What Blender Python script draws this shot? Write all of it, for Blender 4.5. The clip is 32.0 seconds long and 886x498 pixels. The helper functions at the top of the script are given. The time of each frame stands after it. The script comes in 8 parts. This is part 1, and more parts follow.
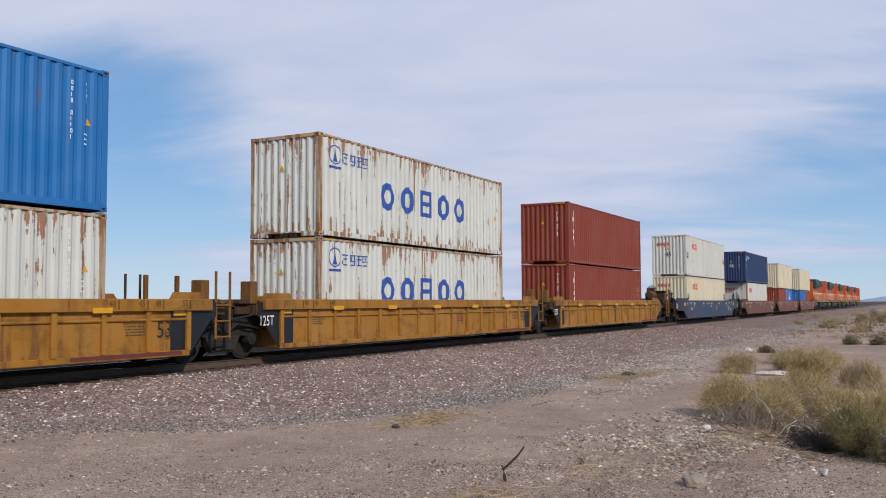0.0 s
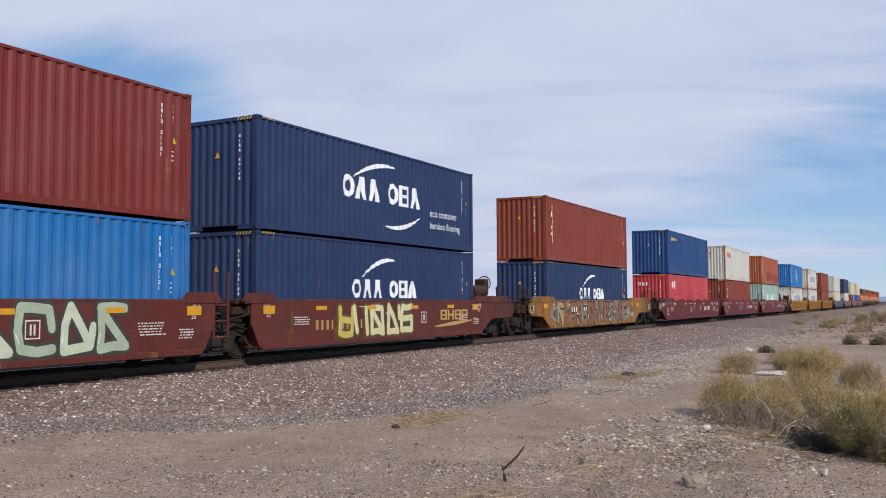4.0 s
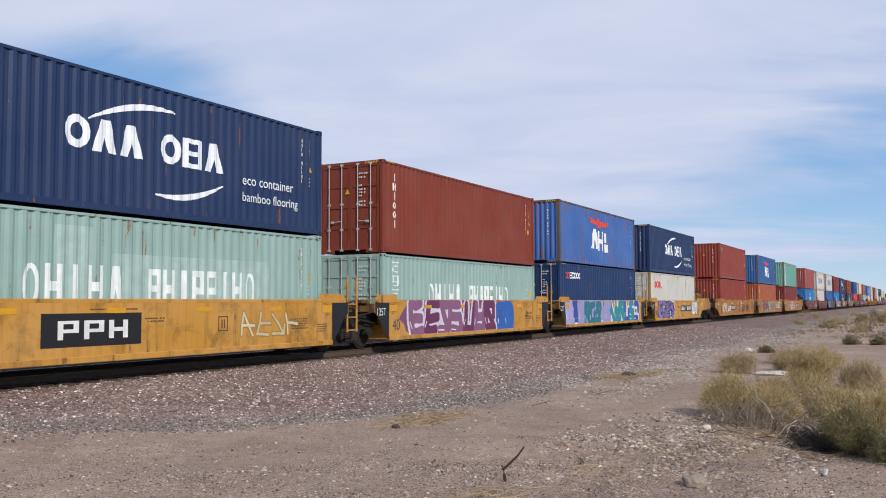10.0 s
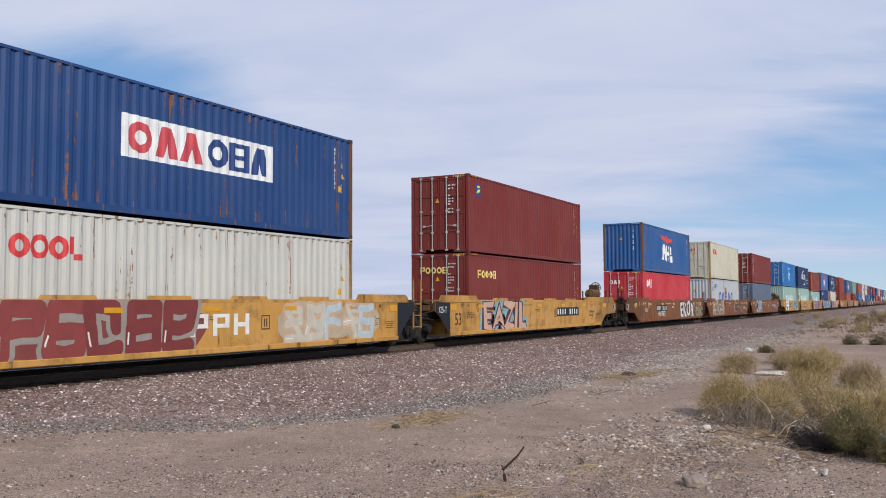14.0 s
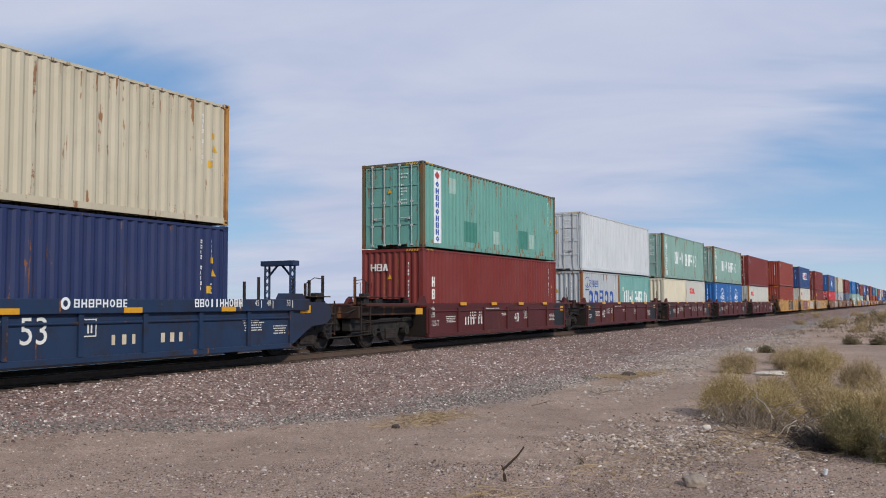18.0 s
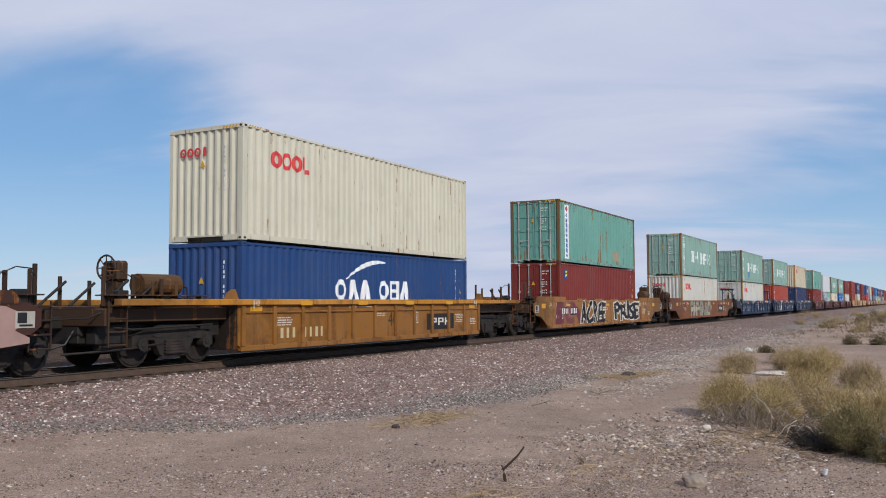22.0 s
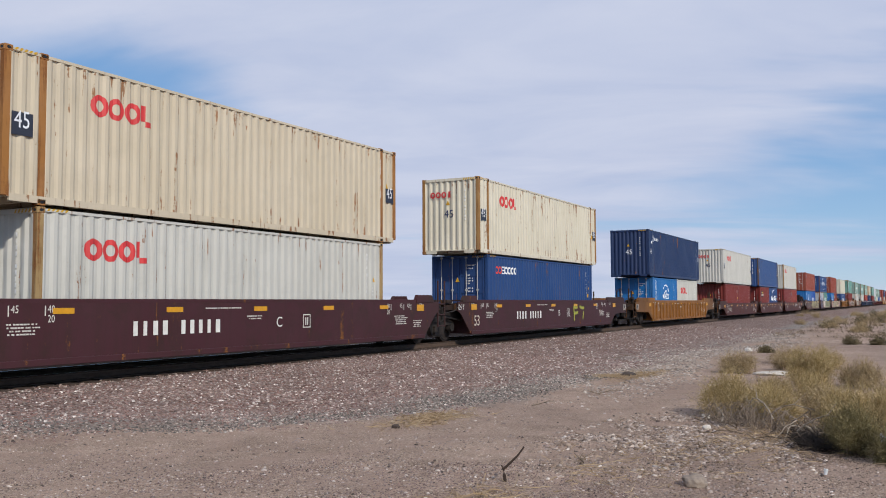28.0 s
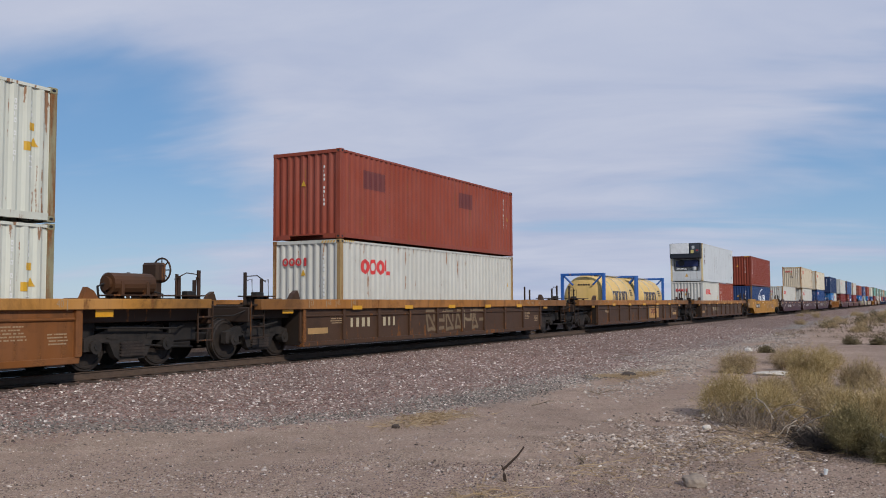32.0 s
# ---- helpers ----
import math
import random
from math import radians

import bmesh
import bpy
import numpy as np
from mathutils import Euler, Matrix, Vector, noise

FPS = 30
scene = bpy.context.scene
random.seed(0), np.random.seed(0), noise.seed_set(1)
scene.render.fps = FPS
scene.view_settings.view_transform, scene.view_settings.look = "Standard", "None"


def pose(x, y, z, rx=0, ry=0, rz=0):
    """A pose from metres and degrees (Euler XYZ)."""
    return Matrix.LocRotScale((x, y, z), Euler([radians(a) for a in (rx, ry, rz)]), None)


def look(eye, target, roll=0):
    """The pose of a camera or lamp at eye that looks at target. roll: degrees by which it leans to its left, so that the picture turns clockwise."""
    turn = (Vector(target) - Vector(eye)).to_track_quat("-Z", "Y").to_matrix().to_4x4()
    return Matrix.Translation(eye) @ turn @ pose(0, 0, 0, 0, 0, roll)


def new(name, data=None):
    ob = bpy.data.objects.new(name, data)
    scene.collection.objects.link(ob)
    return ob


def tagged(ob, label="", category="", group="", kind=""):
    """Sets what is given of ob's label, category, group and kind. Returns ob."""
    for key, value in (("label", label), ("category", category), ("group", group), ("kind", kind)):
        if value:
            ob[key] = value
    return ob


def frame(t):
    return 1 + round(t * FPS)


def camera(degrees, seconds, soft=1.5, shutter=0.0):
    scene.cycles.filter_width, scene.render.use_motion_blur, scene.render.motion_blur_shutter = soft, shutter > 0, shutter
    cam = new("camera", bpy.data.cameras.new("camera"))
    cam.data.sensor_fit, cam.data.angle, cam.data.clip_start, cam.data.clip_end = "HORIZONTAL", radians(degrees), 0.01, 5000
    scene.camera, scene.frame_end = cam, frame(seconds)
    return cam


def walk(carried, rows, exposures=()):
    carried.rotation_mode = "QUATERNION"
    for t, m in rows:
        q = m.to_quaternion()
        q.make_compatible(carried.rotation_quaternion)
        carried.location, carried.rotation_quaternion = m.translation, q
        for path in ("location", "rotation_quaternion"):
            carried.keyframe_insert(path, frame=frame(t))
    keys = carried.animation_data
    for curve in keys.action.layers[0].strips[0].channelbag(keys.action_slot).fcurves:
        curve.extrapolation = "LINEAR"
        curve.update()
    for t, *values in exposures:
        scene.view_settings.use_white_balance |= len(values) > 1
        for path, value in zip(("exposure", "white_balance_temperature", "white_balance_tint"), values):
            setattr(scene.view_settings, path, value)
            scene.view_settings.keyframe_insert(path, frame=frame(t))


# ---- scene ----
# The rails run along x; the train goes towards +x. Rail tops are at z = RAIL_Z.
RAIL_Z = -0.12
EYE = (0.0, -15.77, 1.22)
YAW, PITCH, ROLL = 61.88, 3.47, 0.27
cam = camera(52.69, 32.0, soft=1.0)
walk(cam, [(t, pose(*EYE, 0, 0, -YAW) @ pose(0, 0, 0, 90 + PITCH) @ pose(0, 0, 0, 0, 0, -ROLL)) for t in (0.0, 32.0)],
     [(0, 0), (2, 0), (7, 0.10), (11, 0.10), (13, 0.02), (15, 0.05), (17, 0.05), (18, -0.08), (24, -0.02), (28, -0.02), (30, -0.10), (32, -0.21)])

# ---- world and sun ----
SUN_TO = Vector((-0.50, -0.86, 0.66)).normalized()
sun = new("sun", bpy.data.lights.new("sun", "SUN"))
sun.data.energy, sun.data.angle, sun.data.color = 3.2, radians(1.2), (1.0, 0.94, 0.86)
sun.matrix_world = look(SUN_TO * 50, (0, 0, 0))


def nodes_of(tree):
    tree.nodes.clear()

    def add(kind, **values):
        n = tree.nodes.new(kind)
        for key, value in values.items():
            if key in n.inputs:
                n.inputs[key].default_value = value
            else:
                setattr(n, key, value)
        return n

    return add, tree.links.new


def make_world():
    world = bpy.data.worlds.new("sky")
    scene.world = world
    world.use_nodes = True
    add, link = nodes_of(world.node_tree)
    coord = add("ShaderNodeTexCoord")
    sky = add("ShaderNodeTexSky", sky_type="NISHITA", sun_disc=False, sun_elevation=math.asin(SUN_TO.z),
              sun_rotation=math.atan2(SUN_TO.x, SUN_TO.y), air_density=1.0, dust_density=0.6, ozone_density=2.0, altitude=600)
    # direction laid out on a flat cloud layer, so the streaks shrink towards the horizon
    sep = add("ShaderNodeSeparateXYZ")
    link(coord.outputs["Generated"], sep.inputs[0])
    up = add("ShaderNodeMath", operation="MAXIMUM")
    up.inputs[1].default_value = 0.0
    link(sep.outputs[2], up.inputs[0])
    lift = add("ShaderNodeMath", operation="ADD")
    lift.inputs[1].default_value = 0.16
    link(up.outputs[0], lift.inputs[0])
    px = add("ShaderNodeMath", operation="DIVIDE")
    py = add("ShaderNodeMath", operation="DIVIDE")
    link(sep.outputs[0], px.inputs[0]), link(lift.outputs[0], px.inputs[1])
    link(sep.outputs[1], py.inputs[0]), link(lift.outputs[0], py.inputs[1])
    flat = add("ShaderNodeCombineXYZ")
    link(px.outputs[0], flat.inputs[0]), link(py.outputs[0], flat.inputs[1])
    lay = add("ShaderNodeMapping")
    lay.vector_type = "TEXTURE"
    lay.inputs["Location"].default_value = (1.3, 0.4, 0)
    lay.inputs["Rotation"].default_value = (0, 0, radians(-72))
    lay.inputs["Scale"].default_value = (2.9, 1.45, 1)
    link(flat.outputs[0], lay.inputs[0])
    broad = add("ShaderNodeTexNoise", Scale=1.25, Detail=5.0, Roughness=0.55, Distortion=0.5)
    link(lay.outputs[0], broad.inputs["Vector"])
    wisp = add("ShaderNodeTexNoise", Scale=3.0, Detail=6.0, Roughness=0.55, Distortion=0.4)
    link(lay.outputs[0], wisp.inputs["Vector"])
    both = add("ShaderNodeMix", data_type="FLOAT")
    both.inputs[0].default_value = 0.17
    link(broad.outputs["Fac"], both.inputs[2]), link(wisp.outputs["Fac"], both.inputs[3])
    # the cloud bank is thick overhead, thins towards +y, where the clear blue opens, and towards +x near the horizon
    bank = add("ShaderNodeValToRGB")
    el = bank.color_ramp.elements
    el[0].position, el[0].color = 0.0, (0.30, 0.30, 0.30, 1)
    el[1].position, el[1].color = 1.0, (0.40, 0.40, 0.40, 1)
    for p, v in ((0.35, 0.32), (0.49, 0.50), (0.57, 0.54), (0.69, 0.66), (0.77, 0.69), (0.82, 0.58), (0.86, 0.43), (0.90, 0.41), (0.95, 0.44)):
        e = el.new(p)
        e.color = (v, v, v, 1)
    side = add("ShaderNodeMapRange")
    side.inputs["From Min"].default_value, side.inputs["From Max"].default_value = -1.0, 1.0
    link(sep.outputs[1], side.inputs["Value"]), link(side.outputs[0], bank.inputs[0])
    high = add("ShaderNodeMapRange", interpolation_type="SMOOTHSTEP")
    high.inputs["From Min"].default_value, high.inputs["From Max"].default_value = 0.12, 0.34
    high.inputs["To Min"].default_value, high.inputs["To Max"].default_value = -0.52, -0.33
    link(up.outputs[0], high.inputs["Value"])
    bias = add("ShaderNodeMath", operation="ADD")
    link(bank.outputs[0], bias.inputs[0]), link(high.outputs[0], bias.inputs[1])
    total = add("ShaderNodeMath", operation="ADD")
    link(both.outputs[0], total.inputs[0]), link(bias.outputs[0], total.inputs[1])
    cover = add("ShaderNodeMapRange", interpolation_type="SMOOTHSTEP")
    cover.inputs["From Min"].default_value, cover.inputs["From Max"].default_value = 0.42, 0.64
    link(total.outputs[0], cover.inputs["Value"])
    # a thin veil of cirrus over the blue, paler towards the horizon
    air = add("ShaderNodeValToRGB")
    el = air.color_ramp.elements
    el[0].position, el[0].color = 0.0, (0.50, 0.66, 0.83, 1)
    el[1].position, el[1].color = 0.45, (0.11, 0.27, 0.58, 1)
    for p, c in ((0.06, (0.34, 0.54, 0.80, 1)), (0.16, (0.20, 0.41, 0.73, 1))):
        e = el.new(p)
        e.color = c
    link(up.outputs[0], air.inputs[0])
    scaled = add("ShaderNodeVectorMath", operation="SCALE")
    scaled.inputs["Scale"].default_value = 10.0
    link(air.outputs[0], scaled.inputs[0])
    veil = add("ShaderNodeMix", data_type="RGBA")
    veil.inputs[0].default_value = 0.80
    link(sky.outputs[0], veil.inputs[6]), link(scaled.outputs[0], veil.inputs[7])
    # light and shade within the cloud itself
    tone = add("ShaderNodeMix", data_type="RGBA")
    tone.inputs[6].default_value, tone.inputs[7].default_value = (4.95, 5.62, 7.5, 1), (6.05, 6.52, 8.05, 1)
    soft = add("ShaderNodeMapRange")
    soft.inputs["From Min"].default_value, soft.inputs["From Max"].default_value = 0.36, 0.64
    link(wisp.outputs["Fac"], soft.inputs["Value"]), link(soft.outputs[0], tone.inputs[0])
    mixed = add("ShaderNodeMix", data_type="RGBA")
    link(cover.outputs[0], mixed.inputs[0]), link(veil.outputs[2], mixed.inputs[6]), link(tone.outputs[2], mixed.inputs[7])
    shine = add("ShaderNodeBackground", Strength=0.1)
    link(mixed.outputs[2], shine.inputs[0])
    out = add("ShaderNodeOutputWorld")
    link(shine.outputs[0], out.inputs[0])


make_world()


# ---- materials ----
def rgb(code):
    """Linear colour from a hex code."""
    v = [int(code[i:i + 2], 16) / 255 for i in (0, 2, 4)]
    return tuple(c / 12.92 if c <= 0.04045 else ((c + 0.055) / 1.055) ** 2.4 for c in v) + (1.0,)


def start(name):
    m = bpy.data.materials.new(name)
    m.use_nodes = True
    add, link = nodes_of(m.node_tree)
    out = add("ShaderNodeOutputMaterial")
    bsdf = add("ShaderNodeBsdfPrincipled")
    link(bsdf.outputs[0], out.inputs[0])
    return m, add, link, bsdf


def ramp(add, lo, hi, c0=(0, 0, 0, 1), c1=(1, 1, 1, 1)):
    r = add("ShaderNodeValToRGB")
    r.color_ramp.elements[0].position, r.color_ramp.elements[0].color = lo, c0
    r.color_ramp.elements[1].position, r.color_ramp.elements[1].color = hi, c1
    return r


def mix(add, link, fac, a, b, blend="MIX"):
    n = add("ShaderNodeMix", data_type="RGBA", blend_type=blend)
    for socket, value in ((0, fac), (6, a), (7, b)):
        if hasattr(value, "is_linked"):
            link(value, n.inputs[socket])
        else:
            n.inputs[socket].default_value = value
    return n.outputs[2]


def weathered_paint(name, rust_code, rough=0.5, streak=7.0, wear=0.0, grime_code="4a4238", grime=0.22, smudge=0.12, ends=0.0):
    """Painted steel: the object's own colour, faded in clouds, with vertical dirt streaks and rust where its alpha allows."""
    m, add, link, bsdf = start(name)
    info = add("ShaderNodeObjectInfo")
    coord = add("ShaderNodeTexCoord")
    shift = add("ShaderNodeVectorMath", operation="ADD")
    jump = add("ShaderNodeVectorMath", operation="SCALE")
    link(info.outputs["Random"], jump.inputs["Scale"])
    jump.inputs[0].default_value = (71.0, 33.0, 17.0)
    link(coord.outputs["Object"], shift.inputs[0]), link(jump.outputs[0], shift.inputs[1])
    place = shift.outputs[0]
    fade = add("ShaderNodeTexNoise", Scale=0.55, Detail=4.0, Roughness=0.6)
    link(place, fade.inputs["Vector"])
    long_ = add("ShaderNodeMapping")
    long_.inputs["Scale"].default_value = (1.0, 1.0, 0.06)
    link(place, long_.inputs[0])
    run = add("ShaderNodeTexNoise", Scale=streak, Detail=5.0, Roughness=0.65)
    link(long_.outputs[0], run.inputs["Vector"])
    spot = add("ShaderNodeTexNoise", Scale=4.5, Detail=8.0, Roughness=0.75)
    link(place, spot.inputs["Vector"])
    fine = add("ShaderNodeTexNoise", Scale=60.0, Detail=3.0)
    link(place, fine.inputs["Vector"])
    pale = add("ShaderNodeHueSaturation", Saturation=0.92, Value=1.10)
    link(info.outputs["Color"], pale.inputs["Color"])
    f1 = ramp(add, 0.38, 0.72)
    link(fade.outputs["Fac"], f1.inputs[0])
    base = mix(add, link, f1.outputs[0], info.outputs["Color"], pale.outputs[0])
    f2 = ramp(add, 0.50, 0.78, (0, 0, 0, 1), (grime, grime, grime, 1))
    link(run.outputs["Fac"], f2.inputs[0])
    dirty = mix(add, link, f2.outputs[0], base, rgb(grime_code))
    smear = add("ShaderNodeTexNoise", Scale=1.15, Detail=9.0, Roughness=0.72, Distortion=0.4)
    link(place, smear.inputs["Vector"])
    f4 = ramp(add, 0.50, 0.74, (0, 0, 0, 1), (smudge, smudge, smudge, 1))
    link(smear.outputs["Fac"], f4.inputs[0])
    dirty = mix(add, link, f4.outputs[0], dirty, rgb(grime_code))
    if ends:
        # brake dust thrown up round the trucks
        along = add("ShaderNodeSeparateXYZ")
        link(coord.outputs["Object"], along.inputs[0])
        far = add("ShaderNodeMath", operation="ABSOLUTE")
        link(along.outputs[0], far.inputs[0])
        ragged = add("ShaderNodeMath", operation="MULTIPLY_ADD")
        ragged.inputs[1].default_value = 2.6
        link(smear.outputs["Fac"], ragged.inputs[0]), link(far.outputs[0], ragged.inputs[2])
        dust = add("ShaderNodeMapRange", interpolation_type="SMOOTHSTEP")
        dust.inputs["From Min"].default_value, dust.inputs["From Max"].default_value = 8.4, 10.6
        dust.inputs["To Max"].default_value = ends
        link(ragged.outputs[0], dust.inputs["Value"])
        dirty = mix(add, link, dust.outputs[0], dirty, rgb("34281f"))
    # rust: spots and runs, more of it with a higher alpha
    sum_ = add("ShaderNodeMath", operation="MULTIPLY_ADD")
    sum_.inputs[1].default_value = 1.10
    half = add("ShaderNodeMath", operation="MULTIPLY")
    half.inputs[1].default_value = 0.45
    link(spot.outputs["Fac"], half.inputs[0])
    link(run.outputs["Fac"], sum_.inputs[0]), link(half.outputs[0], sum_.inputs[2])
    push = add("ShaderNodeMath", operation="MULTIPLY_ADD")
    push.inputs[1].default_value = 0.13
    link(info.outputs["Alpha"], push.inputs[0]), link(sum_.outputs[0], push.inputs[2])
    # more of it along the lower and upper rails
    tall = add("ShaderNodeSeparateXYZ")
    link(coord.outputs["Object"], tall.inputs[0])
    foot = add("ShaderNodeMapRange", interpolation_type="SMOOTHSTEP")
    foot.inputs["From Min"].default_value, foot.inputs["From Max"].default_value = 0.05, 0.75
    foot.inputs["To Min"].default_value, foot.inputs["To Max"].default_value = 0.11, -0.03
    link(tall.outputs[2], foot.inputs["Value"])
    head = add("ShaderNodeMapRange", interpolation_type="SMOOTHSTEP")
    head.inputs["From Min"].default_value, head.inputs["From Max"].default_value = 2.1, 2.75
    head.inputs["To Min"].default_value, head.inputs["To Max"].default_value = 0.0, 0.13
    link(tall.outputs[2], head.inputs["Value"])
    rails = add("ShaderNodeMath", operation="ADD")
    link(foot.outputs[0], rails.inputs[0]), link(head.outputs[0], rails.inputs[1])
    some = add("ShaderNodeMath", operation="MULTIPLY_ADD")
    link(rails.outputs[0], some.inputs[0]), link(info.outputs["Alpha"], some.inputs[1]), link(push.outputs[0], some.inputs[2])
    push = some
    f3 = ramp(add, 0.98 - wear, 1.26 - wear, (0, 0, 0, 1), (0.85, 0.85, 0.85, 1))
    link(push.outputs[0], f3.inputs[0])
    rusty = ramp(add, 0.3, 0.7, rgb(rust_code), rgb("9a6438"))
    link(fine.outputs["Fac"], rusty.inputs[0])
    colour = mix(add, link, f3.outputs[0], dirty, rusty.outputs[0])
    link(colour, bsdf.inputs["Base Color"])
    rr = add("ShaderNodeMapRange")
    rr.inputs["To Min"].default_value, rr.inputs["To Max"].default_value = rough, 0.85
    link(f3.outputs[0], rr.inputs["Value"]), link(rr.outputs[0], bsdf.inputs["Roughness"])
    bump = add("ShaderNodeBump", Strength=0.12, Distance=0.01)
    link(fine.outputs["Fac"], bump.inputs["Height"])
    link(bump.outputs[0], bsdf.inputs["Normal"])
    bsdf.inputs["Specular IOR Level"].default_value = 0.22
    return m


def plain(name, code, rough=0.6, metal=0.0, vary=0.25, scale=8.0, wear_code=None):
    """A plain colour with soft mottling and fine relief."""
    m, add, link, bsdf = start(name)
    coord = add("ShaderNodeTexCoord")
    info = add("ShaderNodeObjectInfo")
    shift = add("ShaderNodeVectorMath", operation="ADD")
    link(coord.outputs["Object"], shift.inputs[0]), link(info.outputs["Random"], shift.inputs[1])
    a = add("ShaderNodeTexNoise", Scale=scale, Detail=6.0, Roughness=0.65)
    link(shift.outputs[0], a.inputs["Vector"])
    base = rgb(code)
    low = rgb(wear_code) if wear_code else tuple(c * (1 - vary) for c in base[:3]) + (1,)
    r = ramp(add, 0.35, 0.65, low, base)
    link(a.outputs["Fac"], r.inputs[0])
    link(r.outputs[0], bsdf.inputs["Base Color"])
    bsdf.inputs["Roughness"].default_value, bsdf.inputs["Metallic"].default_value = rough, metal
    bump = add("ShaderNodeBump", Strength=0.15, Distance=0.008)
    link(a.outputs["Fac"], bump.inputs["Height"]), link(bump.outputs[0], bsdf.inputs["Normal"])
    return m


def ground_material():
    m, add, link, bsdf = start("desert_ground")
    geo = add("ShaderNodeNewGeometry")
    sep = add("ShaderNodeSeparateXYZ")
    link(geo.outputs["Position"], sep.inputs[0])
    broad = add("ShaderNodeTexNoise", Scale=0.22, Detail=6.0, Roughness=0.6)
    mid = add("ShaderNodeTexNoise", Scale=1.7, Detail=7.0, Roughness=0.65)
    grit = add("ShaderNodeTexNoise", Scale=38.0, Detail=4.0, Roughness=0.7)
    cell = add("ShaderNodeTexVoronoi", Scale=19.0, Randomness=1.0)
    cell2 = add("ShaderNodeTexVoronoi", Scale=34.0, Randomness=1.0)
    for n in (broad, mid, grit, cell, cell2):
        link(geo.outputs["Position"], n.inputs["Vector"])
    # ballast stones: pinkish brown, grey and a few pale ones
    hue = add("ShaderNodeSeparateColor")
    link(cell.outputs["Color"], hue.inputs[0])
    stones = add("ShaderNodeValToRGB")
    el = stones.color_ramp.elements
    el[0].position, el[0].color = 0.0, rgb("77635c")
    el[1].position, el[1].color = 1.0, rgb("d8d0c6")
    for p, c in ((0.3, "94807a"), (0.55, "a8938b"), (0.82, "b3a6a0"), (0.93, "c9c0b6")):
        e = el.new(p)
        e.color = rgb(c)
    link(hue.outputs[0], stones.inputs[0])
    joint = ramp(add, 0.0, 0.55, (1, 1, 1, 1), (0.50, 0.46, 0.44, 1))
    link(cell.outputs["Distance"], joint.inputs[0])
    ballast = mix(add, link, 0.8, stones.outputs[0], joint.outputs[0], "MULTIPLY")
    # fine grey gravel in drifts
    gravel = ramp(add, 0.1, 0.9, rgb("6b6763"), rgb("aaa49d"))
    hue2 = add("ShaderNodeSeparateColor")
    link(cell2.outputs["Color"], hue2.inputs[0]), link(hue2.outputs[0], gravel.inputs[0])
    # packed sandy earth
    earth = ramp(add, 0.3, 0.7, rgb("ad9788"), rgb("c9b5a7"))
    link(mid.outputs["Fac"], earth.inputs[0])
    pebble = ramp(add, 0.62, 0.70, (0, 0, 0, 1), (0.8, 0.8, 0.8, 1))
    link(grit.outputs["Fac"], pebble.inputs[0])
    earth2 = mix(add, link, pebble.outputs[0], earth.outputs[0], rgb("8c7b6e"))
    # the earth is full of chips and grit
    cell3 = add("ShaderNodeTexVoronoi", Scale=62.0, Randomness=1.0)
    link(geo.outputs["Position"], cell3.inputs["Vector"])
    hue3 = add("ShaderNodeSeparateColor")
    link(cell3.outputs["Color"], hue3.inputs[0])
    chips = ramp(add, 0.0, 1.0, rgb("76665a"), rgb("e0d4c6"))
    chips.color_ramp.interpolation = "EASE"
    for p, c in ((0.35, "978474"), (0.65, "ad9b8a"), (0.88, "bfae9d")):
        e = chips.color_ramp.elements.new(p)
        e.color = rgb(c)
    link(hue3.outputs[0], chips.inputs[0])
    gap3 = ramp(add, 0.0, 0.7, (1, 1, 1, 1), (0.64, 0.61, 0.58, 1))
    link(cell3.outputs["Distance"], gap3.inputs[0])
    chips2 = mix(add, link, 0.7, chips.outputs[0], gap3.outputs[0], "MULTIPLY")
    thick = ramp(add, 0.40, 0.62, (0.30, 0.30, 0.30, 1), (0.80, 0.80, 0.80, 1))
    link(mid.outputs["Fac"], thick.inputs[0])
    earth2 = mix(add, link, thick.outputs[0], earth2, chips2)
    # bands across the track: ballast near the rails, then gravel, then earth
    edge = add("ShaderNodeMath", operation="MULTIPLY_ADD")
    edge.inputs[1].default_value = 2.0
    # the bed narrows where the dirt track comes up to the rails
    short = add("ShaderNodeMapRange")
    short.inputs["From Min"].default_value, short.inputs["From Max"].default_value = 7.5, 13.0
    short.inputs["To Min"].default_value, short.inputs["To Max"].default_value = -4.95, 0.0
    link(sep.outputs[0], short.inputs["Value"])
    across = add("ShaderNodeMath", operation="ADD")
    link(sep.outputs[1], across.inputs[0]), link(short.outputs[0], across.inputs[1])
    link(mid.outputs["Fac"], edge.inputs[0]), link(across.outputs[0], edge.inputs[2])
    wave = add("ShaderNodeMath", operation="MULTIPLY_ADD")
    wave.inputs[1].default_value = 2.4
    link(broad.outputs["Fac"], wave.inputs[0]), link(edge.outputs[0], wave.inputs[2])
    near = add("ShaderNodeMapRange")
    near.inputs["From Min"].default_value, near.inputs["From Max"].default_value = -5.6, -4.2
    link(wave.outputs[0], near.inputs["Value"])
    drift = add("ShaderNodeMapRange")
    drift.inputs["From Min"].default_value, drift.inputs["From Max"].default_value = -7.2, -6.0
    link(wave.outputs[0], drift.inputs["Value"])
    beyond = add("ShaderNodeMapRange")
    beyond.inputs["From Min"].default_value, beyond.inputs["From Max"].default_value = 4.5, 6.5
    beyond.inputs["To Min"].default_value, beyond.inputs["To Max"].default_value = 1.0, 0.0
    link(sep.outputs[1], beyond.inputs["Value"])
    keep = add("ShaderNodeMath", operation="MULTIPLY")
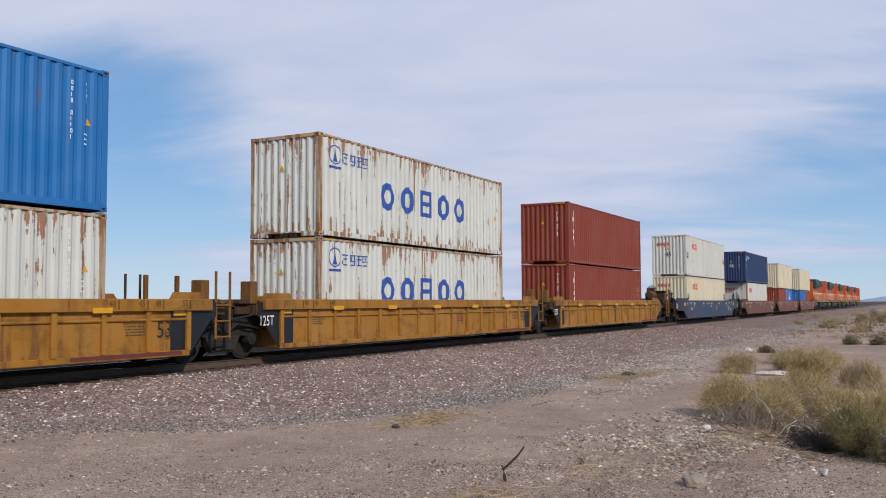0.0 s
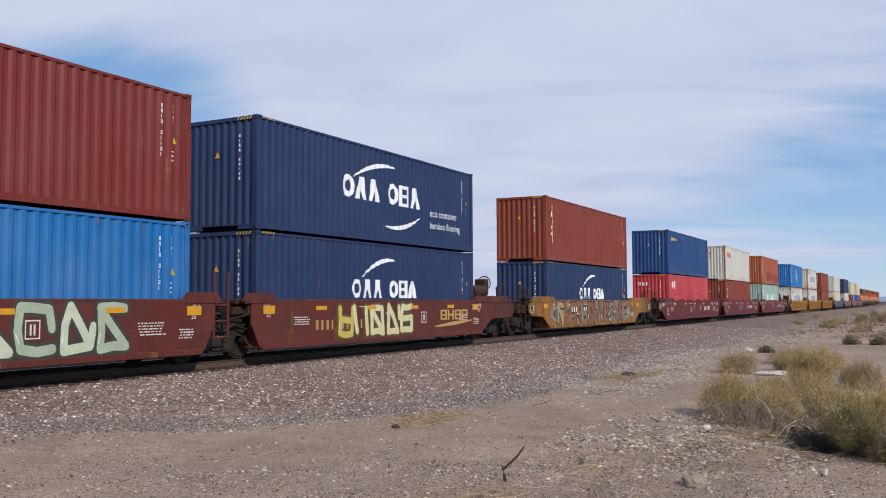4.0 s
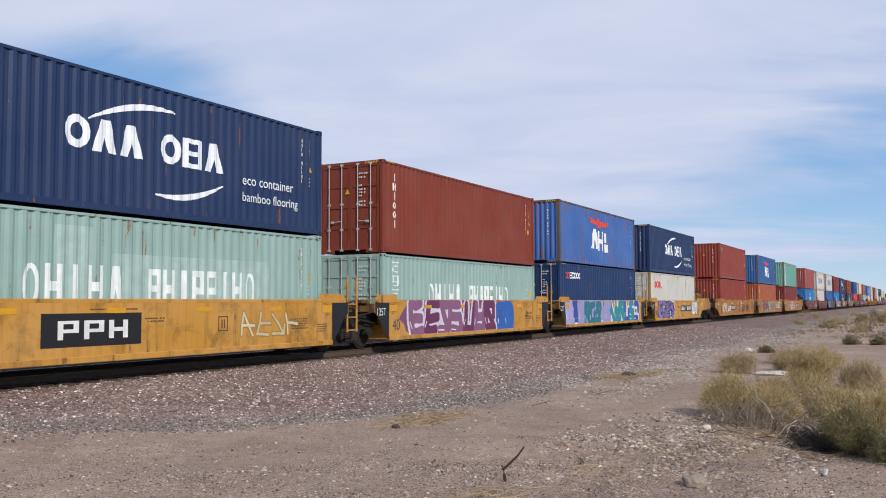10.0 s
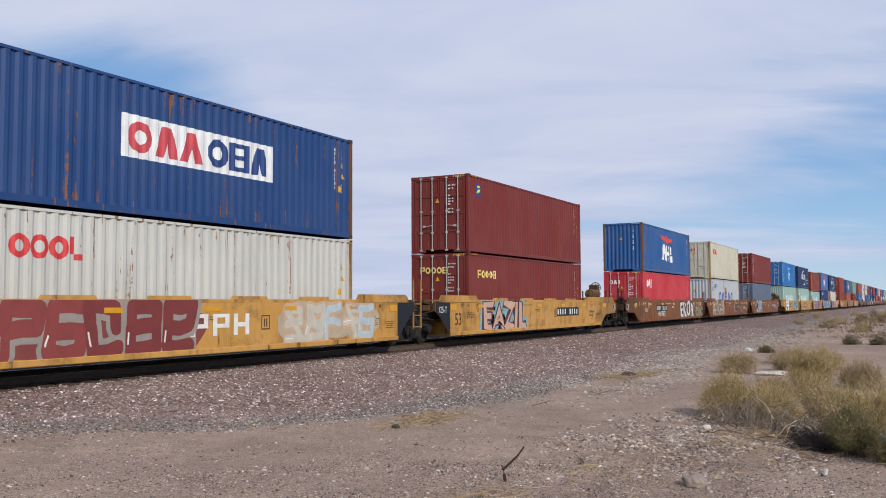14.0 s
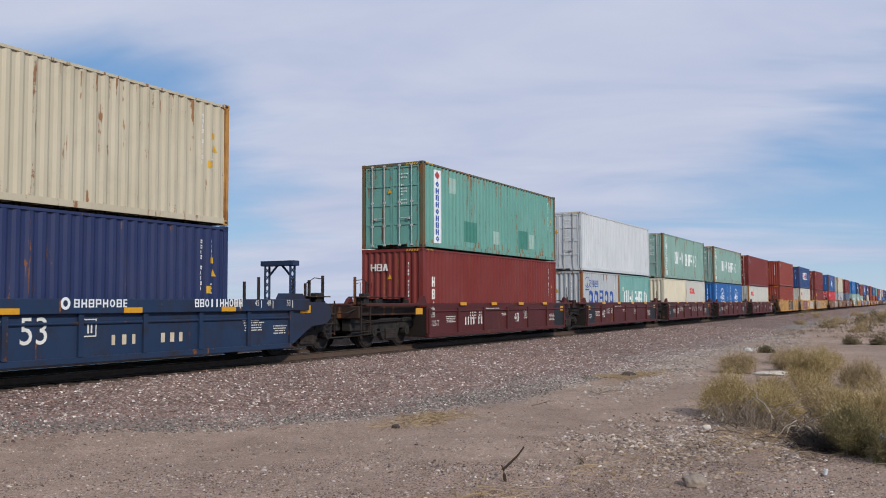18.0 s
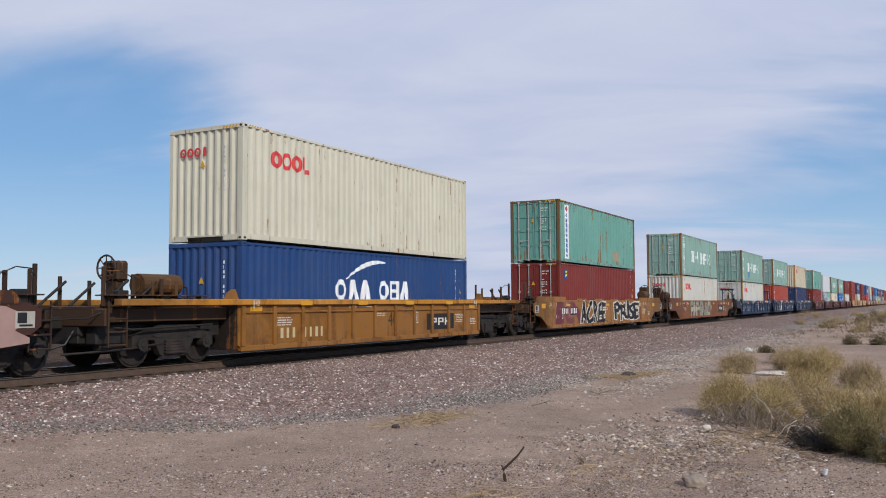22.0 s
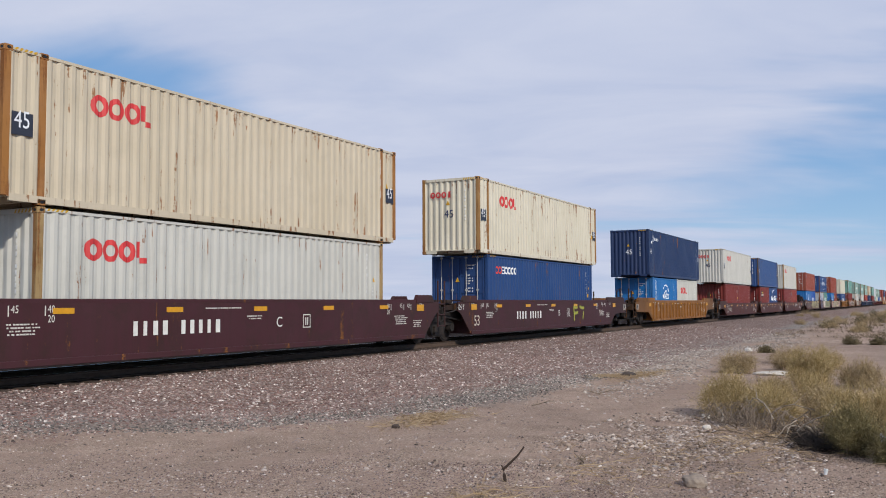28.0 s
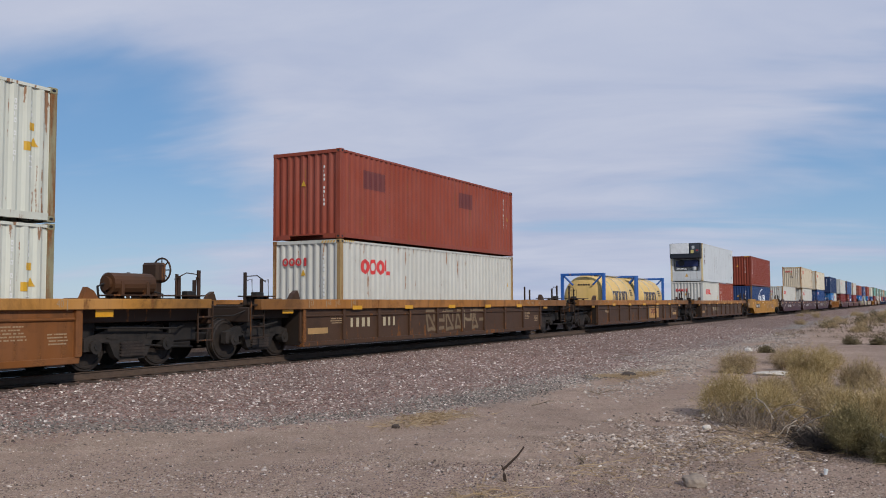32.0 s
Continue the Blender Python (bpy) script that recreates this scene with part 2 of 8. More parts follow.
    link(near.outputs[0], keep.inputs[0]), link(beyond.outputs[0], keep.inputs[1])
    keep2 = add("ShaderNodeMath", operation="MULTIPLY")
    link(drift.outputs[0], keep2.inputs[0]), link(beyond.outputs[0], keep2.inputs[1])
    c1 = mix(add, link, keep2.outputs[0], earth2, gravel.outputs[0])
    c2 = mix(add, link, keep.outputs[0], c1, ballast)
    off = add("ShaderNodeMath", operation="ABSOLUTE")
    link(sep.outputs[1], off.inputs[0])
    # a browner band between the rails and just outside them
    rail_band = add("ShaderNodeMapRange")
    rail_band.inputs["From Min"].default_value, rail_band.inputs["From Max"].default_value = 0.80, 1.05
    rail_band.inputs["To Min"].default_value, rail_band.inputs["To Max"].default_value = 0.92, 0.0
    link(off.outputs[0], rail_band.inputs["Value"])
    c2 = mix(add, link, rail_band.outputs[0], c2, rgb("5c4a3e"))
    # shade behind the train painted in: the far-side ground is darkened
    far_shade = add("ShaderNodeMapRange")
    far_shade.inputs["From Min"].default_value, far_shade.inputs["From Max"].default_value = 1.0, 1.8
    far_shade.inputs["To Min"].default_value, far_shade.inputs["To Max"].default_value = 0.0, 0.85
    link(sep.outputs[1], far_shade.inputs["Value"])
    c2 = mix(add, link, far_shade.outputs[0], c2, rgb("40352c"))
    tint = ramp(add, 0.3, 0.7, (0.84, 0.80, 0.79, 1), (1.10, 1.06, 1.02, 1))
    link(broad.outputs["Fac"], tint.inputs[0])
    c3 = mix(add, link, 1.0, c2, tint.outputs[0], "MULTIPLY")
    patchy = add("ShaderNodeTexNoise", Scale=0.85, Detail=6.0, Roughness=0.7, Distortion=0.6)
    link(geo.outputs["Position"], patchy.inputs["Vector"])
    tint2 = ramp(add, 0.36, 0.62, (0.86, 0.84, 0.83, 1), (1.10, 1.09, 1.08, 1))
    link(patchy.outputs["Fac"], tint2.inputs[0])
    c3 = mix(add, link, 1.0, c3, tint2.outputs[0], "MULTIPLY")
    link(c3, bsdf.inputs["Base Color"])
    bsdf.inputs["Roughness"].default_value = 0.95
    bsdf.inputs["Specular IOR Level"].default_value = 0.1
    bump = add("ShaderNodeBump", Strength=0.9, Distance=0.03)
    height = add("ShaderNodeMath", operation="SUBTRACT")
    rough = add("ShaderNodeMath", operation="MULTIPLY_ADD")
    rough.inputs[1].default_value = 0.5
    link(cell3.outputs["Distance"], rough.inputs[0]), link(cell.outputs["Distance"], rough.inputs[2])
    link(grit.outputs["Fac"], height.inputs[0]), link(rough.outputs[0], height.inputs[1])
    link(height.outputs[0], bump.inputs["Height"]), link(bump.outputs[0], bsdf.inputs["Normal"])
    return m


def stone_material(name, codes, by_island=True):
    m, add, link, bsdf = start(name)
    geo = add("ShaderNodeNewGeometry")
    r = add("ShaderNodeValToRGB")
    el = r.color_ramp.elements
    el[0].color, el[1].color = rgb(codes[0]), rgb(codes[-1])
    for i, c in enumerate(codes[1:-1]):
        e = el.new((i + 1) / (len(codes) - 1))
        e.color = rgb(c)
    link(geo.outputs["Random Per Island"], r.inputs[0])
    n = add("ShaderNodeTexNoise", Scale=45.0, Detail=4.0)
    link(geo.outputs["Position"], n.inputs["Vector"])
    t = ramp(add, 0.3, 0.7, (0.75, 0.75, 0.75, 1), (1.1, 1.1, 1.1, 1))
    link(n.outputs["Fac"], t.inputs[0])
    p = add("ShaderNodeTexNoise", Scale=0.85, Detail=6.0, Roughness=0.7, Distortion=0.6)
    link(geo.outputs["Position"], p.inputs["Vector"])
    t2 = ramp(add, 0.36, 0.64, (0.88, 0.84, 0.83, 1), (1.20, 1.18, 1.17, 1))
    link(p.outputs["Fac"], t2.inputs[0])
    c = mix(add, link, 1.0, r.outputs[0], t.outputs[0], "MULTIPLY")
    link(mix(add, link, 1.0, c, t2.outputs[0], "MULTIPLY"), bsdf.inputs["Base Color"])
    bsdf.inputs["Roughness"].default_value = 0.9
    return m


PAINT = weathered_paint("container_paint", "6b4427", rough=0.45)
WELL_PAINT = weathered_paint("wagon_paint", "3c2418", rough=0.55, streak=3.0, wear=0.03, grime_code="33281f", grime=0.60, smudge=0.75, ends=0.45)
POST_PAINT = weathered_paint("rusty_post_paint", "4e2a16", rough=0.7, streak=9.0, wear=0.16, grime_code="4a3526", grime=0.5, smudge=0.4)
STEEL_DARK = plain("dark_running_gear", "241e1a", 0.75, 0.0, 0.45, 6.0, "171412")
FRAME_STEEL = plain("dusty_truck_steel", "2e2722", 0.8, 0.0, 0.5, 4.0, "151210")
GRIMY = plain("grimy_brown_steel", "392e27", 0.8, 0.0, 0.4, 5.0, "1e1815")
RAIL = plain("rail_steel", "5a483b", 0.8, 0.0, 0.35, 9.0)
RAIL_TOP = plain("polished_rail_head", "a4a6aa", 0.22, 1.0, 0.15, 20.0)
WHEEL = plain("wheel_steel", "30261f", 0.75, 0.1, 0.3, 9.0, "1c1612")
RIM = plain("worn_wheel_rim", "55483a", 0.45, 0.5, 0.2, 9.0)
TIE = plain("weathered_tie", "4c3d33", 0.9, 0.0, 0.4, 7.0)
WHITE = plain("white_lettering", "e8e8e4", 0.55, 0.0, 0.16, 4.0)
YELLOW = plain("yellow_sticker", "d0a028", 0.45, 0.0, 0.15, 5.0)
BLACK = plain("black_paint", "1c1d1f", 0.55, 0.0, 0.3, 5.0)
GALV = plain("galvanised_rod", "bdbbb5", 0.5, 0.15, 0.25, 9.0)
BRASSY = plain("yellow_reflector", "d79a1c", 0.35, 0.0, 0.15, 9.0)
INKS = {}


def glyphs(text, fat=0.0):
    """The built-in font's writing as a flat mesh, one metre high, standing in the x-z plane and facing -y."""
    cu = bpy.data.curves.new("words", "FONT")
    cu.body, cu.size, cu.align_x, cu.align_y = text, 1.0, "LEFT", "BOTTOM"
    cu.resolution_u, cu.offset = 3, fat
    tmp = bpy.data.objects.new("words", cu)
    scene.collection.objects.link(tmp)
    m = bpy.data.meshes.new_from_object(tmp.evaluated_get(bpy.context.evaluated_depsgraph_get()))
    bpy.data.objects.remove(tmp)
    bpy.data.curves.remove(cu)
    m.materials.clear()
    for v in m.vertices:
        v.co = Vector((v.co.x, 0, v.co.y))
    return m


GLYPHS = {t: glyphs(t) for t in ("45", "53", "40", "48", "20", "125T", "125 T", "125-T", "A", "B", "C", "D", "E", "eco container", "bamboo flooring")}
# sprayed words, thin and with two widths of outline
SPRAY = {(t, fat): glyphs(t, fat) for t in ("LOVE", "Letters", "641", "GEPS", "WYER", "TELLY", "EKOR", "EAZIL", "BBC", "PRISE", "ACREE", "FEEL", "YOUR", "CELF", "MYKOE")
         for fat in (0.0, 0.03, 0.085, 0.16)}


def ink(code):
    if code not in INKS:
        INKS[code] = plain("paint_" + code, code, 0.55, 0.0, 0.18, 3.0)
    return INKS[code]


# ---- mesh building ----
class Shell:
    """Collects corners and faces for one mesh."""

    def __init__(self):
        self.v, self.f, self.m, self.slot = [], [], [], 0

    def add(self, verts, faces):
        n = len(self.v)
        self.v.extend(verts)
        self.f.extend(tuple(i + n for i in f) for f in faces)
        self.m.extend([self.slot] * len(faces))
        return self

    def box(self, x0, x1, y0, y1, z0, z1):
        v = [(x, y, z) for x in (x0, x1) for y in (y0, y1) for z in (z0, z1)]
        return self.add(v, [(0, 1, 3, 2), (4, 6, 7, 5), (0, 4, 5, 1), (2, 3, 7, 6), (0, 2, 6, 4), (1, 5, 7, 3)])

    def cbox(self, x0, x1, y0, y1, z0, z1, c=0.01):
        """A box with its edges cut off."""
        b = bmesh.new()
        bmesh.ops.create_cube(b, size=1.0)
        for q in b.verts:
            q.co = ((x0 + x1) / 2 + q.co.x * (x1 - x0), (y0 + y1) / 2 + q.co.y * (y1 - y0), (z0 + z1) / 2 + q.co.z * (z1 - z0))
        bmesh.ops.bevel(b, geom=b.edges[:], offset=c, segments=1, affect="EDGES")
        b.verts.index_update()
        self.add([tuple(q.co) for q in b.verts], [tuple(q.index for q in f.verts) for f in b.faces])
        b.free()
        return self

    def prism(self, poly, y0, y1):
        """An outline in x and z, drawn out along y."""
        n = len(poly)
        v = [(x, y0, z) for x, z in poly] + [(x, y1, z) for x, z in poly]
        f = [tuple(range(n)), tuple(range(2 * n - 1, n - 1, -1))]
        f += [(i, i + n, (i + 1) % n + n, (i + 1) % n) for i in range(n)]
        return self.add(v, f)

    def prism_x(self, poly, x0, x1):
        """An outline in y and z, drawn out along x."""
        n = len(poly)
        v = [(x0, y, z) for y, z in poly] + [(x1, y, z) for y, z in poly]
        f = [tuple(range(n - 1, -1, -1)), tuple(range(n, 2 * n))]
        f += [(i, (i + 1) % n, (i + 1) % n + n, i + n) for i in range(n)]
        return self.add(v, f)

    def tube(self, a, b, r, n=8, r2=None, caps=True):
        a, b = Vector(a), Vector(b)
        q = (b - a).to_track_quat("Z", "Y")
        r2 = r if r2 is None else r2
        v = []
        for c, rad in ((a, r), (b, r2)):
            for i in range(n):
                p = c + q @ Vector((rad * math.cos(2 * math.pi * i / n), rad * math.sin(2 * math.pi * i / n), 0))
                v.append(tuple(p))
        f = [(i, (i + 1) % n, (i + 1) % n + n, i + n) for i in range(n)]
        if caps:
            f += [tuple(range(n - 1, -1, -1)), tuple(range(n, 2 * n))]
        return self.add(v, f)

    def path(self, pts, r, n=6):
        return self.sweep(pts, [r] * len(pts), n)

    def sweep(self, pts, radii, n=6):
        """One unbroken bent rod through the points."""
        pts = [Vector(p) for p in pts]
        v, f = [], []
        for i, p in enumerate(pts):
            q = (pts[min(i + 1, len(pts) - 1)] - pts[max(i - 1, 0)]).to_track_quat("Z", "Y")
            for j in range(n):
                t = 2 * math.pi * j / n
                v.append(tuple(p + q @ Vector((radii[i] * math.cos(t), radii[i] * math.sin(t), 0))))
        for i in range(len(pts) - 1):
            f += [(i * n + j, i * n + (j + 1) % n, (i + 1) * n + (j + 1) % n, (i + 1) * n + j) for j in range(n)]
        f += [tuple(range(n - 1, -1, -1)), tuple(range((len(pts) - 1) * n, len(pts) * n))]
        return self.add(v, f)

    def ring(self, c, axis, R, r, n=20, k=6):
        """A torus round the axis."""
        q = Vector(axis).to_track_quat("Z", "Y")
        v, f = [], []
        for i in range(n):
            t = 2 * math.pi * i / n
            for j in range(k):
                s = 2 * math.pi * j / k
                p = q @ Vector(((R + r * math.cos(s)) * math.cos(t), (R + r * math.cos(s)) * math.sin(t), r * math.sin(s)))
                v.append(tuple(Vector(c) + p))
                f.append((i * k + j, ((i + 1) % n) * k + j, ((i + 1) % n) * k + (j + 1) % k, i * k + (j + 1) % k))
        return self.add(v, f)

    def mesh(self, name, *materials):
        m = bpy.data.meshes.new(name)
        m.from_pydata(self.v, [], self.f)
        for mat in materials:
            m.materials.append(mat)
        if any(self.m):
            m.polygons.foreach_set("material_index", self.m)
        m.validate()
        m.update()
        return m


# small marks and growth that nobody could pick apart
FINE = ("number_marking", "stencil", "loading_mark", "height_stripes", "warning_label", "foliage", "stem", "tangle")


def part(name, data, parent, material=None, label="", colour=None, at=None):
    """One mesh object under a thing or a part."""
    if isinstance(data, Shell):
        data = data.mesh(name, *([material] if material else []))
    ob = new(name, data)
    ob.parent = parent
    if at is not None:
        ob.matrix_basis = at
    if colour:
        ob.color = colour
    return tagged(ob, label, kind="stuff" if name in FINE else "")


def thing(name, label, category, group="", kind=""):
    ob = new(name)
    ob.empty_display_size = 0.3
    return tagged(ob, label, category, group, kind)


def s_of(t):
    """How far the train has gone at t seconds."""
    return 30.136 * t + 0.006814 * t * (t - 32)


TRAIN = []   # things of the train and where they stand along the track at the start


# ---- ground and track ----
def bed(y):
    """Height of the ground across the track: a ballast bed on a low bank."""
    a = abs(y)
    pts = ((0, -0.315), (0.62, -0.315), (1.36, -0.33), (1.55, -0.35), (2.6, -0.395), (4.6, -0.50), (7.5, -0.56), (12, -0.55), (30, -0.60), (400, -0.9))
    if y > 1.4:   # a low bank is added behind the track, to hide sunlit ground beyond
        pts = ((0, -0.315), (1.4, -0.33), (2.4, -0.40), (3.2, -0.34), (5.2, 0.22), (7.5, 0.36), (30, 0.30), (400, -0.9))
    for (a0, z0), (a1, z1) in zip(pts, pts[1:]):
        if a <= a1:
            return z0 + (z1 - z0) * (a - a0) / (a1 - a0)
    return -0.9


def ground_z(x, y):
    z = bed(y)
    if abs(y) > 2.0:
        k = min(1.0, (abs(y) - 2.0) / 3.0)
        z += k * ((0.10 if y < 0 else 0.05) * noise.noise((x * 0.12, y * 0.12, 0.0)) + 0.035 * noise.noise((x * 0.7, y * 0.7, 3.0)))
    return z


def build_ground():
    xs = [-2500, -1200, -500, -200, -100, -50, -25, -12] + [-6 + 0.45 * i for i in range(110)]
    xs += [44 + 1.6 * i for i in range(1, 45)] + [118, 128, 140, 155, 175, 200, 240, 300, 400, 600, 900, 1400, 2200, 3400, 4800]
    ys = [-2500, -1200, -500, -200, -100, -60, -40, -30, -25, -21] + [-18 + 0.35 * i for i in range(46)]
    ys += [-1.55, -1.36, -0.62, 0, 0.62, 1.36, 1.55, 2.4, 3.2, 4.2, 5.2, 6.3, 7.5, 12, 20, 30, 50, 90, 160, 300, 600, 1200, 2500, 4800]
    v = [(x, y, ground_z(x, y)) for x in xs for y in ys]
    n = len(ys)
    f = [(i * n + j, (i + 1) * n + j, (i + 1) * n + j + 1, i * n + j + 1) for i in range(len(xs) - 1) for j in range(n - 1)]
    m = bpy.data.meshes.new("ground")
    m.from_pydata(v, [], f)
    m.materials.append(ground_material())
    m.polygons.foreach_set("use_smooth", [True] * len(f))
    m.update()
    tagged(new("ground", m), "sandy desert ground with reddish track ballast", "ground", kind="structure")


def build_track():
    foot = [(-0.07, -0.172), (0.07, -0.172), (0.07, -0.155), (0.012, -0.135), (0.010, -0.045), (0.036, -0.035), (0.036, -0.015),
            (-0.036, -0.015), (-0.036, -0.035), (-0.010, -0.045), (-0.012, -0.135), (-0.07, -0.155)]
    for y in (-0.755, 0.755):
        rail = Shell().prism_x([(y + a, z + RAIL_Z) for a, z in foot], -1500, 3000).mesh("rail", RAIL)
        ob = tagged(new("rail", rail), "rusty steel rail with a worn bright head", "rail", "rails of the track", "structure")
        part("rail_head", Shell().prism_x([(y - 0.0365, RAIL_Z - 0.014), (y + 0.0365, RAIL_Z - 0.014), (y + 0.024, RAIL_Z), (y - 0.024, RAIL_Z)], -1500, 3000),
             ob, RAIL_TOP)
    sleepers = new("track_ties")
    tagged(sleepers, "row of weathered wooden ties in ballast", "ties", kind="structure")
    m = Shell().cbox(-0.115, 0.115, -1.30, 1.30, RAIL_Z - 0.36, RAIL_Z - 0.174, 0.012).mesh("tie", TIE)
    for i in range(120):
        part("tie", m, sleepers, at=pose(-2 + 0.5 * i + random.uniform(-0.02, 0.02), 0, 0, 0, 0, random.uniform(-0.6, 0.6)))
    rest = Shell()
    for i in range(700):
        x = 58 + 0.5 * i
        rest.box(x - 0.115, x + 0.115, -1.3, 1.3, RAIL_Z - 0.36, RAIL_Z - 0.174)
    ob = part("distant_ties", rest, sleepers, TIE)
    ob["kind"] = "stuff"


build_ground()
build_track()


# ---- containers ----
WIDE = 2.438
PITCH_CORR = 0.278


def profile(u0, u1, out, depth, pitch):
    """Breaks of a corrugated sheet from u0 to u1: pairs of place and offset."""
    n = max(1, round((u1 - u0) / pitch))
    p = (u1 - u0) / n
    pts = []
    for i in range(n):
        a = u0 + i * p
        pts += [(a, out), (a + 0.27 * p, out), (a + 0.50 * p, out + depth), (a + 0.77 * p, out + depth)]
    return pts + [(u1, out)]


SHEETS = {}


def sheet_mesh(L, H, side):
    """A corrugated long wall; side -1 faces -y."""
    key = ("side", L, H, side)
    if key not in SHEETS:
        g = Shell()
        pr = profile(0.10, L - 0.10, 1.212, -0.036, PITCH_CORR)
        for (a, ya), (b, yb) in zip(pr, pr[1:]):
            g.add([(a, side * ya, 0.10), (b, side * yb, 0.10), (b, side * yb, H - 0.05), (a, side * ya, H - 0.05)],
                  [(0, 1, 2, 3) if side < 0 else (3, 2, 1, 0)])
        g.box(0.10, L - 0.10, min(side * 1.12, side * 1.13), max(side * 1.12, side * 1.13), 0.10, H - 0.05)
        SHEETS[key] = g.mesh("side_wall", PAINT)
    return SHEETS[key]


def end_mesh(H):
    key = ("end", H)
    if key not in SHEETS:
        g = Shell()
        pr = profile(-1.10, 1.10, 0.012, 0.045, 0.255)
        for (a, xa), (b, xb) in zip(pr, pr[1:]):
            g.add([(xa, a, 0.12), (xb, b, 0.12), (xb, b, H - 0.07), (xa, a, H - 0.07)], [(3, 2, 1, 0)])
        g.box(0.09, 0.10, -1.1, 1.1, 0.12, H - 0.07)
        SHEETS[key] = g.mesh("end_wall", PAINT)
    return SHEETS[key]


def frame_meshes(L, H):
    key = ("frame", L, H)
    if key not in SHEETS:
        d = {}
        g = Shell()
        for y in (-1.219, 1.219 - 0.05):
            g.box(0.16, L - 0.16, y, y + 0.05, 0.030, 0.165)
        g.box(L - 0.05, L, -1.04, 1.04, 0.012, 0.15)
        for y in (-1.04, 0.60):
            g.box(0.0, 0.05, y, y + 0.44, 0.012, 0.15)
        g.box(0.0, 0.05, -0.60, 0.60, 0.11, 0.15)
        g.box(0.05, L - 0.05, -1.17, 1.17, 0.13, 0.155)
        for i in range(int(L / 0.6)):
            g.box(0.5 + 0.6 * i, 0.56 + 0.6 * i, -1.17, 1.17, 0.03, 0.13)
        d["bottom_frame"] = g.mesh("bottom_frame", PAINT)
        g = Shell()
        for y in (-1.219, 1.219 - 0.06):
            g.box(0.16, L - 0.16, y, y + 0.06, H - 0.085, H - 0.028)
        for x in (0.0, L - 0.06):
            g.box(x, x + 0.06, -1.06, 1.06, H - 0.11, H - 0.012)
        d["top_rail"] = g.mesh("top_rail", PAINT)
        pr = profile(0.06, L - 0.06, H - 0.022, -0.02, 0.30)
        g = Shell()
        for (a, za), (b, zb) in zip(pr, pr[1:]):
            g.add([(a, -1.16, za), (b, -1.16, zb), (b, 1.16, zb), (a, 1.16, za)], [(0, 1, 2, 3)])
        d["roof"] = g.mesh("roof", PAINT)
        SHEETS[key] = d
    return SHEETS[key]


def post_mesh(H, paint=None):
    key = ("post", H, bool(paint))
    if key not in SHEETS:
        g = Shell()
        g.cbox(0.004, 0.15, 0.004, 0.13, 0.118, H - 0.118, 0.008)
        SHEETS[key] = g.mesh("corner_post", paint or PAINT)
    return SHEETS[key]


def full_post_mesh(H, paint=None):
    """A post on the far side together with its castings."""
    key = ("full_post", H, bool(paint))
    if key not in SHEETS:
        g = Shell().cbox(0.004, 0.15, 0.004, 0.13, 0.118, H - 0.118, 0.008)
        for z in (0.0, H - 0.118):
            g.cbox(0.0, 0.178, 0.0, 0.162, z, z + 0.118, 0.008)
        SHEETS[key] = g.mesh("corner_post", paint or PAINT)
    return SHEETS[key]


def casting_mesh():
    if "casting" not in SHEETS:
        g = Shell()
        g.cbox(0.0, 0.178, 0.0, 0.162, 0.0, 0.118, 0.008)
        # no real holes: black octagons paint in the dark of the openings
        g.slot = 1
        g.prism([(0.09 + 0.045 * math.cos(t * math.pi / 4), 0.06 + 0.03 * math.sin(t * math.pi / 4)) for t in range(8)], -0.003, 0.02)
        g.prism_x([(0.08 + 0.04 * math.cos(t * math.pi / 4), 0.06 + 0.03 * math.sin(t * math.pi / 4)) for t in range(8)], -0.003, 0.02)
        SHEETS["casting"] = g.mesh("corner_casting", PAINT, BLACK)
    return SHEETS["casting"]


def relief(cols, rows, depth, back):
    """A stepped panel in one piece, facing -x: every cell of the grid lies at its own depth."""
    g, seen = Shell(), {}

    def at(x, i, j):
        k = (x, i, j)
        if k not in seen:
            seen[k] = len(g.v)
            g.v.append((x, cols[i], rows[j]))
        return seen[k]

    def cell(i, j):
        inside_grid = 0 <= i < len(cols) - 1 and 0 <= j < len(rows) - 1
        return depth(i, j) if inside_grid else back

    def face(*q):
        g.f.append(q)
        g.m.append(0)

    for i in range(len(cols)):
        for j in range(len(rows)):
            x = cell(i, j)
            if i < len(cols) - 1 and j < len(rows) - 1:
                face(at(x, i, j), at(x, i, j + 1), at(x, i + 1, j + 1), at(x, i + 1, j))
            if j < len(rows) - 1 and cell(i - 1, j) != x:
                face(at(cell(i - 1, j), i, j), at(cell(i - 1, j), i, j + 1), at(x, i, j + 1), at(x, i, j))
            if i < len(cols) - 1 and cell(i, j - 1) != x:
                face(at(cell(i, j - 1), i, j), at(x, i, j), at(x, i + 1, j), at(cell(i, j - 1), i + 1, j))
    return g


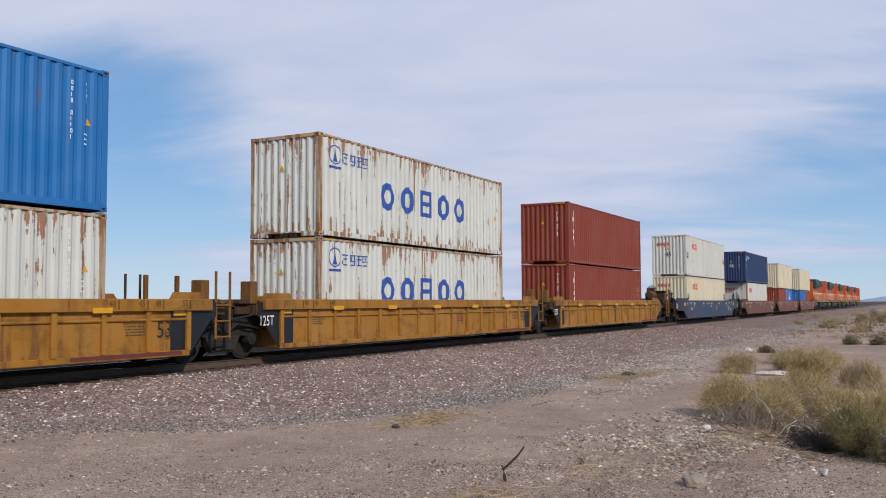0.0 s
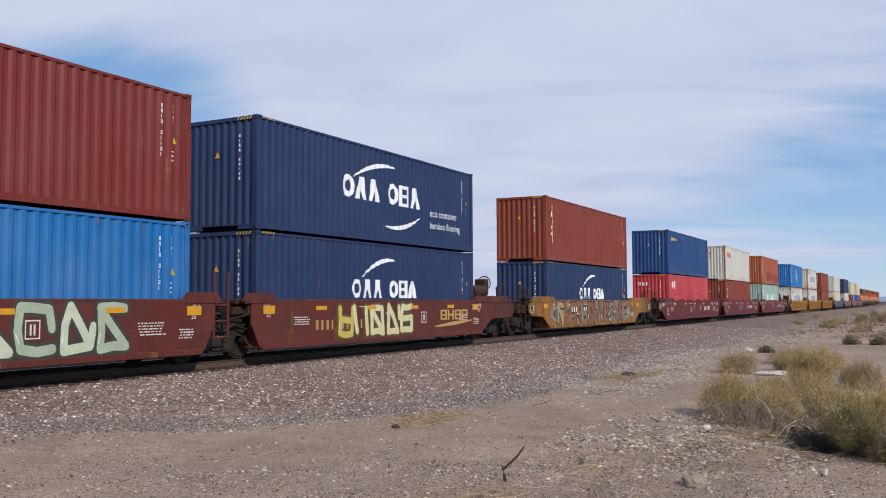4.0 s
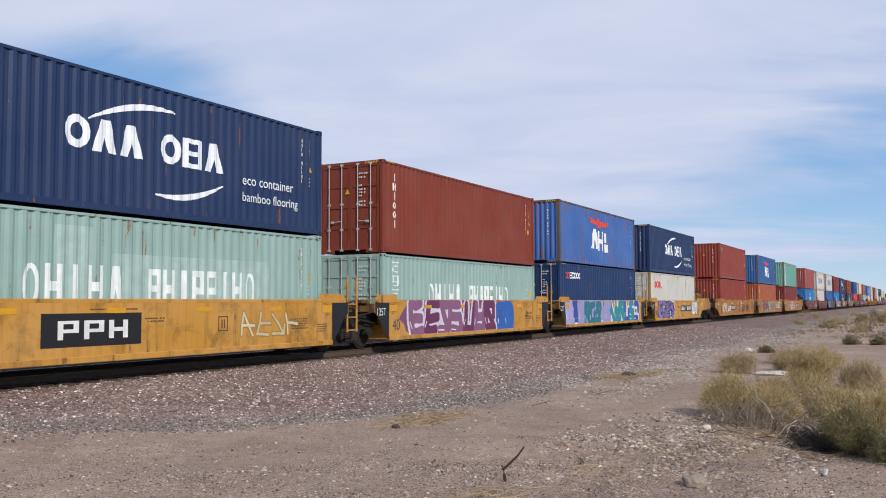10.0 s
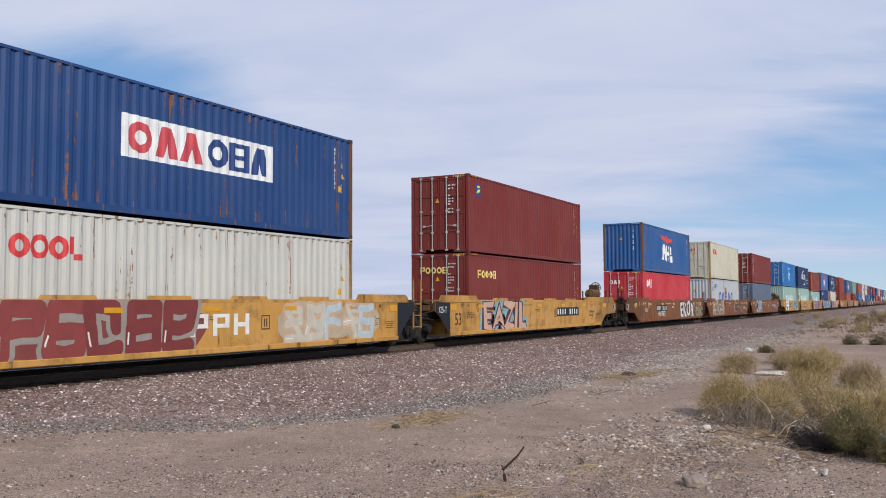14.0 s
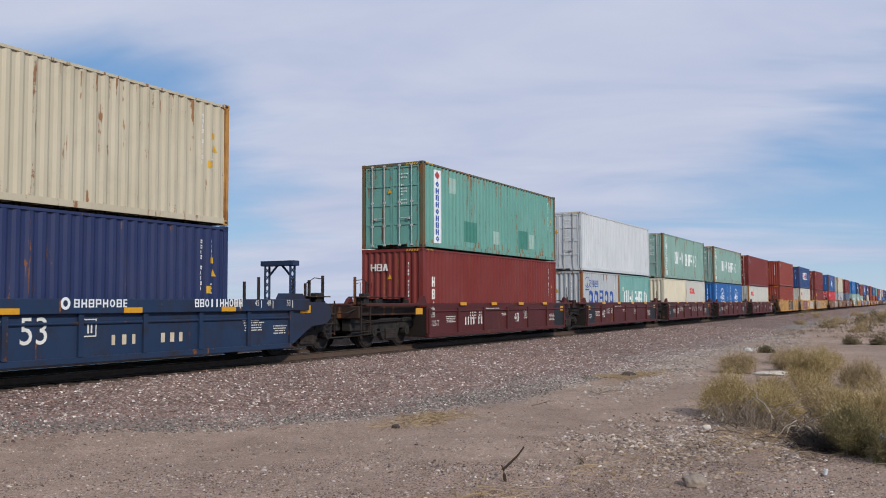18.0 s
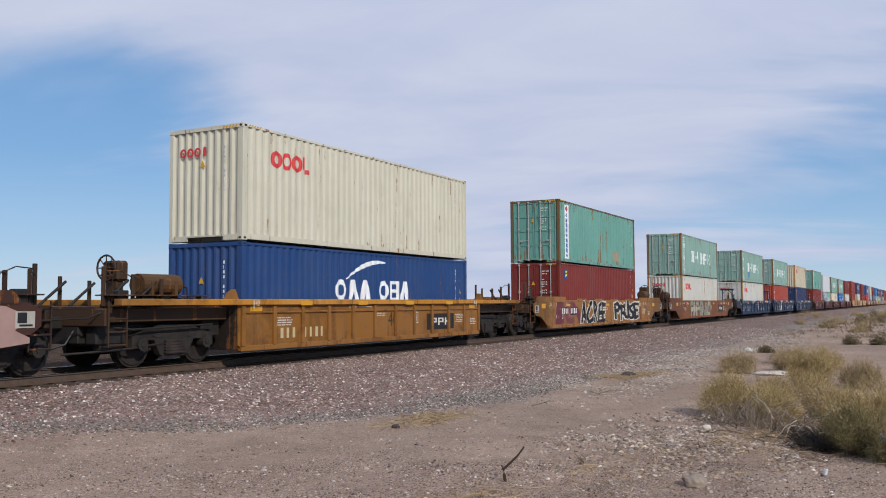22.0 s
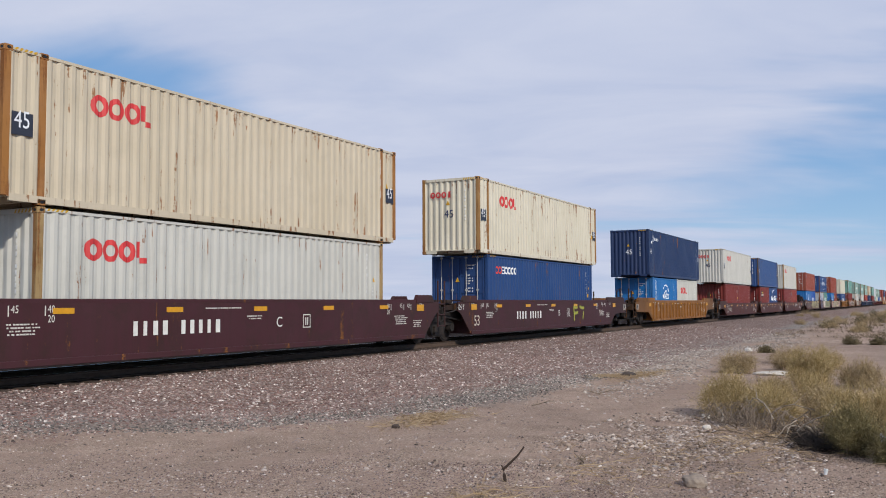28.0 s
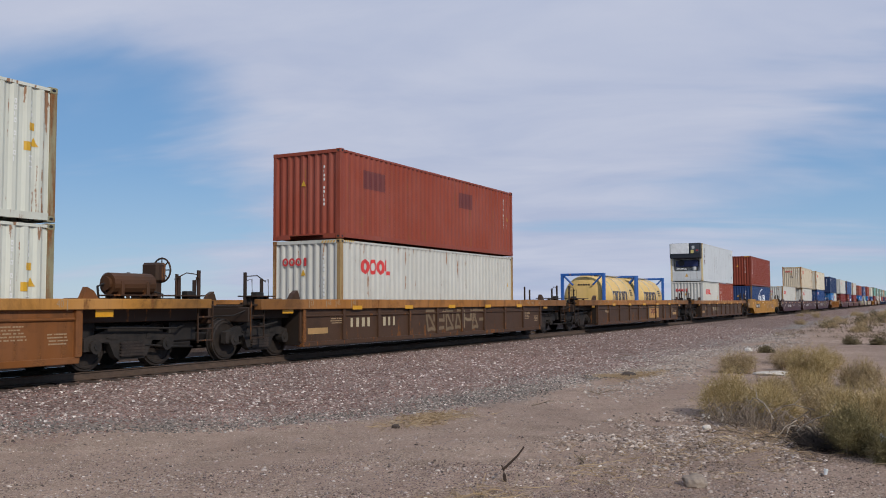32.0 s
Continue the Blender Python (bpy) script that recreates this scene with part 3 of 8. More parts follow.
def door_mesh(H):
    key = ("door", H)
    if key not in SHEETS:
        cols = [0.01, 0.07, 1.00, 1.06]
        rows, pitch = [0.15], (H - 0.27) / 4
        for k in range(4):
            z = 0.15 + pitch * k
            rows += [z + (0.06 if k == 0 else 0.035), z + pitch - (0.06 if k == 3 else 0.035)]
        rows.append(H - 0.12)
        g = relief(cols, rows, lambda i, j: 0.034 if i == 1 and j % 2 else 0.010, 0.06)
        SHEETS[key] = g.mesh("door", PAINT)
        r = Shell()
        r.tube((-0.018, 0, 0.08), (-0.018, 0, H - 0.06), 0.017, 8)
        for z in (0.10, 0.75, 1.55, H - 0.10):
            r.box(-0.03, 0.012, -0.05, 0.05, z - 0.03, z + 0.03)
        SHEETS[("rod", H)] = r.mesh("locking_bar", GALV)
        h = Shell()
        h.tube((-0.035, 0.0, 1.02), (-0.035, 0.40, 0.98), 0.013, 6)
        h.box(-0.04, 0.012, 0.30, 0.40, 0.95, 1.03)
        SHEETS[("handle", H)] = h.mesh("handle", GALV)
    return SHEETS[key]


FLAT = [(-30.0, 0.0), (30.0, 0.0)]


# ---- painted shapes that follow a corrugated or flat wall ----
def lay_on(polys, breaks, lift=0.006):
    """Fills outlines in u and z (even-odd) and lays them over a wall given by breaks (place, outward offset), facing -y."""
    xs = sorted({round(u, 4) for p in polys for u, _ in p} | {round(u, 4) for u, _ in breaks})
    lo, hi = min(u for p in polys for u, _ in p), max(u for p in polys for u, _ in p)
    xs = [x for x in xs if lo <= x <= hi]
    bx, by = [b[0] for b in breaks], [b[1] for b in breaks]
    edges = [(p[i], p[(i + 1) % len(p)]) for p in polys for i in range(len(p))]
    edges = [(a, b) if a[0] < b[0] else (b, a) for a, b in edges if abs(a[0] - b[0]) > 1e-6]
    g = Shell()
    for a, b in zip(xs, xs[1:]):
        if b - a < 1e-4:
            continue
        c = (a + b) / 2
        cut = []
        for p, q in edges:
            if p[0] <= c <= q[0]:
                k = (q[1] - p[1]) / (q[0] - p[0])
                cut.append((p[1] + k * (c - p[0]), p[1] + k * (a - p[0]), p[1] + k * (b - p[0])))
        cut.sort()
        ya, yb = -float(np.interp(a, bx, by)) - lift, -float(np.interp(b, bx, by)) - lift
        for low, high in zip(cut[::2], cut[1::2]):
            g.add([(a, ya, low[1]), (b, yb, low[2]), (b, yb, high[2]), (a, ya, high[1])], [(0, 1, 2, 3)])
    return g


def rect(u, z, w, h, lean=0.0):
    return [(u, z), (u + w, z), (u + w + lean, z + h), (u + lean, z + h)]


def oval(u, z, w, h, n=16, t0=0.0):
    return [(u + w / 2 + w / 2 * math.cos(t0 + 2 * math.pi * i / n), z + h / 2 + h / 2 * math.sin(t0 + 2 * math.pi * i / n)) for i in range(n)]


def mark(kind, u, z, w, h):
    """Plain shapes of a letter's size: ring, open block, slotted block, bar or solid block."""
    s = 0.26 * w
    if kind == "o":
        return [oval(u, z, w, h, 14, 0.1), oval(u + s, z + s, w - 2 * s, h - 2 * s, 14, 0.1)]
    if kind == "d":
        return [rect(u, z, w, h), rect(u + s, z + 0.16 * h, w - 2 * s, 0.26 * h), rect(u + s, z + 0.58 * h, w - 2 * s, 0.26 * h)]
    if kind == "h":
        return [rect(u, z, w, h), rect(u + s, z, w - 2 * s, 0.38 * h), rect(u + s, z + 0.60 * h, w - 2 * s, 0.40 * h)]
    if kind in "km":   # a dense cluster of thin strokes
        t = 0.11 * h
        rows = [rect(u, z + h - t, w, t), rect(u + 0.1 * w, z + 0.02 * h, 0.8 * w, t)]
        if kind == "k":
            return rows + [rect(u + 0.12 * w, z + 0.55 * h, 0.76 * w, t), rect(u + 0.45 * w, z + 0.66 * h, 0.13 * w, 0.23 * h), rect(u + 0.45 * w, z + 0.13 * h, 0.13 * w, 0.42 * h), rect(u, z + 0.15 * h, 0.12 * w, 0.30 * h)]
        return rows + [rect(u, z + 0.36 * h, 0.42 * w, t), rect(u + 0.55 * w, z + 0.36 * h, 0.45 * w, t), rect(u + 0.05 * w, z + 0.50 * h, 0.13 * w, 0.38 * h), rect(u + 0.42 * w, z + 0.50 * h, 0.13 * w, 0.38 * h), rect(u + 0.80 * w, z + 0.13 * h, 0.13 * w, 0.22 * h), rect(u + 0.80 * w, z + 0.48 * h, 0.13 * w, 0.40 * h)]
    if kind == "a":
        return [[(u, z), (u + 0.3 * w, z + h), (u + 0.7 * w, z + h), (u + w, z)], [(u + 0.36 * w, z), (u + 0.64 * w, z), (u + 0.5 * w, z + 0.45 * h)]]
    if kind == "i":
        return [rect(u + 0.3 * w, z, 0.4 * w, h)]
    if kind == "p":
        return [rect(u, z, w, h), rect(u + s, z + 0.55 * h, w - 2 * s, 0.28 * h), rect(u + s, z, w - s, 0.36 * h)]
    return [rect(u, z, w, h)]


def row_of(kinds, u, z, w, h, gap):
    out = []
    for k in kinds:
        if k != " ":
            out += mark(k, u, z, w, h)
        u += w + gap if k != " " else w * 0.7
    return out


def column_of(n, u, z_top, w, h, gap, kinds="dho"):
    out = []
    for i in range(n):
        out += mark(kinds[i % len(kinds)], u, z_top - (i + 1) * h - i * gap, w, h)
    return out


def arc_band(cu, cz, r0, r1, t0, t1, n=12, sx=1.0):
    a = [(cu + sx * r1 * math.cos(t0 + (t1 - t0) * i / n), cz + r1 * math.sin(t0 + (t1 - t0) * i / n)) for i in range(n + 1)]
    b = [(cu + sx * r0 * math.cos(t0 + (t1 - t0) * i / n), cz + r0 * math.sin(t0 + (t1 - t0) * i / n)) for i in range(n + 1)]
    return [a + b[::-1]]


def crescent(u0, z0, u1, z1, bow, thick, n=12):
    """A tapering stroke from one point to another, bowed upwards."""
    top, low = [], []
    for i in range(n + 1):
        t = i / n
        u, z = u0 + (u1 - u0) * t, z0 + (z1 - z0) * t + bow * 4 * t * (1 - t)
        k = thick * math.sin(math.pi * (0.08 + 0.84 * t)) * 0.5
        top.append((u, z + k)), low.append((u, z - k))
    return [top + low[::-1]]


def globe(cu, cz, r):
    return (arc_band(cu, cz, r * 0.90, r, 0.45, 2.7) + arc_band(cu, cz, r * 0.90, r, 3.6, 5.82)
            + arc_band(cu, cz, r * 0.42, r * 0.54, 0.5, 2.64, 10, 0.9) + arc_band(cu, cz + 0.02, r * 0.55, r * 0.65, 3.75, 5.67, 10, 0.8))


def brand_shapes(kind, L, H):
    """What a line paints on its boxes, as plain shapes: a list of (name, outlines, colour)."""
    d = H - 2.9
    if kind == "sail":        # white boxes with large blue marks
        return [("lettering", row_of("oodoo", 3.2 if L > 8 else 0.95, 1.0 + d * 0.3, 0.80 if L > 8 else 0.68, 0.88 if L > 8 else 0.76, 0.43 if L > 8 else 0.16), "2b4f9b"),
                ("emblem", arc_band(0.78, 2.36 + d, 0.25, 0.285, 0.0, 6.28, 20) + [[(0.64, 2.16 + d), (0.90, 2.16 + d), (0.79, 2.56 + d)], rect(0.50, 1.96 + d, 0.60, 0.07)], "2b4f9b"),
                ("side_marking", row_of("kmkm", 1.15, 2.14 + d, 0.29, 0.32, 0.06), "2b4f9b")]
    if kind == "globe":
        c = 6.0 if L > 8 else 3.1
        r = 0.82 if L > 8 else 0.80
        d = d * (1.0 if L > 8 else 0.35)
        return [("emblem", globe(c, 1.50 + d, r), "e9eef2"),
                ("lettering", row_of("oodoo", c - 1.0 * r, 1.36 + d, 0.37 * r, 0.34, 0.035) + row_of("dhiaaihd", c - 0.82 * r, 1.06 + d, 0.17 * r, 0.20, 0.04), "e9eef2"),
                ("side_marking", column_of(6, 0.60, 2.52 + d, 0.24, 0.26, 0.08, "km"), "e9eef2")]
    if kind in ("swoosh", "swoosh_eco", "swoosh_big"):
        k, u = (1.40, 3.75) if kind == "swoosh_eco" else (1.15, 4.25)
        if kind == "swoosh_big":
            u, k, d = 3.95, 1.28, d * 0.3
        if L < 8:
            u, k, d = 1.35, 1.12, -0.05
        out = [("lettering", row_of("oaa oda", u, 1.22 + d, 0.44 * k, 0.48 * k, 0.07), "eef0f2"),
               ("emblem", crescent(u + 0.55, 1.85 + d, u + 2.1 * k, 2.38 + d, 0.18, 0.14)
                + crescent(u + 1.7 * k, 0.52 + d, u + 3.2 * k, 0.92 + d, -0.16, 0.14), "eef0f2")]
        if kind == "swoosh_eco":
            out.append(("eco_text", [], "eef0f2"))
        return out
    if kind == "panel":       # white board with red and blue marks
        return [("name_board", [rect(3.65, 1.22, 4.9, 0.92)], "e6e6e4"),
                ("red_lettering", row_of("oaa", 3.80, 1.34, 0.70, 0.68, 0.06), "c8474f"),
                ("blue_lettering", row_of("oda", 6.18, 1.34, 0.70, 0.68, 0.06), "223f78")]
    if kind == "eagle":       # white slab marks under a red wing
        u = 4.5
        return [("lettering", mark("a", u, 0.85, 1.15, 1.02) + mark("h", u + 1.12, 0.78, 0.80, 1.02) + [rect(u + 2.05, 0.74, 0.70, 0.42), rect(u + 2.05, 1.24, 0.34, 0.50)], "ecebe6"),
                ("wing", [[(u - 0.35, 2.42), (u + 0.9, 2.30), (u + 1.0, 2.44), (u + 1.25, 2.44), (u + 1.35, 2.28), (u + 2.75, 2.30), (u + 2.5, 2.06),
                           (u + 1.55, 2.02), (u + 1.25, 1.90), (u + 1.0, 2.06), (u + 0.0, 2.14)]], "d9442f")]
    if kind == "flower":      # small red rings on white boxes
        u = 1.95 if L > 13 else 1.10
        return [("lettering", row_of("ooo", u, 1.92 + d, 0.43, 0.46, 0.0) + [rect(u + 1.31, 1.92 + d, 0.12, 0.46), rect(u + 1.31, 1.92 + d, 0.32, 0.12)], "d23a3a")]
    if kind == "wide":        # row of tall white marks
        k = 1.0 if L > 8 else 0.70
        u = 2.9 if L > 8 else 0.85
        w, g = 0.37 * k, 0.13 * k
        return [("lettering", row_of("ohiha", u, 1.00 + d * 0.4, w, 0.84, g) + row_of("dhippiho", u + 3.05 * k, 0.97 + d * 0.4, w * 0.92, 0.84, g * 0.8), "e6ebe8"),
                ("side_marking", column_of(6, 0.60, 2.66 + d, 0.36, 0.34, 0.09, "km") if L > 8 else column_of(1, 0.6, 2.2 + d, 0.2, 0.2, 0.1), "dfe6e2")]
    if kind == "stack":       # six white marks down the wall
        return [("lettering", column_of(6, 0.62, 2.52 + d, 0.22, 0.24, 0.055, "ihioo"), "ece6de")]
    if kind == "slab":        # white board with blue marks down the wall
        return [("name_board", [rect(0.78, 0.18, 0.50, 2.52)], "e3e9e8"),
                ("lettering", column_of(9, 0.90, 2.30, 0.26, 0.19, 0.045, "ohdh"), "34559a"),
                ("emblem", [oval(0.88, 2.38, 0.30, 0.26)], "b04a50")]
    if kind == "badge":
        return [("badge", [rect(0.62, 2.12 + d, 0.40, 0.46)], "24457f"),
                ("badge_stripe", [[(0.68, 2.20 + d), (0.96, 2.30 + d), (0.96, 2.40 + d), (0.68, 2.30 + d)], [(0.70, 2.42 + d), (0.96, 2.46 + d), (0.96, 2.53 + d), (0.74, 2.52 + d)]], "d6d23a")]
    if kind == "short":       # three white marks down the wall
        return [("lettering", column_of(3, 0.62, 1.95 + d, 0.24, 0.34, 0.08, "hda"), "ece6de")]
    if kind == "gold":
        return [("lettering", row_of("doooo", 0.85, 2.20, 0.27, 0.26, 0.03), "e3b52a")]
    if kind == "twotone":
        return [("red_lettering", row_of("oo", 0.75, 2.18, 0.26, 0.30, 0.02), "d04038"), ("lettering", row_of("doooo", 1.32, 2.18, 0.27, 0.30, 0.03), "e9eaea")]
    if kind == "block":
        return [("lettering", row_of("oai", 0.85, 1.92, 0.36, 0.52, 0.05), "efe9e6")]
    if kind == "sun":
        return [("lettering", row_of("poood", 0.80, 1.98, 0.29, 0.30, 0.03), "e8d37a")]
    if kind == "tall":
        return [("lettering", mark("h", 0.72, 2.10, 0.34, 0.46) + mark("d", 0.78, 1.45, 0.34, 0.46) + mark("p", 0.76, 0.82, 0.34, 0.46), "ece6e2")]
    if kind == "lantern":
        return [("name_board", [rect(0.75, 1.55, 1.25, 0.62)], "2a2424"), ("emblem", [[(0.98, 1.95), (1.95, 2.12), (1.95, 1.90)]], "d9c048"),
                ("lettering", row_of("dhooo", 0.98, 1.62, 0.16, 0.22, 0.03) + [rect(0.80, 1.62, 0.09, 0.4)], "eceade")]
    if kind == "bluebox":
        return [("lettering", row_of("doa", 2.55, 1.45 + d, 0.42, 0.46, 0.05) + row_of("did", 1.9, 1.70 + d, 0.16, 0.19, 0.03) + row_of("dhd", 1.9, 1.45 + d, 0.16, 0.19, 0.03)
                 + [rect(1.9, 1.25 + d, 2.0, 0.08)], "eef1f4")]
    if kind == "comet":
        return [("emblem", [oval(0.75, 2.15, 0.34, 0.42), rect(0.55, 2.05, 0.22, 0.16)], "e9edf0"), ("lettering", row_of("poohod", 1.2, 2.25, 0.14, 0.17, 0.04), "e9edf0")]
    if kind == "strip":
        return [("name_board", [rect(0.95, 0.10, 0.32, 2.5)], "c59a5a"), ("lettering", column_of(6, 1.03, 2.4, 0.16, 0.2, 0.10), "7a4a28")]
    return []


WORDS = {}


def words(text, size, code, parent, u, y, z, name="lettering", squeeze=1.0):
    key = (text, size, code, squeeze)
    if key not in WORDS:
        m = GLYPHS[text].copy()
        m.transform(Matrix.Diagonal((size * squeeze, 1, size, 1)))
        m.materials.append(ink(code))
        WORDS[key] = m
    return part(name, WORDS[key], parent, at=pose(u, y, z))


def small_marks(L, H):
    """Rows of small bars for the numbers by the leading edge, and on the end."""
    key = ("marks", L, H)
    if key not in SHEETS:
        pr = profile(0.10, L - 0.10, 1.212, -0.036, PITCH_CORR)
        bars = []
        rnd = random.Random(int(L * 100))
        for k in range(11):
            if k not in (4, 10):
                thin = rnd.choice((0.018, 0.05, 0.05))
                bars += [rect(L - 0.93, H - 0.45 - 0.12 * k, thin, 0.085)] + ([rect(L - 0.915, H - 0.43 - 0.12 * k, 0.02, 0.04)] if thin > 0.03 else [])
        for k in range(4):
            bars.append(rect(L - 0.57, H - 0.42 - 0.115 * k, rnd.choice((0.02, 0.045)), 0.075))
        for k in range(3):
            bars.append(rect(L - 0.60, H - 1.40 - 0.10 * k, 0.09, 0.03))
        SHEETS[key] = lay_on(bars, pr).mesh("number_marking", WHITE)
        SHEETS[("tri", L, H)] = lay_on([[(L - 0.58, H - 1.20), (L - 0.40, H - 1.20), (L - 0.49, H - 1.03)], rect(L - 0.60, H - 0.90, 0.12, 0.14),
                                        rect(L - 0.70, 1.30, 0.15, 0.17)], pr).mesh("warning_label", YELLOW)
        SHEETS[("tri_few", L, H)] = lay_on([[(L - 0.58, H - 1.20), (L - 0.42, H - 1.20), (L - 0.50, H - 1.05)]], pr).mesh("warning_label", YELLOW)
        g = Shell()
        for k in range(11):
            y1 = -0.64 if k % 3 == 1 else -0.67
            if k not in (4, 10):
                g.add([(-0.002, -0.62, H - 0.55 - 0.12 * k), (-0.002, y1, H - 0.55 - 0.12 * k), (-0.002, y1, H - 0.47 - 0.12 * k), (-0.002, -0.62, H - 0.47 - 0.12 * k)], [(0, 1, 2, 3)])
        SHEETS[("end_marks", H)] = g.mesh("number_marking", WHITE)
        g = Shell()
        g.add([(-0.002, 0.18, H - 1.03), (-0.002, 0.0, H - 1.03), (-0.002, 0.09, H - 0.85)], [(0, 1, 2)])
        SHEETS[("end_tri", H)] = g.mesh("warning_label", YELLOW)
        g = Shell()
        for k in range(5):
            g.add([(-0.004, -0.55 - 0.1 * k, H - 0.10), (-0.004, -0.60 - 0.1 * k, H - 0.10), (-0.004, -0.64 - 0.1 * k, H - 0.03), (-0.004, -0.59 - 0.1 * k, H - 0.03)], [(0, 1, 2, 3)])
            g.add([(0.2 + 0.1 * k, -1.224, H - 0.07), (0.25 + 0.1 * k, -1.224, H - 0.07), (0.29 + 0.1 * k, -1.224, H - 0.02), (0.24 + 0.1 * k, -1.224, H - 0.02)], [(0, 1, 2, 3)])
        SHEETS[("stripes", H)] = g.mesh("height_stripes", YELLOW)
        # data lines on the door
        g = Shell()
        for (w, z) in ((0.42, 0.42), (0.30, 0.54), (0.2, 0.80), (0.34, 0.92), (0.34, 1.02), (0.2, 1.12), (0.3, 1.30), (0.3, 1.42)):
            for k in range(int(w / 0.06)):
                p = -0.30 - 0.06 * k
                q = p - (0.018, 0.038, 0.03)[k % 3]
                g.add([(-0.002, p, H - z), (-0.002, q, H - z), (-0.002, q, H - z + 0.05), (-0.002, p, H - z + 0.05)], [(0, 1, 2, 3)])
        SHEETS[("door_bars", H)] = g.mesh("number_marking", WHITE)
    return key


def container(x_lead, z, L, H, code, brand, label, rust=0.0, doors=False, post_code=None, marks=True, group="stacked containers"):
    """A steel box whose leading (+x) end stands at x_lead; its origin is the trailing bottom edge, on the centre line."""
    col = rgb(code)[:3] + (rust,)
    pcol = (rgb(post_code)[:3] + (max(rust, 0.6),)) if post_code else col
    rough_paint = POST_PAINT if post_code else None
    top = thing("shipping_container", label, "container", group)
    part("side_wall", sheet_mesh(L, H, -1), top, colour=col)
    part("side_wall", sheet_mesh(L, H, 1), top, colour=col)
    fr = frame_meshes(L, H)
    part("bottom_frame", fr["bottom_frame"], top, colour=col)
    part("top_rail", fr["top_rail"], top, colour=pcol if rust > 0.5 else col)
    part("roof", fr["roof"], top, colour=col)
    turn = pose(L, 0, 0, 0, 0, 180)
    mirror = Matrix.Diagonal((1, -1, 1, 1))
    part("end_wall", end_mesh(H), top, colour=col, at=turn)
    if doors:
        for y, flip in ((0.0, 1), (0.0, -1)):
            d = part("door", door_mesh(H), top, colour=col, at=Matrix.Diagonal((1, flip, 1, 1)))
            for yy in (0.30, 0.78):
                part("locking_bar", SHEETS[("rod", H)], d, at=pose(0, yy, 0))
            part("handle", SHEETS[("handle", H)], d, at=pose(0, 0.30, 0))
    else:
        part("end_wall", end_mesh(H), top, colour=col)
    spots = [0.0, L] if L < 13 else [0.0, 0.76, L - 0.76, L]
    for i, x in enumerate(spots):
        lead = i >= len(spots) / 2
        for sy in (-1, 1):
            at = Matrix.Translation((x, sy * 1.219, 0)) @ Matrix.Diagonal((-1 if lead else 1, -sy, 1, 1))
            if sy > 0:
                part("corner_post", full_post_mesh(H, rough_paint), top, colour=pcol, at=at)
                continue
            part("corner_post", post_mesh(H, rough_paint), top, colour=pcol, at=at)
            if L < 13 or i in (1, 2):
                part("corner_casting", casting_mesh(), top, colour=pcol, at=at)
            part("corner_casting", casting_mesh(), top, colour=pcol, at=at @ Matrix.Translation((0, 0, H - 0.118)))
    small_marks(L, H)
    if marks:
        w = part("number_marking", SHEETS[("marks", L, H)], top)
        part("warning_label", SHEETS[("tri" if int(x_lead * 7) % 5 < 2 else "tri_few", L, H)], top)
        part("number_marking", SHEETS[("door_bars" if doors else "end_marks", H)], top)
        part("warning_label", SHEETS[("end_tri", H)], top)
    if H > 2.7:
        part("height_stripes", SHEETS[("stripes", H)], top)
    key = ("brand", brand, L, H)
    if brand and key not in SHEETS:
        pr = profile(0.10, L - 0.10, 1.212, -0.036, PITCH_CORR)
        SHEETS[key] = [(n, lay_on(p, pr, 0.004 + 0.003 * i).mesh(n, ink(c)) if p else None, c) for i, (n, p, c) in enumerate(brand_shapes(brand, L, H))]
    for n, m, c in SHEETS.get(key, []):
        if m:
            part(n, m, top)
        else:
            words("eco container", 0.36, c, top, 8.9, -1.218, 0.98, "eco_text")
            words("bamboo flooring", 0.33, c, top, 8.9, -1.218, 0.58, "eco_text")
    end_ink = {"flower": "d23a3a", "block": "efe9e6", "short": "ece6de", "sun": "e8d37a"}.get(brand)
    if end_ink:
        if ("end_name", brand, H) not in SHEETS:
            flat = lay_on(row_of({"flower": "oooi", "block": "oai", "short": "hda", "sun": "poood"}[brand], 0.0, 0.0, 0.22, 0.24, 0.02), FLAT, 0.0)
            SHEETS[("end_name", brand, H)] = flat.mesh("end_lettering", ink(end_ink))
        part("end_lettering", SHEETS[("end_name", brand, H)], top, at=pose(-0.006 if not doors else 0.002, 0.85, H - 0.75, 0, 0, -90))
    if L > 13:
        dark = "1f2c52" if sum(col[:3]) > 1.0 else "e8eaec"
        for u in (0.22, L - 0.56):
            if dark == "1f2c52":
                part("size_plate", Shell().box(u - 0.05, u + 0.40, -1.2235, -1.2195, 1.25, 1.68), top, ink("2f3340"))
            words("45", 0.46, "e8eaec", top, u, -1.224, 1.3, "size_mark", 0.75)
        words("45", 0.42, dark, top, 0, 0, 0, "size_mark").matrix_basis = pose(-0.004, 0.25, 1.3, 0, 0, -90)
    TRAIN.append((top, x_lead - L, z))
    return top


# ---- well wagons ----
TRUCK = {}


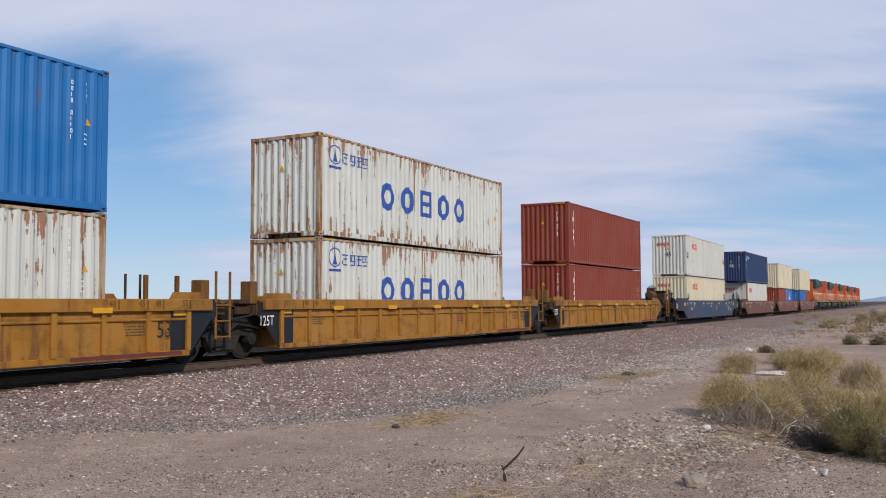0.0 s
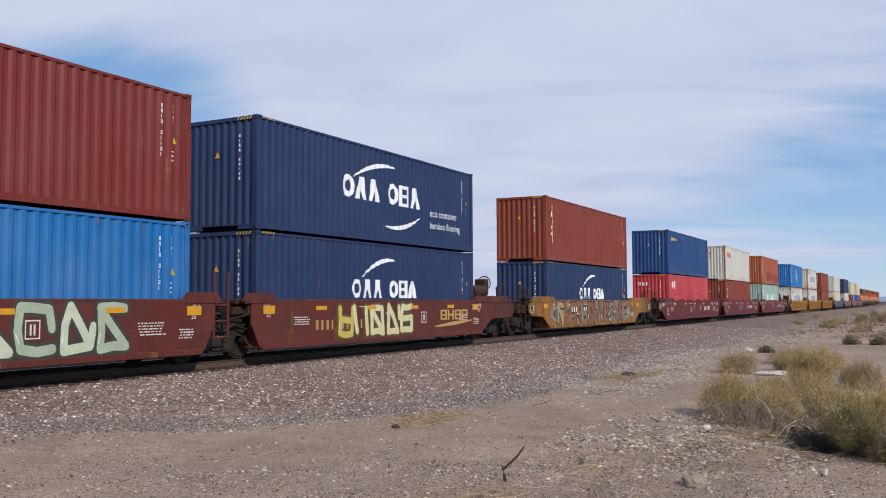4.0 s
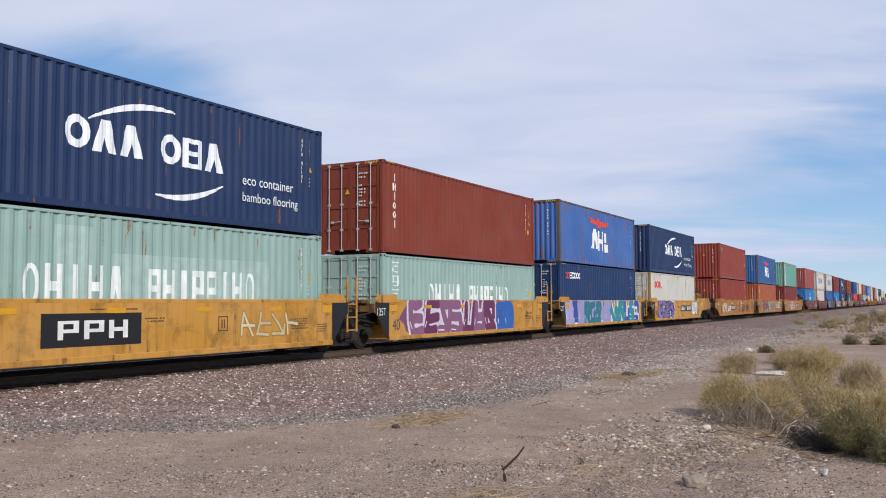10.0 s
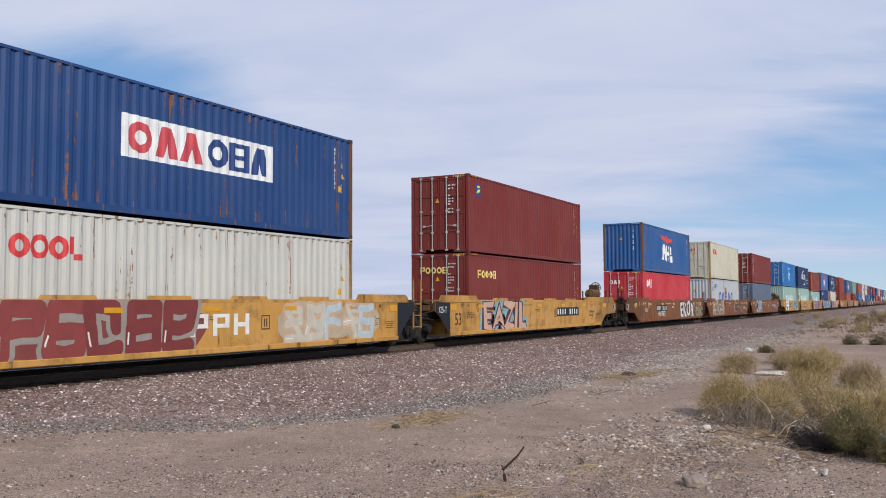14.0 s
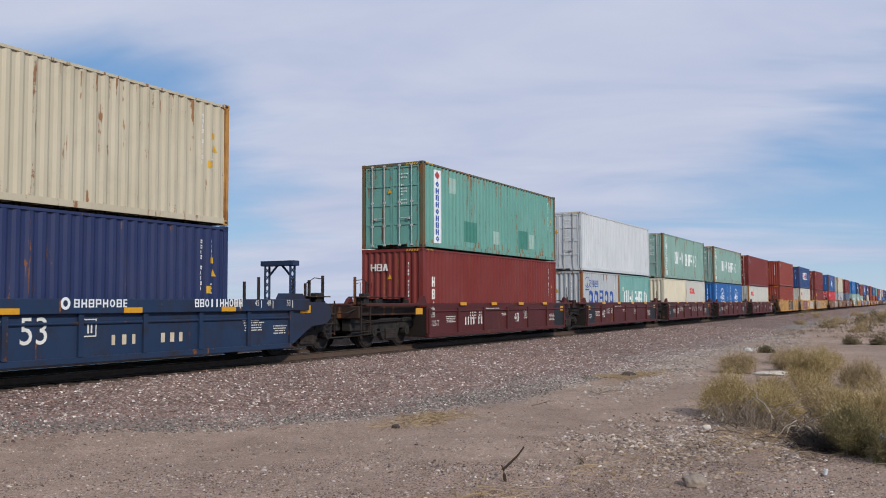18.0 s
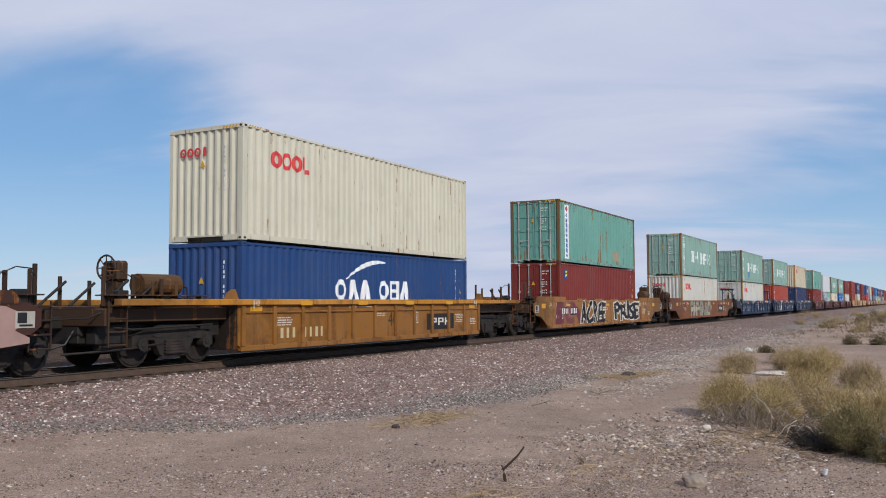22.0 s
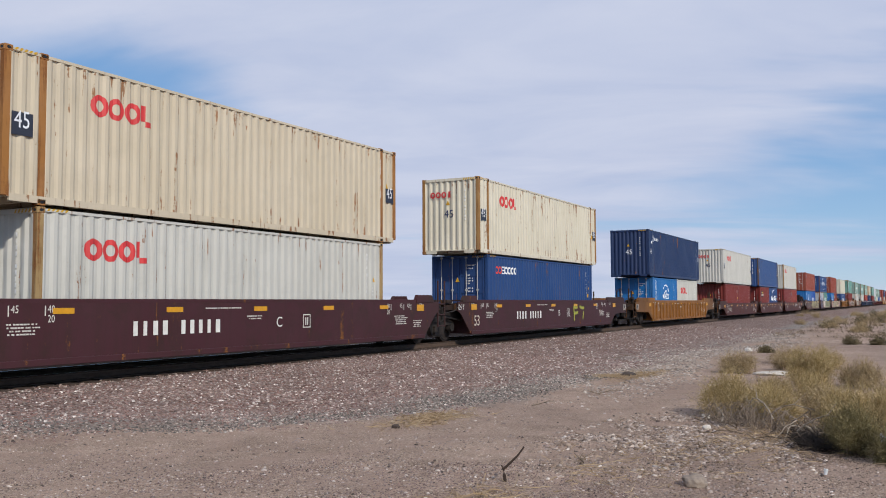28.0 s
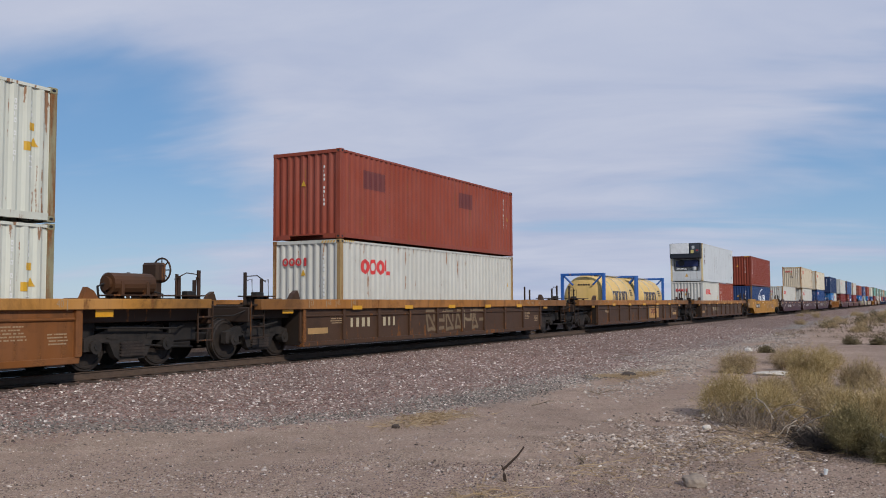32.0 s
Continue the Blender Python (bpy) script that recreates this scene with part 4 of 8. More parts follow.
def truck_meshes():
    if TRUCK:
        return TRUCK
    g = Shell()
    g.cbox(-0.22, 0.22, -1.05, 1.05, 0.42, 0.66, 0.03)
    # brake beams, levers and rods between the wheels
    for x in (-0.40, 0.40):
        g.tube((x, -0.95, 0.36), (x, 0.95, 0.36), 0.045, 8)
        g.tube((x, -0.5, 0.36), (x * 0.2, 0.0, 0.62), 0.03, 6)
    g.tube((-1.3, -0.35, 0.30), (1.3, -0.35, 0.30), 0.025, 6)
    # broad slab added to block bright ground seen between the wheels
    g.cbox(-1.25, 1.25, -0.60, 0.60, 0.40, 0.58, 0.02)
    g.tube((0, 0, 0.6), (0, 0, 0.80), 0.32, 14)
    for x in (-0.42, 0.42):
        g.cbox(x - 0.05, x + 0.05, -0.85, 0.85, 0.30, 0.48, 0.02)
    TRUCK["bolster"] = g.mesh("truck", STEEL_DARK)
    g = Shell()
    out = [(-1.12, 0.36), (-1.12, 0.60), (-0.86, 0.66), (-0.45, 0.80), (0.45, 0.80), (0.86, 0.66), (1.12, 0.60), (1.12, 0.36), (0.92, 0.36),
           (0.86, 0.50), (0.55, 0.52), (0.40, 0.24), (0.30, 0.18), (-0.30, 0.18), (-0.40, 0.24), (-0.55, 0.52), (-0.86, 0.50), (-0.92, 0.36)]
    g.prism(out, -0.08, 0.08)
    g.prism([(-0.62, 0.60), (-0.40, 0.68), (-0.36, 0.56), (-0.52, 0.56)], -0.10, -0.081)
    g.prism([(0.62, 0.60), (0.40, 0.68), (0.36, 0.56), (0.52, 0.56)], -0.10, -0.081)
    for x in (-0.89, 0.89):
        g.tube((x, -0.15, 0.44), (x, 0.06, 0.44), 0.13, 12)
        g.tube((x, -0.17, 0.44), (x, -0.14, 0.44), 0.06, 6)
    TRUCK["side_frame"] = g.mesh("side_frame", FRAME_STEEL)
    g = Shell()
    coil = []
    for k in range(11):
        coil.append((-0.30 if k % 2 else -0.27, 0.23 + 0.028 * k))
    g.prism(coil + [(-x, z) for x, z in coil[::-1]], -0.13, 0.06)
    for k in range(5):
        g.box(-0.29, 0.29, -0.142, -0.128, 0.245 + 0.056 * k, 0.272 + 0.056 * k)
    TRUCK["spring"] = g.mesh("spring_nest", GRIMY)
    g = Shell()
    g.tube((0, -0.065, 0), (0, 0.065, 0), 0.435, 28)
    g.tube((0, 0.062, 0), (0, 0.09, 0), 0.47, 28)
    g.ring((0, -0.062, 0), (0, 1, 0), 0.37, 0.035, 24, 6)
    g.tube((0, -0.11, 0), (0, 0.1, 0), 0.12, 14)
    g.slot = 1
    g.ring((0, -0.030, 0), (0, 1, 0), 0.412, 0.026, 28, 6)
    TRUCK["wheel"] = g.mesh("wheel", WHEEL, RIM)
    TRUCK["axle"] = Shell().tube((0, -0.95, 0), (0, 0.95, 0), 0.08, 12).mesh("axle", STEEL_DARK)
    return TRUCK


def truck(parent, x):
    m = truck_meshes()
    t = part("truck", m["bolster"], parent, at=Matrix.Translation((x, 0, RAIL_Z)) @ Matrix.Diagonal((1.08, 1, 1.12, 1)))
    for sy in (-1, 1):
        at = Matrix.Translation((0, sy * 0.99, 0)) @ Matrix.Diagonal((1, -sy, 1, 1))
        part("side_frame", m["side_frame"], t, at=at)
        part("spring_nest", m["spring"], t, at=at)
        for wx in (-0.89, 0.89):
            part("wheel", m["wheel"], t, at=Matrix.Translation((wx, sy * 0.755, 0.435)) @ Matrix.Diagonal((1, -sy, 1, 1)))
    for wx in (-0.89, 0.89):
        part("axle", m["axle"], t, at=pose(wx, 0, 0.435))


def stroke(a, b, w):
    d = Vector((b[0] - a[0], b[1] - a[1]))
    if d.length < 1e-4:
        d = Vector((1e-3, 0))
    d = d.normalized() * (w / 2)
    n = Vector((-d.y, d.x))
    out = []
    for k in range(5):
        t = math.pi * (0.5 - k / 4)
        out.append((b[0] + d.x * math.cos(t) + n.x * math.sin(t), b[1] + d.y * math.cos(t) + n.y * math.sin(t)))
    for k in range(5):
        t = math.pi * (-0.5 - k / 4)
        out.append((a[0] + d.x * math.cos(t) + n.x * math.sin(t), a[1] + d.y * math.cos(t) + n.y * math.sin(t)))
    return out


def graffiti(parent, u, width, z0, z1, seed, fills, edge="1d1b1e", back=None, weight=0.2, y=-1.503):
    """Sprayed tag strokes that cannot be read, with a dark or light outline."""
    rnd = random.Random(seed)
    h = z1 - z0
    n = max(2, round(width / (h * 0.95)))
    cell = width / n
    g = Shell()
    mats = [ink(edge)] + [ink(c) for c in fills] + ([ink(back)] if back else [])
    lift = 0.0005

    def put(poly, slot):
        nonlocal lift
        s = lay_on([poly], FLAT, lift)
        g.slot = slot
        g.add(s.v, s.f)
        lift += 0.00006

    if back:
        k = 18
        for j in range(3):
            c = u + width * (j + 0.5) / 3
            put([(c + (width / 4.2) * (0.95 + 0.25 * rnd.random()) * math.cos(6.283 * i / k), (z0 + z1) / 2 + h * 0.58 * (0.75 + 0.35 * rnd.random()) * math.sin(6.283 * i / k)) for i in range(k)], len(fills) + 1)
    marks = []
    for c in range(n):
        x = u + cell * c
        lean = rnd.uniform(-0.08, 0.12) * cell
        grid = [[(x + cell * (0.12 + 0.36 * i) + lean * j + rnd.uniform(-0.05, 0.05) * cell, z0 + h * (0.10 + 0.40 * j) + rnd.uniform(-0.05, 0.05) * h) for i in range(3)] for j in range(3)]
        segs = []
        left = rnd.random() < 0.75
        if left:
            segs += [(grid[0][0], grid[1][0]), (grid[1][0], grid[2][0])]
        for row in range(3):
            if rnd.random() < 0.62:
                segs += [(grid[row][0], grid[row][1]), (grid[row][1], grid[row][2])]
        if rnd.random() < 0.5:
            segs += [(grid[0][2], grid[1][2])]
        if rnd.random() < 0.5:
            segs += [(grid[1][2], grid[2][2])]
        if rnd.random() < 0.4 or len(segs) < 3:
            segs += [(grid[1][1], grid[0][2]), (grid[2][0], grid[1][1])]
        marks.append((segs, rnd.randrange(len(fills))))
    w = weight * h
    for segs, _ in marks:
        for a, b in segs:
            put(stroke(a, b, w * 1.75), 0)
    for segs, f in marks:
        for a, b in segs:
            put(stroke(a, b, w), 1 + f)
    if weight > 0.18:
        # thin pale glints along the letters
        mats.append(ink("e4e0d6"))
        for segs, f in marks:
            a, b = segs[0]
            p, q = (a[0] - 0.22 * w, a[1] + 0.3 * (b[1] - a[1])), (b[0] - 0.22 * w, b[1] - 0.2 * (b[1] - a[1]))
            put(stroke(p, q, w * 0.14), len(mats) - 1)
    g.v = [(x, y + yy, min(1.32, max(0.20, z0 - 0.1, z0 + (z - z0) * 1.12))) for x, yy, z in g.v]
    part("graffiti", g.mesh("graffiti", *mats), parent, label="sprayed graffiti tag")


def bars(parent, u, z, w, h, code, n=6, y=-1.505, name="number_marking"):
    """A line of writing too small or not to be lettered, as plain upright bars."""
    g = Shell()
    step = w / n
    rnd = random.Random(n * 31 + int(w * 100))
    for i in range(n):
        if n > 6 and i == 4:
            continue
        x = u + i * step
        g.box(x, x + step * rnd.uniform(0.30, 0.52), y, y + 0.004, z, z + h)
    part(name, g, parent, ink(code))


def stencil_block(g, u, z, w, lines, pitch=0.06, y=-1.505):
    """Several lines of small stencilled writing, as bars of uneven length."""
    rnd = random.Random(int(u * 10) + lines)
    for k in range(lines):
        x, end = u + (rnd.uniform(0, 0.12) * w if k else 0), u + w * rnd.uniform(0.75, 1.0)
        while x < end - 0.03:
            b = min(end, x + rnd.uniform(0.03, 0.07))
            g.box(x, b, y, y + 0.004, z - k * pitch, z - k * pitch + pitch * 0.45)
            x = b + rnd.choice((0.012, 0.012, 0.04))


def tag(parent, text, u0, u1, z0, z1, fill, edge, back=None, lean=0.0, y=-1.504):
    """Sprayed letters with a dark or pale outline, fitted to a stretch of the wall."""
    for k, (fat, code) in enumerate(((0.16, back), (0.085, edge), (0.03, fill))):
        if not code:
            continue
        m, core = SPRAY[text, fat].copy(), SPRAY[text, 0.03]
        xs, zs = [v.co.x for v in core.vertices], [v.co.z for v in core.vertices]
        kx, kz = (u1 - u0) / (max(xs) - min(xs)), (z1 - z0) / (max(zs) - min(zs))
        for v in m.vertices:
            t = (v.co.z - min(zs)) * kz
            x = u0 + (v.co.x - min(xs)) * kx + lean * t
            p = 6.283 * (x - u0) / (u1 - u0) * len(text)
            z = z0 + t * (1.0 + 0.10 * math.sin(0.61 * p + len(text))) + 0.05 * math.sin(0.37 * p + 2.0) + 0.025 * math.sin(9.0 * x)
            x += 0.10 * (z1 - z0) * math.sin(4.2 * (z - z0) / (z1 - z0) + 0.5 * p) + 0.03 * math.sin(11.0 * z + 5.0 * x)
            v.co = Vector((x, y - 0.0022 * k, max(0.17, min(1.33, z0 + (z - z0) * 1.12))))
        m.materials.append(ink(code))
        part("graffiti", m, parent, label="sprayed graffiti lettering")


def lattice_post(g, x, y, z0, z1, w=0.07, d=0.05):
    g.cbox(x - w / 2, x + w / 2, y - d / 2, y + d / 2, z0, z1, 0.008)


def side_ladder(w, x0, x1, y, z0, z1, colour, rungs=4, flat=0.035):
    g = Shell()
    for x in (x0, x1):
        g.cbox(x - flat / 2, x + flat / 2, y - 0.02, y + 0.02, z0, z1, 0.006)
    for k in range(rungs):
        z = z0 + 0.05 + (1.15 - z0) * k / max(1, rungs - 1)
        g.cbox(min(x0, x1), max(x0, x1), y - 0.03, y + 0.03, z - 0.018, z + 0.018, 0.006)
    part("ladder", g, w, WELL_PAINT, colour=colour)


MARKS = {}


def loading_marks(w, a, pale, tall, top):
    """Where longer and shorter boxes end, with upright lines, and blocks of small writing."""
    key = (a, pale, tall, top)
    if key not in MARKS:
        y = -1.607 if tall else -1.505
        z = top - 0.23 if not tall else 1.14
        halves = []
        for sx in (-1, 1):
            g = Shell()
            for at, text in ((6.1, "40"), (6.86, "45"), (7.3, "48"), (8.08, "53")):
                if at > a + 0.1:
                    continue
                x = sx * at - (0.24 if sx > 0 else -0.05)
                for word, low in ((text, z), ("20", z - 0.18)):
                    if word == "20" and (at != 6.1 or tall):
                        continue
                    m = GLYPHS[word]
                    g.add([(x + v.co.x * 0.16, y, low + v.co.z * 0.2) for v in m.vertices], [tuple(p.vertices) for p in m.polygons])
                g.box(sx * at - 0.012, sx * at + 0.012, y, y + 0.004, z - 0.02, z + 0.17)
            halves.append(g.mesh("loading_mark", ink(pale)))
        g = Shell()
        for u, zz, ww, lines in ((-a + 1.3, 0.86, 0.75, 4), (a - 1.9, 0.82, 0.8, 5), (a - 0.75, 0.66, 0.55, 4), (-1.9, 1.12, 1.5, 1), (-0.5, 0.92, 0.7, 2)):
            stencil_block(g, u, zz + top - 1.27, ww, lines)
        MARKS[key] = halves + [g.mesh("stencil", ink(pale))]
    for name, m in zip(("loading_mark", "loading_mark", "stencil"), MARKS[key]):
        part(name, m, w)


def portal(w, x, colour):
    """Two lattice posts with a beam across their tops."""
    g = Shell()
    for y in (-0.95, -0.10):
        for dx in (-0.09, 0.09):
            lattice_post(g, x + dx, y, 1.20, 2.30, 0.05)
        for k in range(5):
            g.tube((x - 0.09, y, 1.28 + 0.19 * k), (x + 0.09, y, 1.45 + 0.19 * k), 0.016, 5)
            g.tube((x + 0.09, y, 1.28 + 0.19 * k), (x - 0.09, y, 1.45 + 0.19 * k), 0.012, 5)
    g.cbox(x - 0.14, x + 0.14, -1.08, 0.03, 2.24, 2.38, 0.012)
    g.tube((x, -0.92, 1.95), (x, -0.60, 2.26), 0.03, 6)
    g.tube((x, -0.14, 1.95), (x, -0.45, 2.26), 0.03, 6)
    part("end_tower", g, w, PAINT, colour=colour)


def end_gear(w, sx, e, style, col, a, pe):
    """What stands on the platform over an outer end: posts, ladder, brake wheel, coupler."""
    body, col = col, tuple(0.16 * c + 0.84 * g for c, g in zip(col, (0.026, 0.018, 0.014, 0.7)))
    mat = WELL_PAINT

    def bx(g, p, q, *rest):
        return g.cbox(min(sx * p, sx * q), max(sx * p, sx * q), *rest)

    deck = bx(Shell(), a + 0.12, e, -1.08, 1.08, 1.13, 1.19, 0.008)
    for k in range(4):
        x = a + 0.5 + (e - a - 0.7) * k / 3
        bx(deck, x - 0.06, x + 0.06, -1.12, 1.12, 0.92, 1.13, 0.008)
    part("end_platform", deck, w, mat, colour=col)
    g = bx(Shell(), a + 0.9, e - 0.15, -1.38, -0.92, 1.40, 1.43, 0.004)
    for k in range(3):
        x = a + 1.0 + (e - a - 1.3) * k / 2
        bx(g, x - 0.04, x + 0.04, -1.2, -1.1, 1.19, 1.40, 0.005)
    part("walkway", g, w, mat, colour=col)
    c = bx(Shell(), e - 0.1, e + 0.42, -0.13, 0.13, 0.72, 0.98, 0.03)
    bx(c, e + 0.30, e + 0.62, -0.2, 0.16, 0.70, 1.0, 0.05)
    c.path([(sx * e, 0.3, 0.75), (sx * (e + 0.25), 0.28, 0.45), (sx * (e + 0.6), 0.1, 0.5)], 0.03)
    part("coupler", c, w, STEEL_DARK)
    # sill widened into a block, to keep bright ground from showing underneath
    part("centre_sill", bx(Shell(), a + 0.1, e - 0.02, -0.60, 0.60, 0.42, 1.0, 0.02), w, STEEL_DARK)
    # boxes and rods added to fill out the dark under the platform
    gear = bx(Shell(), e - 0.95, e - 0.12, -1.02, -0.70, 0.40, 0.84, 0.03)
    bx(gear, a + 0.15, a + 0.75, -1.02, -0.66, 0.46, 0.90, 0.03)
    gear.tube((sx * (e - 0.85), -0.86, 0.36), (sx * (e - 0.25), -0.86, 0.36), 0.11, 10)
    gear.path([(sx * (a + 0.3), -1.02, 0.52), (sx * (e - 1.0), -1.08, 0.30), (sx * (e - 0.2), -0.9, 0.26), (sx * (e + 0.3), -0.5, 0.22)], 0.026, 6)
    part("brake_gear", gear, w, STEEL_DARK)
    # dark skirts added to keep the space above the trucks dark
    for y0, y1 in ((-1.20, -1.08), (1.08, 1.20)):
        part("side_sill", bx(Shell(), a + 0.1, e - 0.05, y0, y1, 0.86, 1.15, 0.012), w, mat, colour=col)
    part("end_beam", bx(Shell(), e - 0.14, e, -1.40, 1.40, 0.78, 1.14, 0.02), w, mat, colour=col)
    hose = Shell().path([(sx * (e - 0.05), -0.45, 0.72), (sx * (e + 0.16), -0.45, 0.42), (sx * (e + 0.45), -0.25, 0.30), (sx * (e + 0.62), -0.1, 0.46)], 0.022, 6)
    part("brake_hose", hose, w, BLACK)
    for r, run in ((0.025, [(a + 0.6, -1.2, 0.76), (e - 0.9, -1.2, 0.70), (e - 0.3, -0.9, 0.78)]), (0.02, [(a + 0.8, -1.0, 1.26), (e - 1.1, -1.0, 1.30), (e - 0.5, -0.7, 1.24)]),
                   (0.018, [(e - 0.08, -1.34, 1.1), (e + 0.2, -1.1, 0.95), (e + 0.45, -0.4, 0.92)])):
        part("brake_pipe", Shell().path([(sx * x, y, z) for x, y, z in run], r, 6), w, STEEL_DARK)
    for y in (-1.02, 0.9) if style.get("braces") else ():
        part("brace", Shell().tube((sx * (e - 0.22), y, 1.20), (sx * (e - 0.92), y, 1.74), 0.032, 6), w, STEEL_DARK)
        part("brace", Shell().tube((sx * (e - 1.70), y, 1.72), (sx * (e - 1.02), y, 1.20), 0.032, 6), w, STEEL_DARK)
    if e - 1.5 > a + 0.6:
        part("equipment_box", bx(Shell(), a + 0.35, e - 1.5, -1.02, -0.5, 1.19, 1.36, 0.03), w, STEEL_DARK)
    part("valve_box", bx(Shell(), e - 1.38, e - 1.02, -1.34, -1.06, 1.19, 1.36, 0.02), w, STEEL_DARK)
    part("valve_box", bx(Shell(), e - 0.70, e - 0.42, -1.30, -1.10, 1.19, 1.52, 0.02), w, STEEL_DARK)
    ochre = style.get("ladders")
    for y in (-1.44, 1.44):
        if ochre:
            side_ladder(w, sx * (e - 0.12), sx * (e - 0.66), y, 0.34, 2.08, body, 5, 0.075)
            part("grab_iron", Shell().path([(sx * (e - 0.02), y, 2.0), (sx * (e + 0.05), y, 1.96), (sx * (e + 0.05), y, 0.6), (sx * (e - 0.1), y, 0.5)], 0.016, 5), w, mat, colour=body)
        else:
            side_ladder(w, sx * (e - 0.05), sx * (e - 0.52), y, 0.36, 1.30, col, 4, 0.03)
    if ochre:
        g = bx(Shell(), e - 1.0, e - 0.72, -1.42, -0.85, 1.19, 1.95, 0.02)
        bx(g, e - 1.0, e - 0.60, -1.42, -0.75, 1.80, 1.92, 0.02)
        part("end_bracket", g, w, mat, colour=col)
    for k, x in enumerate((e - 0.18, e - 0.95, e - 1.75) if style.get("braces") else (e - 0.18, e - 0.80)):
        for y in (-1.16, 1.10):
            g = Shell().cbox(sx * x - 0.04, sx * x + 0.04, y, y + 0.06, 1.19, (2.0, 1.86, 1.78)[k], 0.008)
            if y < 0 and k < 2:
                g.path([(sx * (x - 0.02), y - 0.02, 1.80), (sx * (x - 0.16), y - 0.05, 1.84), (sx * (x - 0.18), y - 0.05, 1.30), (sx * (x - 0.05), y - 0.02, 1.24)], 0.013, 5)
            part("post", g, w, mat, colour=col)
    part("grab_iron", Shell().path([(sx * (e - 0.18), -1.14, 1.9), (sx * (e - 0.6), -1.16, 1.93), (sx * (e - 0.95), -1.14, 1.78)], 0.013, 5), w, mat, colour=col)
    if style.get("tower"):
        portal(w, sx * (e - 1.3), body)
    elif style.get("brake"):
        x = sx * (e - 0.75)
        g = Shell().ring((x, -0.55, 2.0), (1, 0, 0), 0.27, 0.022, 20, 6)
        for k in range(4):
            t = math.pi * k / 4
            g.tube((x, -0.55 - 0.26 * math.cos(t), 2.0 - 0.26 * math.sin(t)), (x, -0.55 + 0.26 * math.cos(t), 2.0 + 0.26 * math.sin(t)), 0.013, 5)
        part("brake_wheel", g, w, mat, colour=col)
        xs = x - sx * 0.24
        g = Shell().cbox(xs - 0.10, xs + 0.10, -0.72, -0.36, 1.19, 1.75, 0.03)
        g.cbox(xs - 0.14, xs + 0.16, -0.80, -0.30, 1.72, 2.16, 0.05)
        g.tube((xs, -0.55, 2.0), (x, -0.55, 2.0), 0.05, 8)
        part("brake_stand", g, w, mat, colour=col)
        dirty = tuple(0.25 * p + 0.75 * q for p, q in zip(body, col))
        g = Shell().tube((x - sx * 1.75, -0.8, 1.66), (x - sx * 0.62, -0.8, 1.66), 0.235, 16)
        g.tube((x - sx * 1.82, -0.8, 1.66), (x - sx * 1.75, -0.8, 1.66), 0.15, 12)
        for q in (1.55, 0.85):
            g.cbox(x - sx * q - 0.04, x - sx * q + 0.04, -1.05, -0.55, 1.19, 1.72, 0.01)
        part("air_reservoir", g, w, mat, colour=dirty)
        g = Shell().path([(x - sx * 1.85, -0.8, 1.66), (x - sx * 2.05, -0.85, 1.60), (x - sx * 2.05, -0.9, 1.25)], 0.025, 6)
        g.path([(x - sx * 0.55, -0.9, 1.5), (x - sx * 0.35, -0.95, 1.45), (x - sx * 0.35, -0.95, 1.22)], 0.02, 6)
        part("air_pipe", g, w, STEEL_DARK)


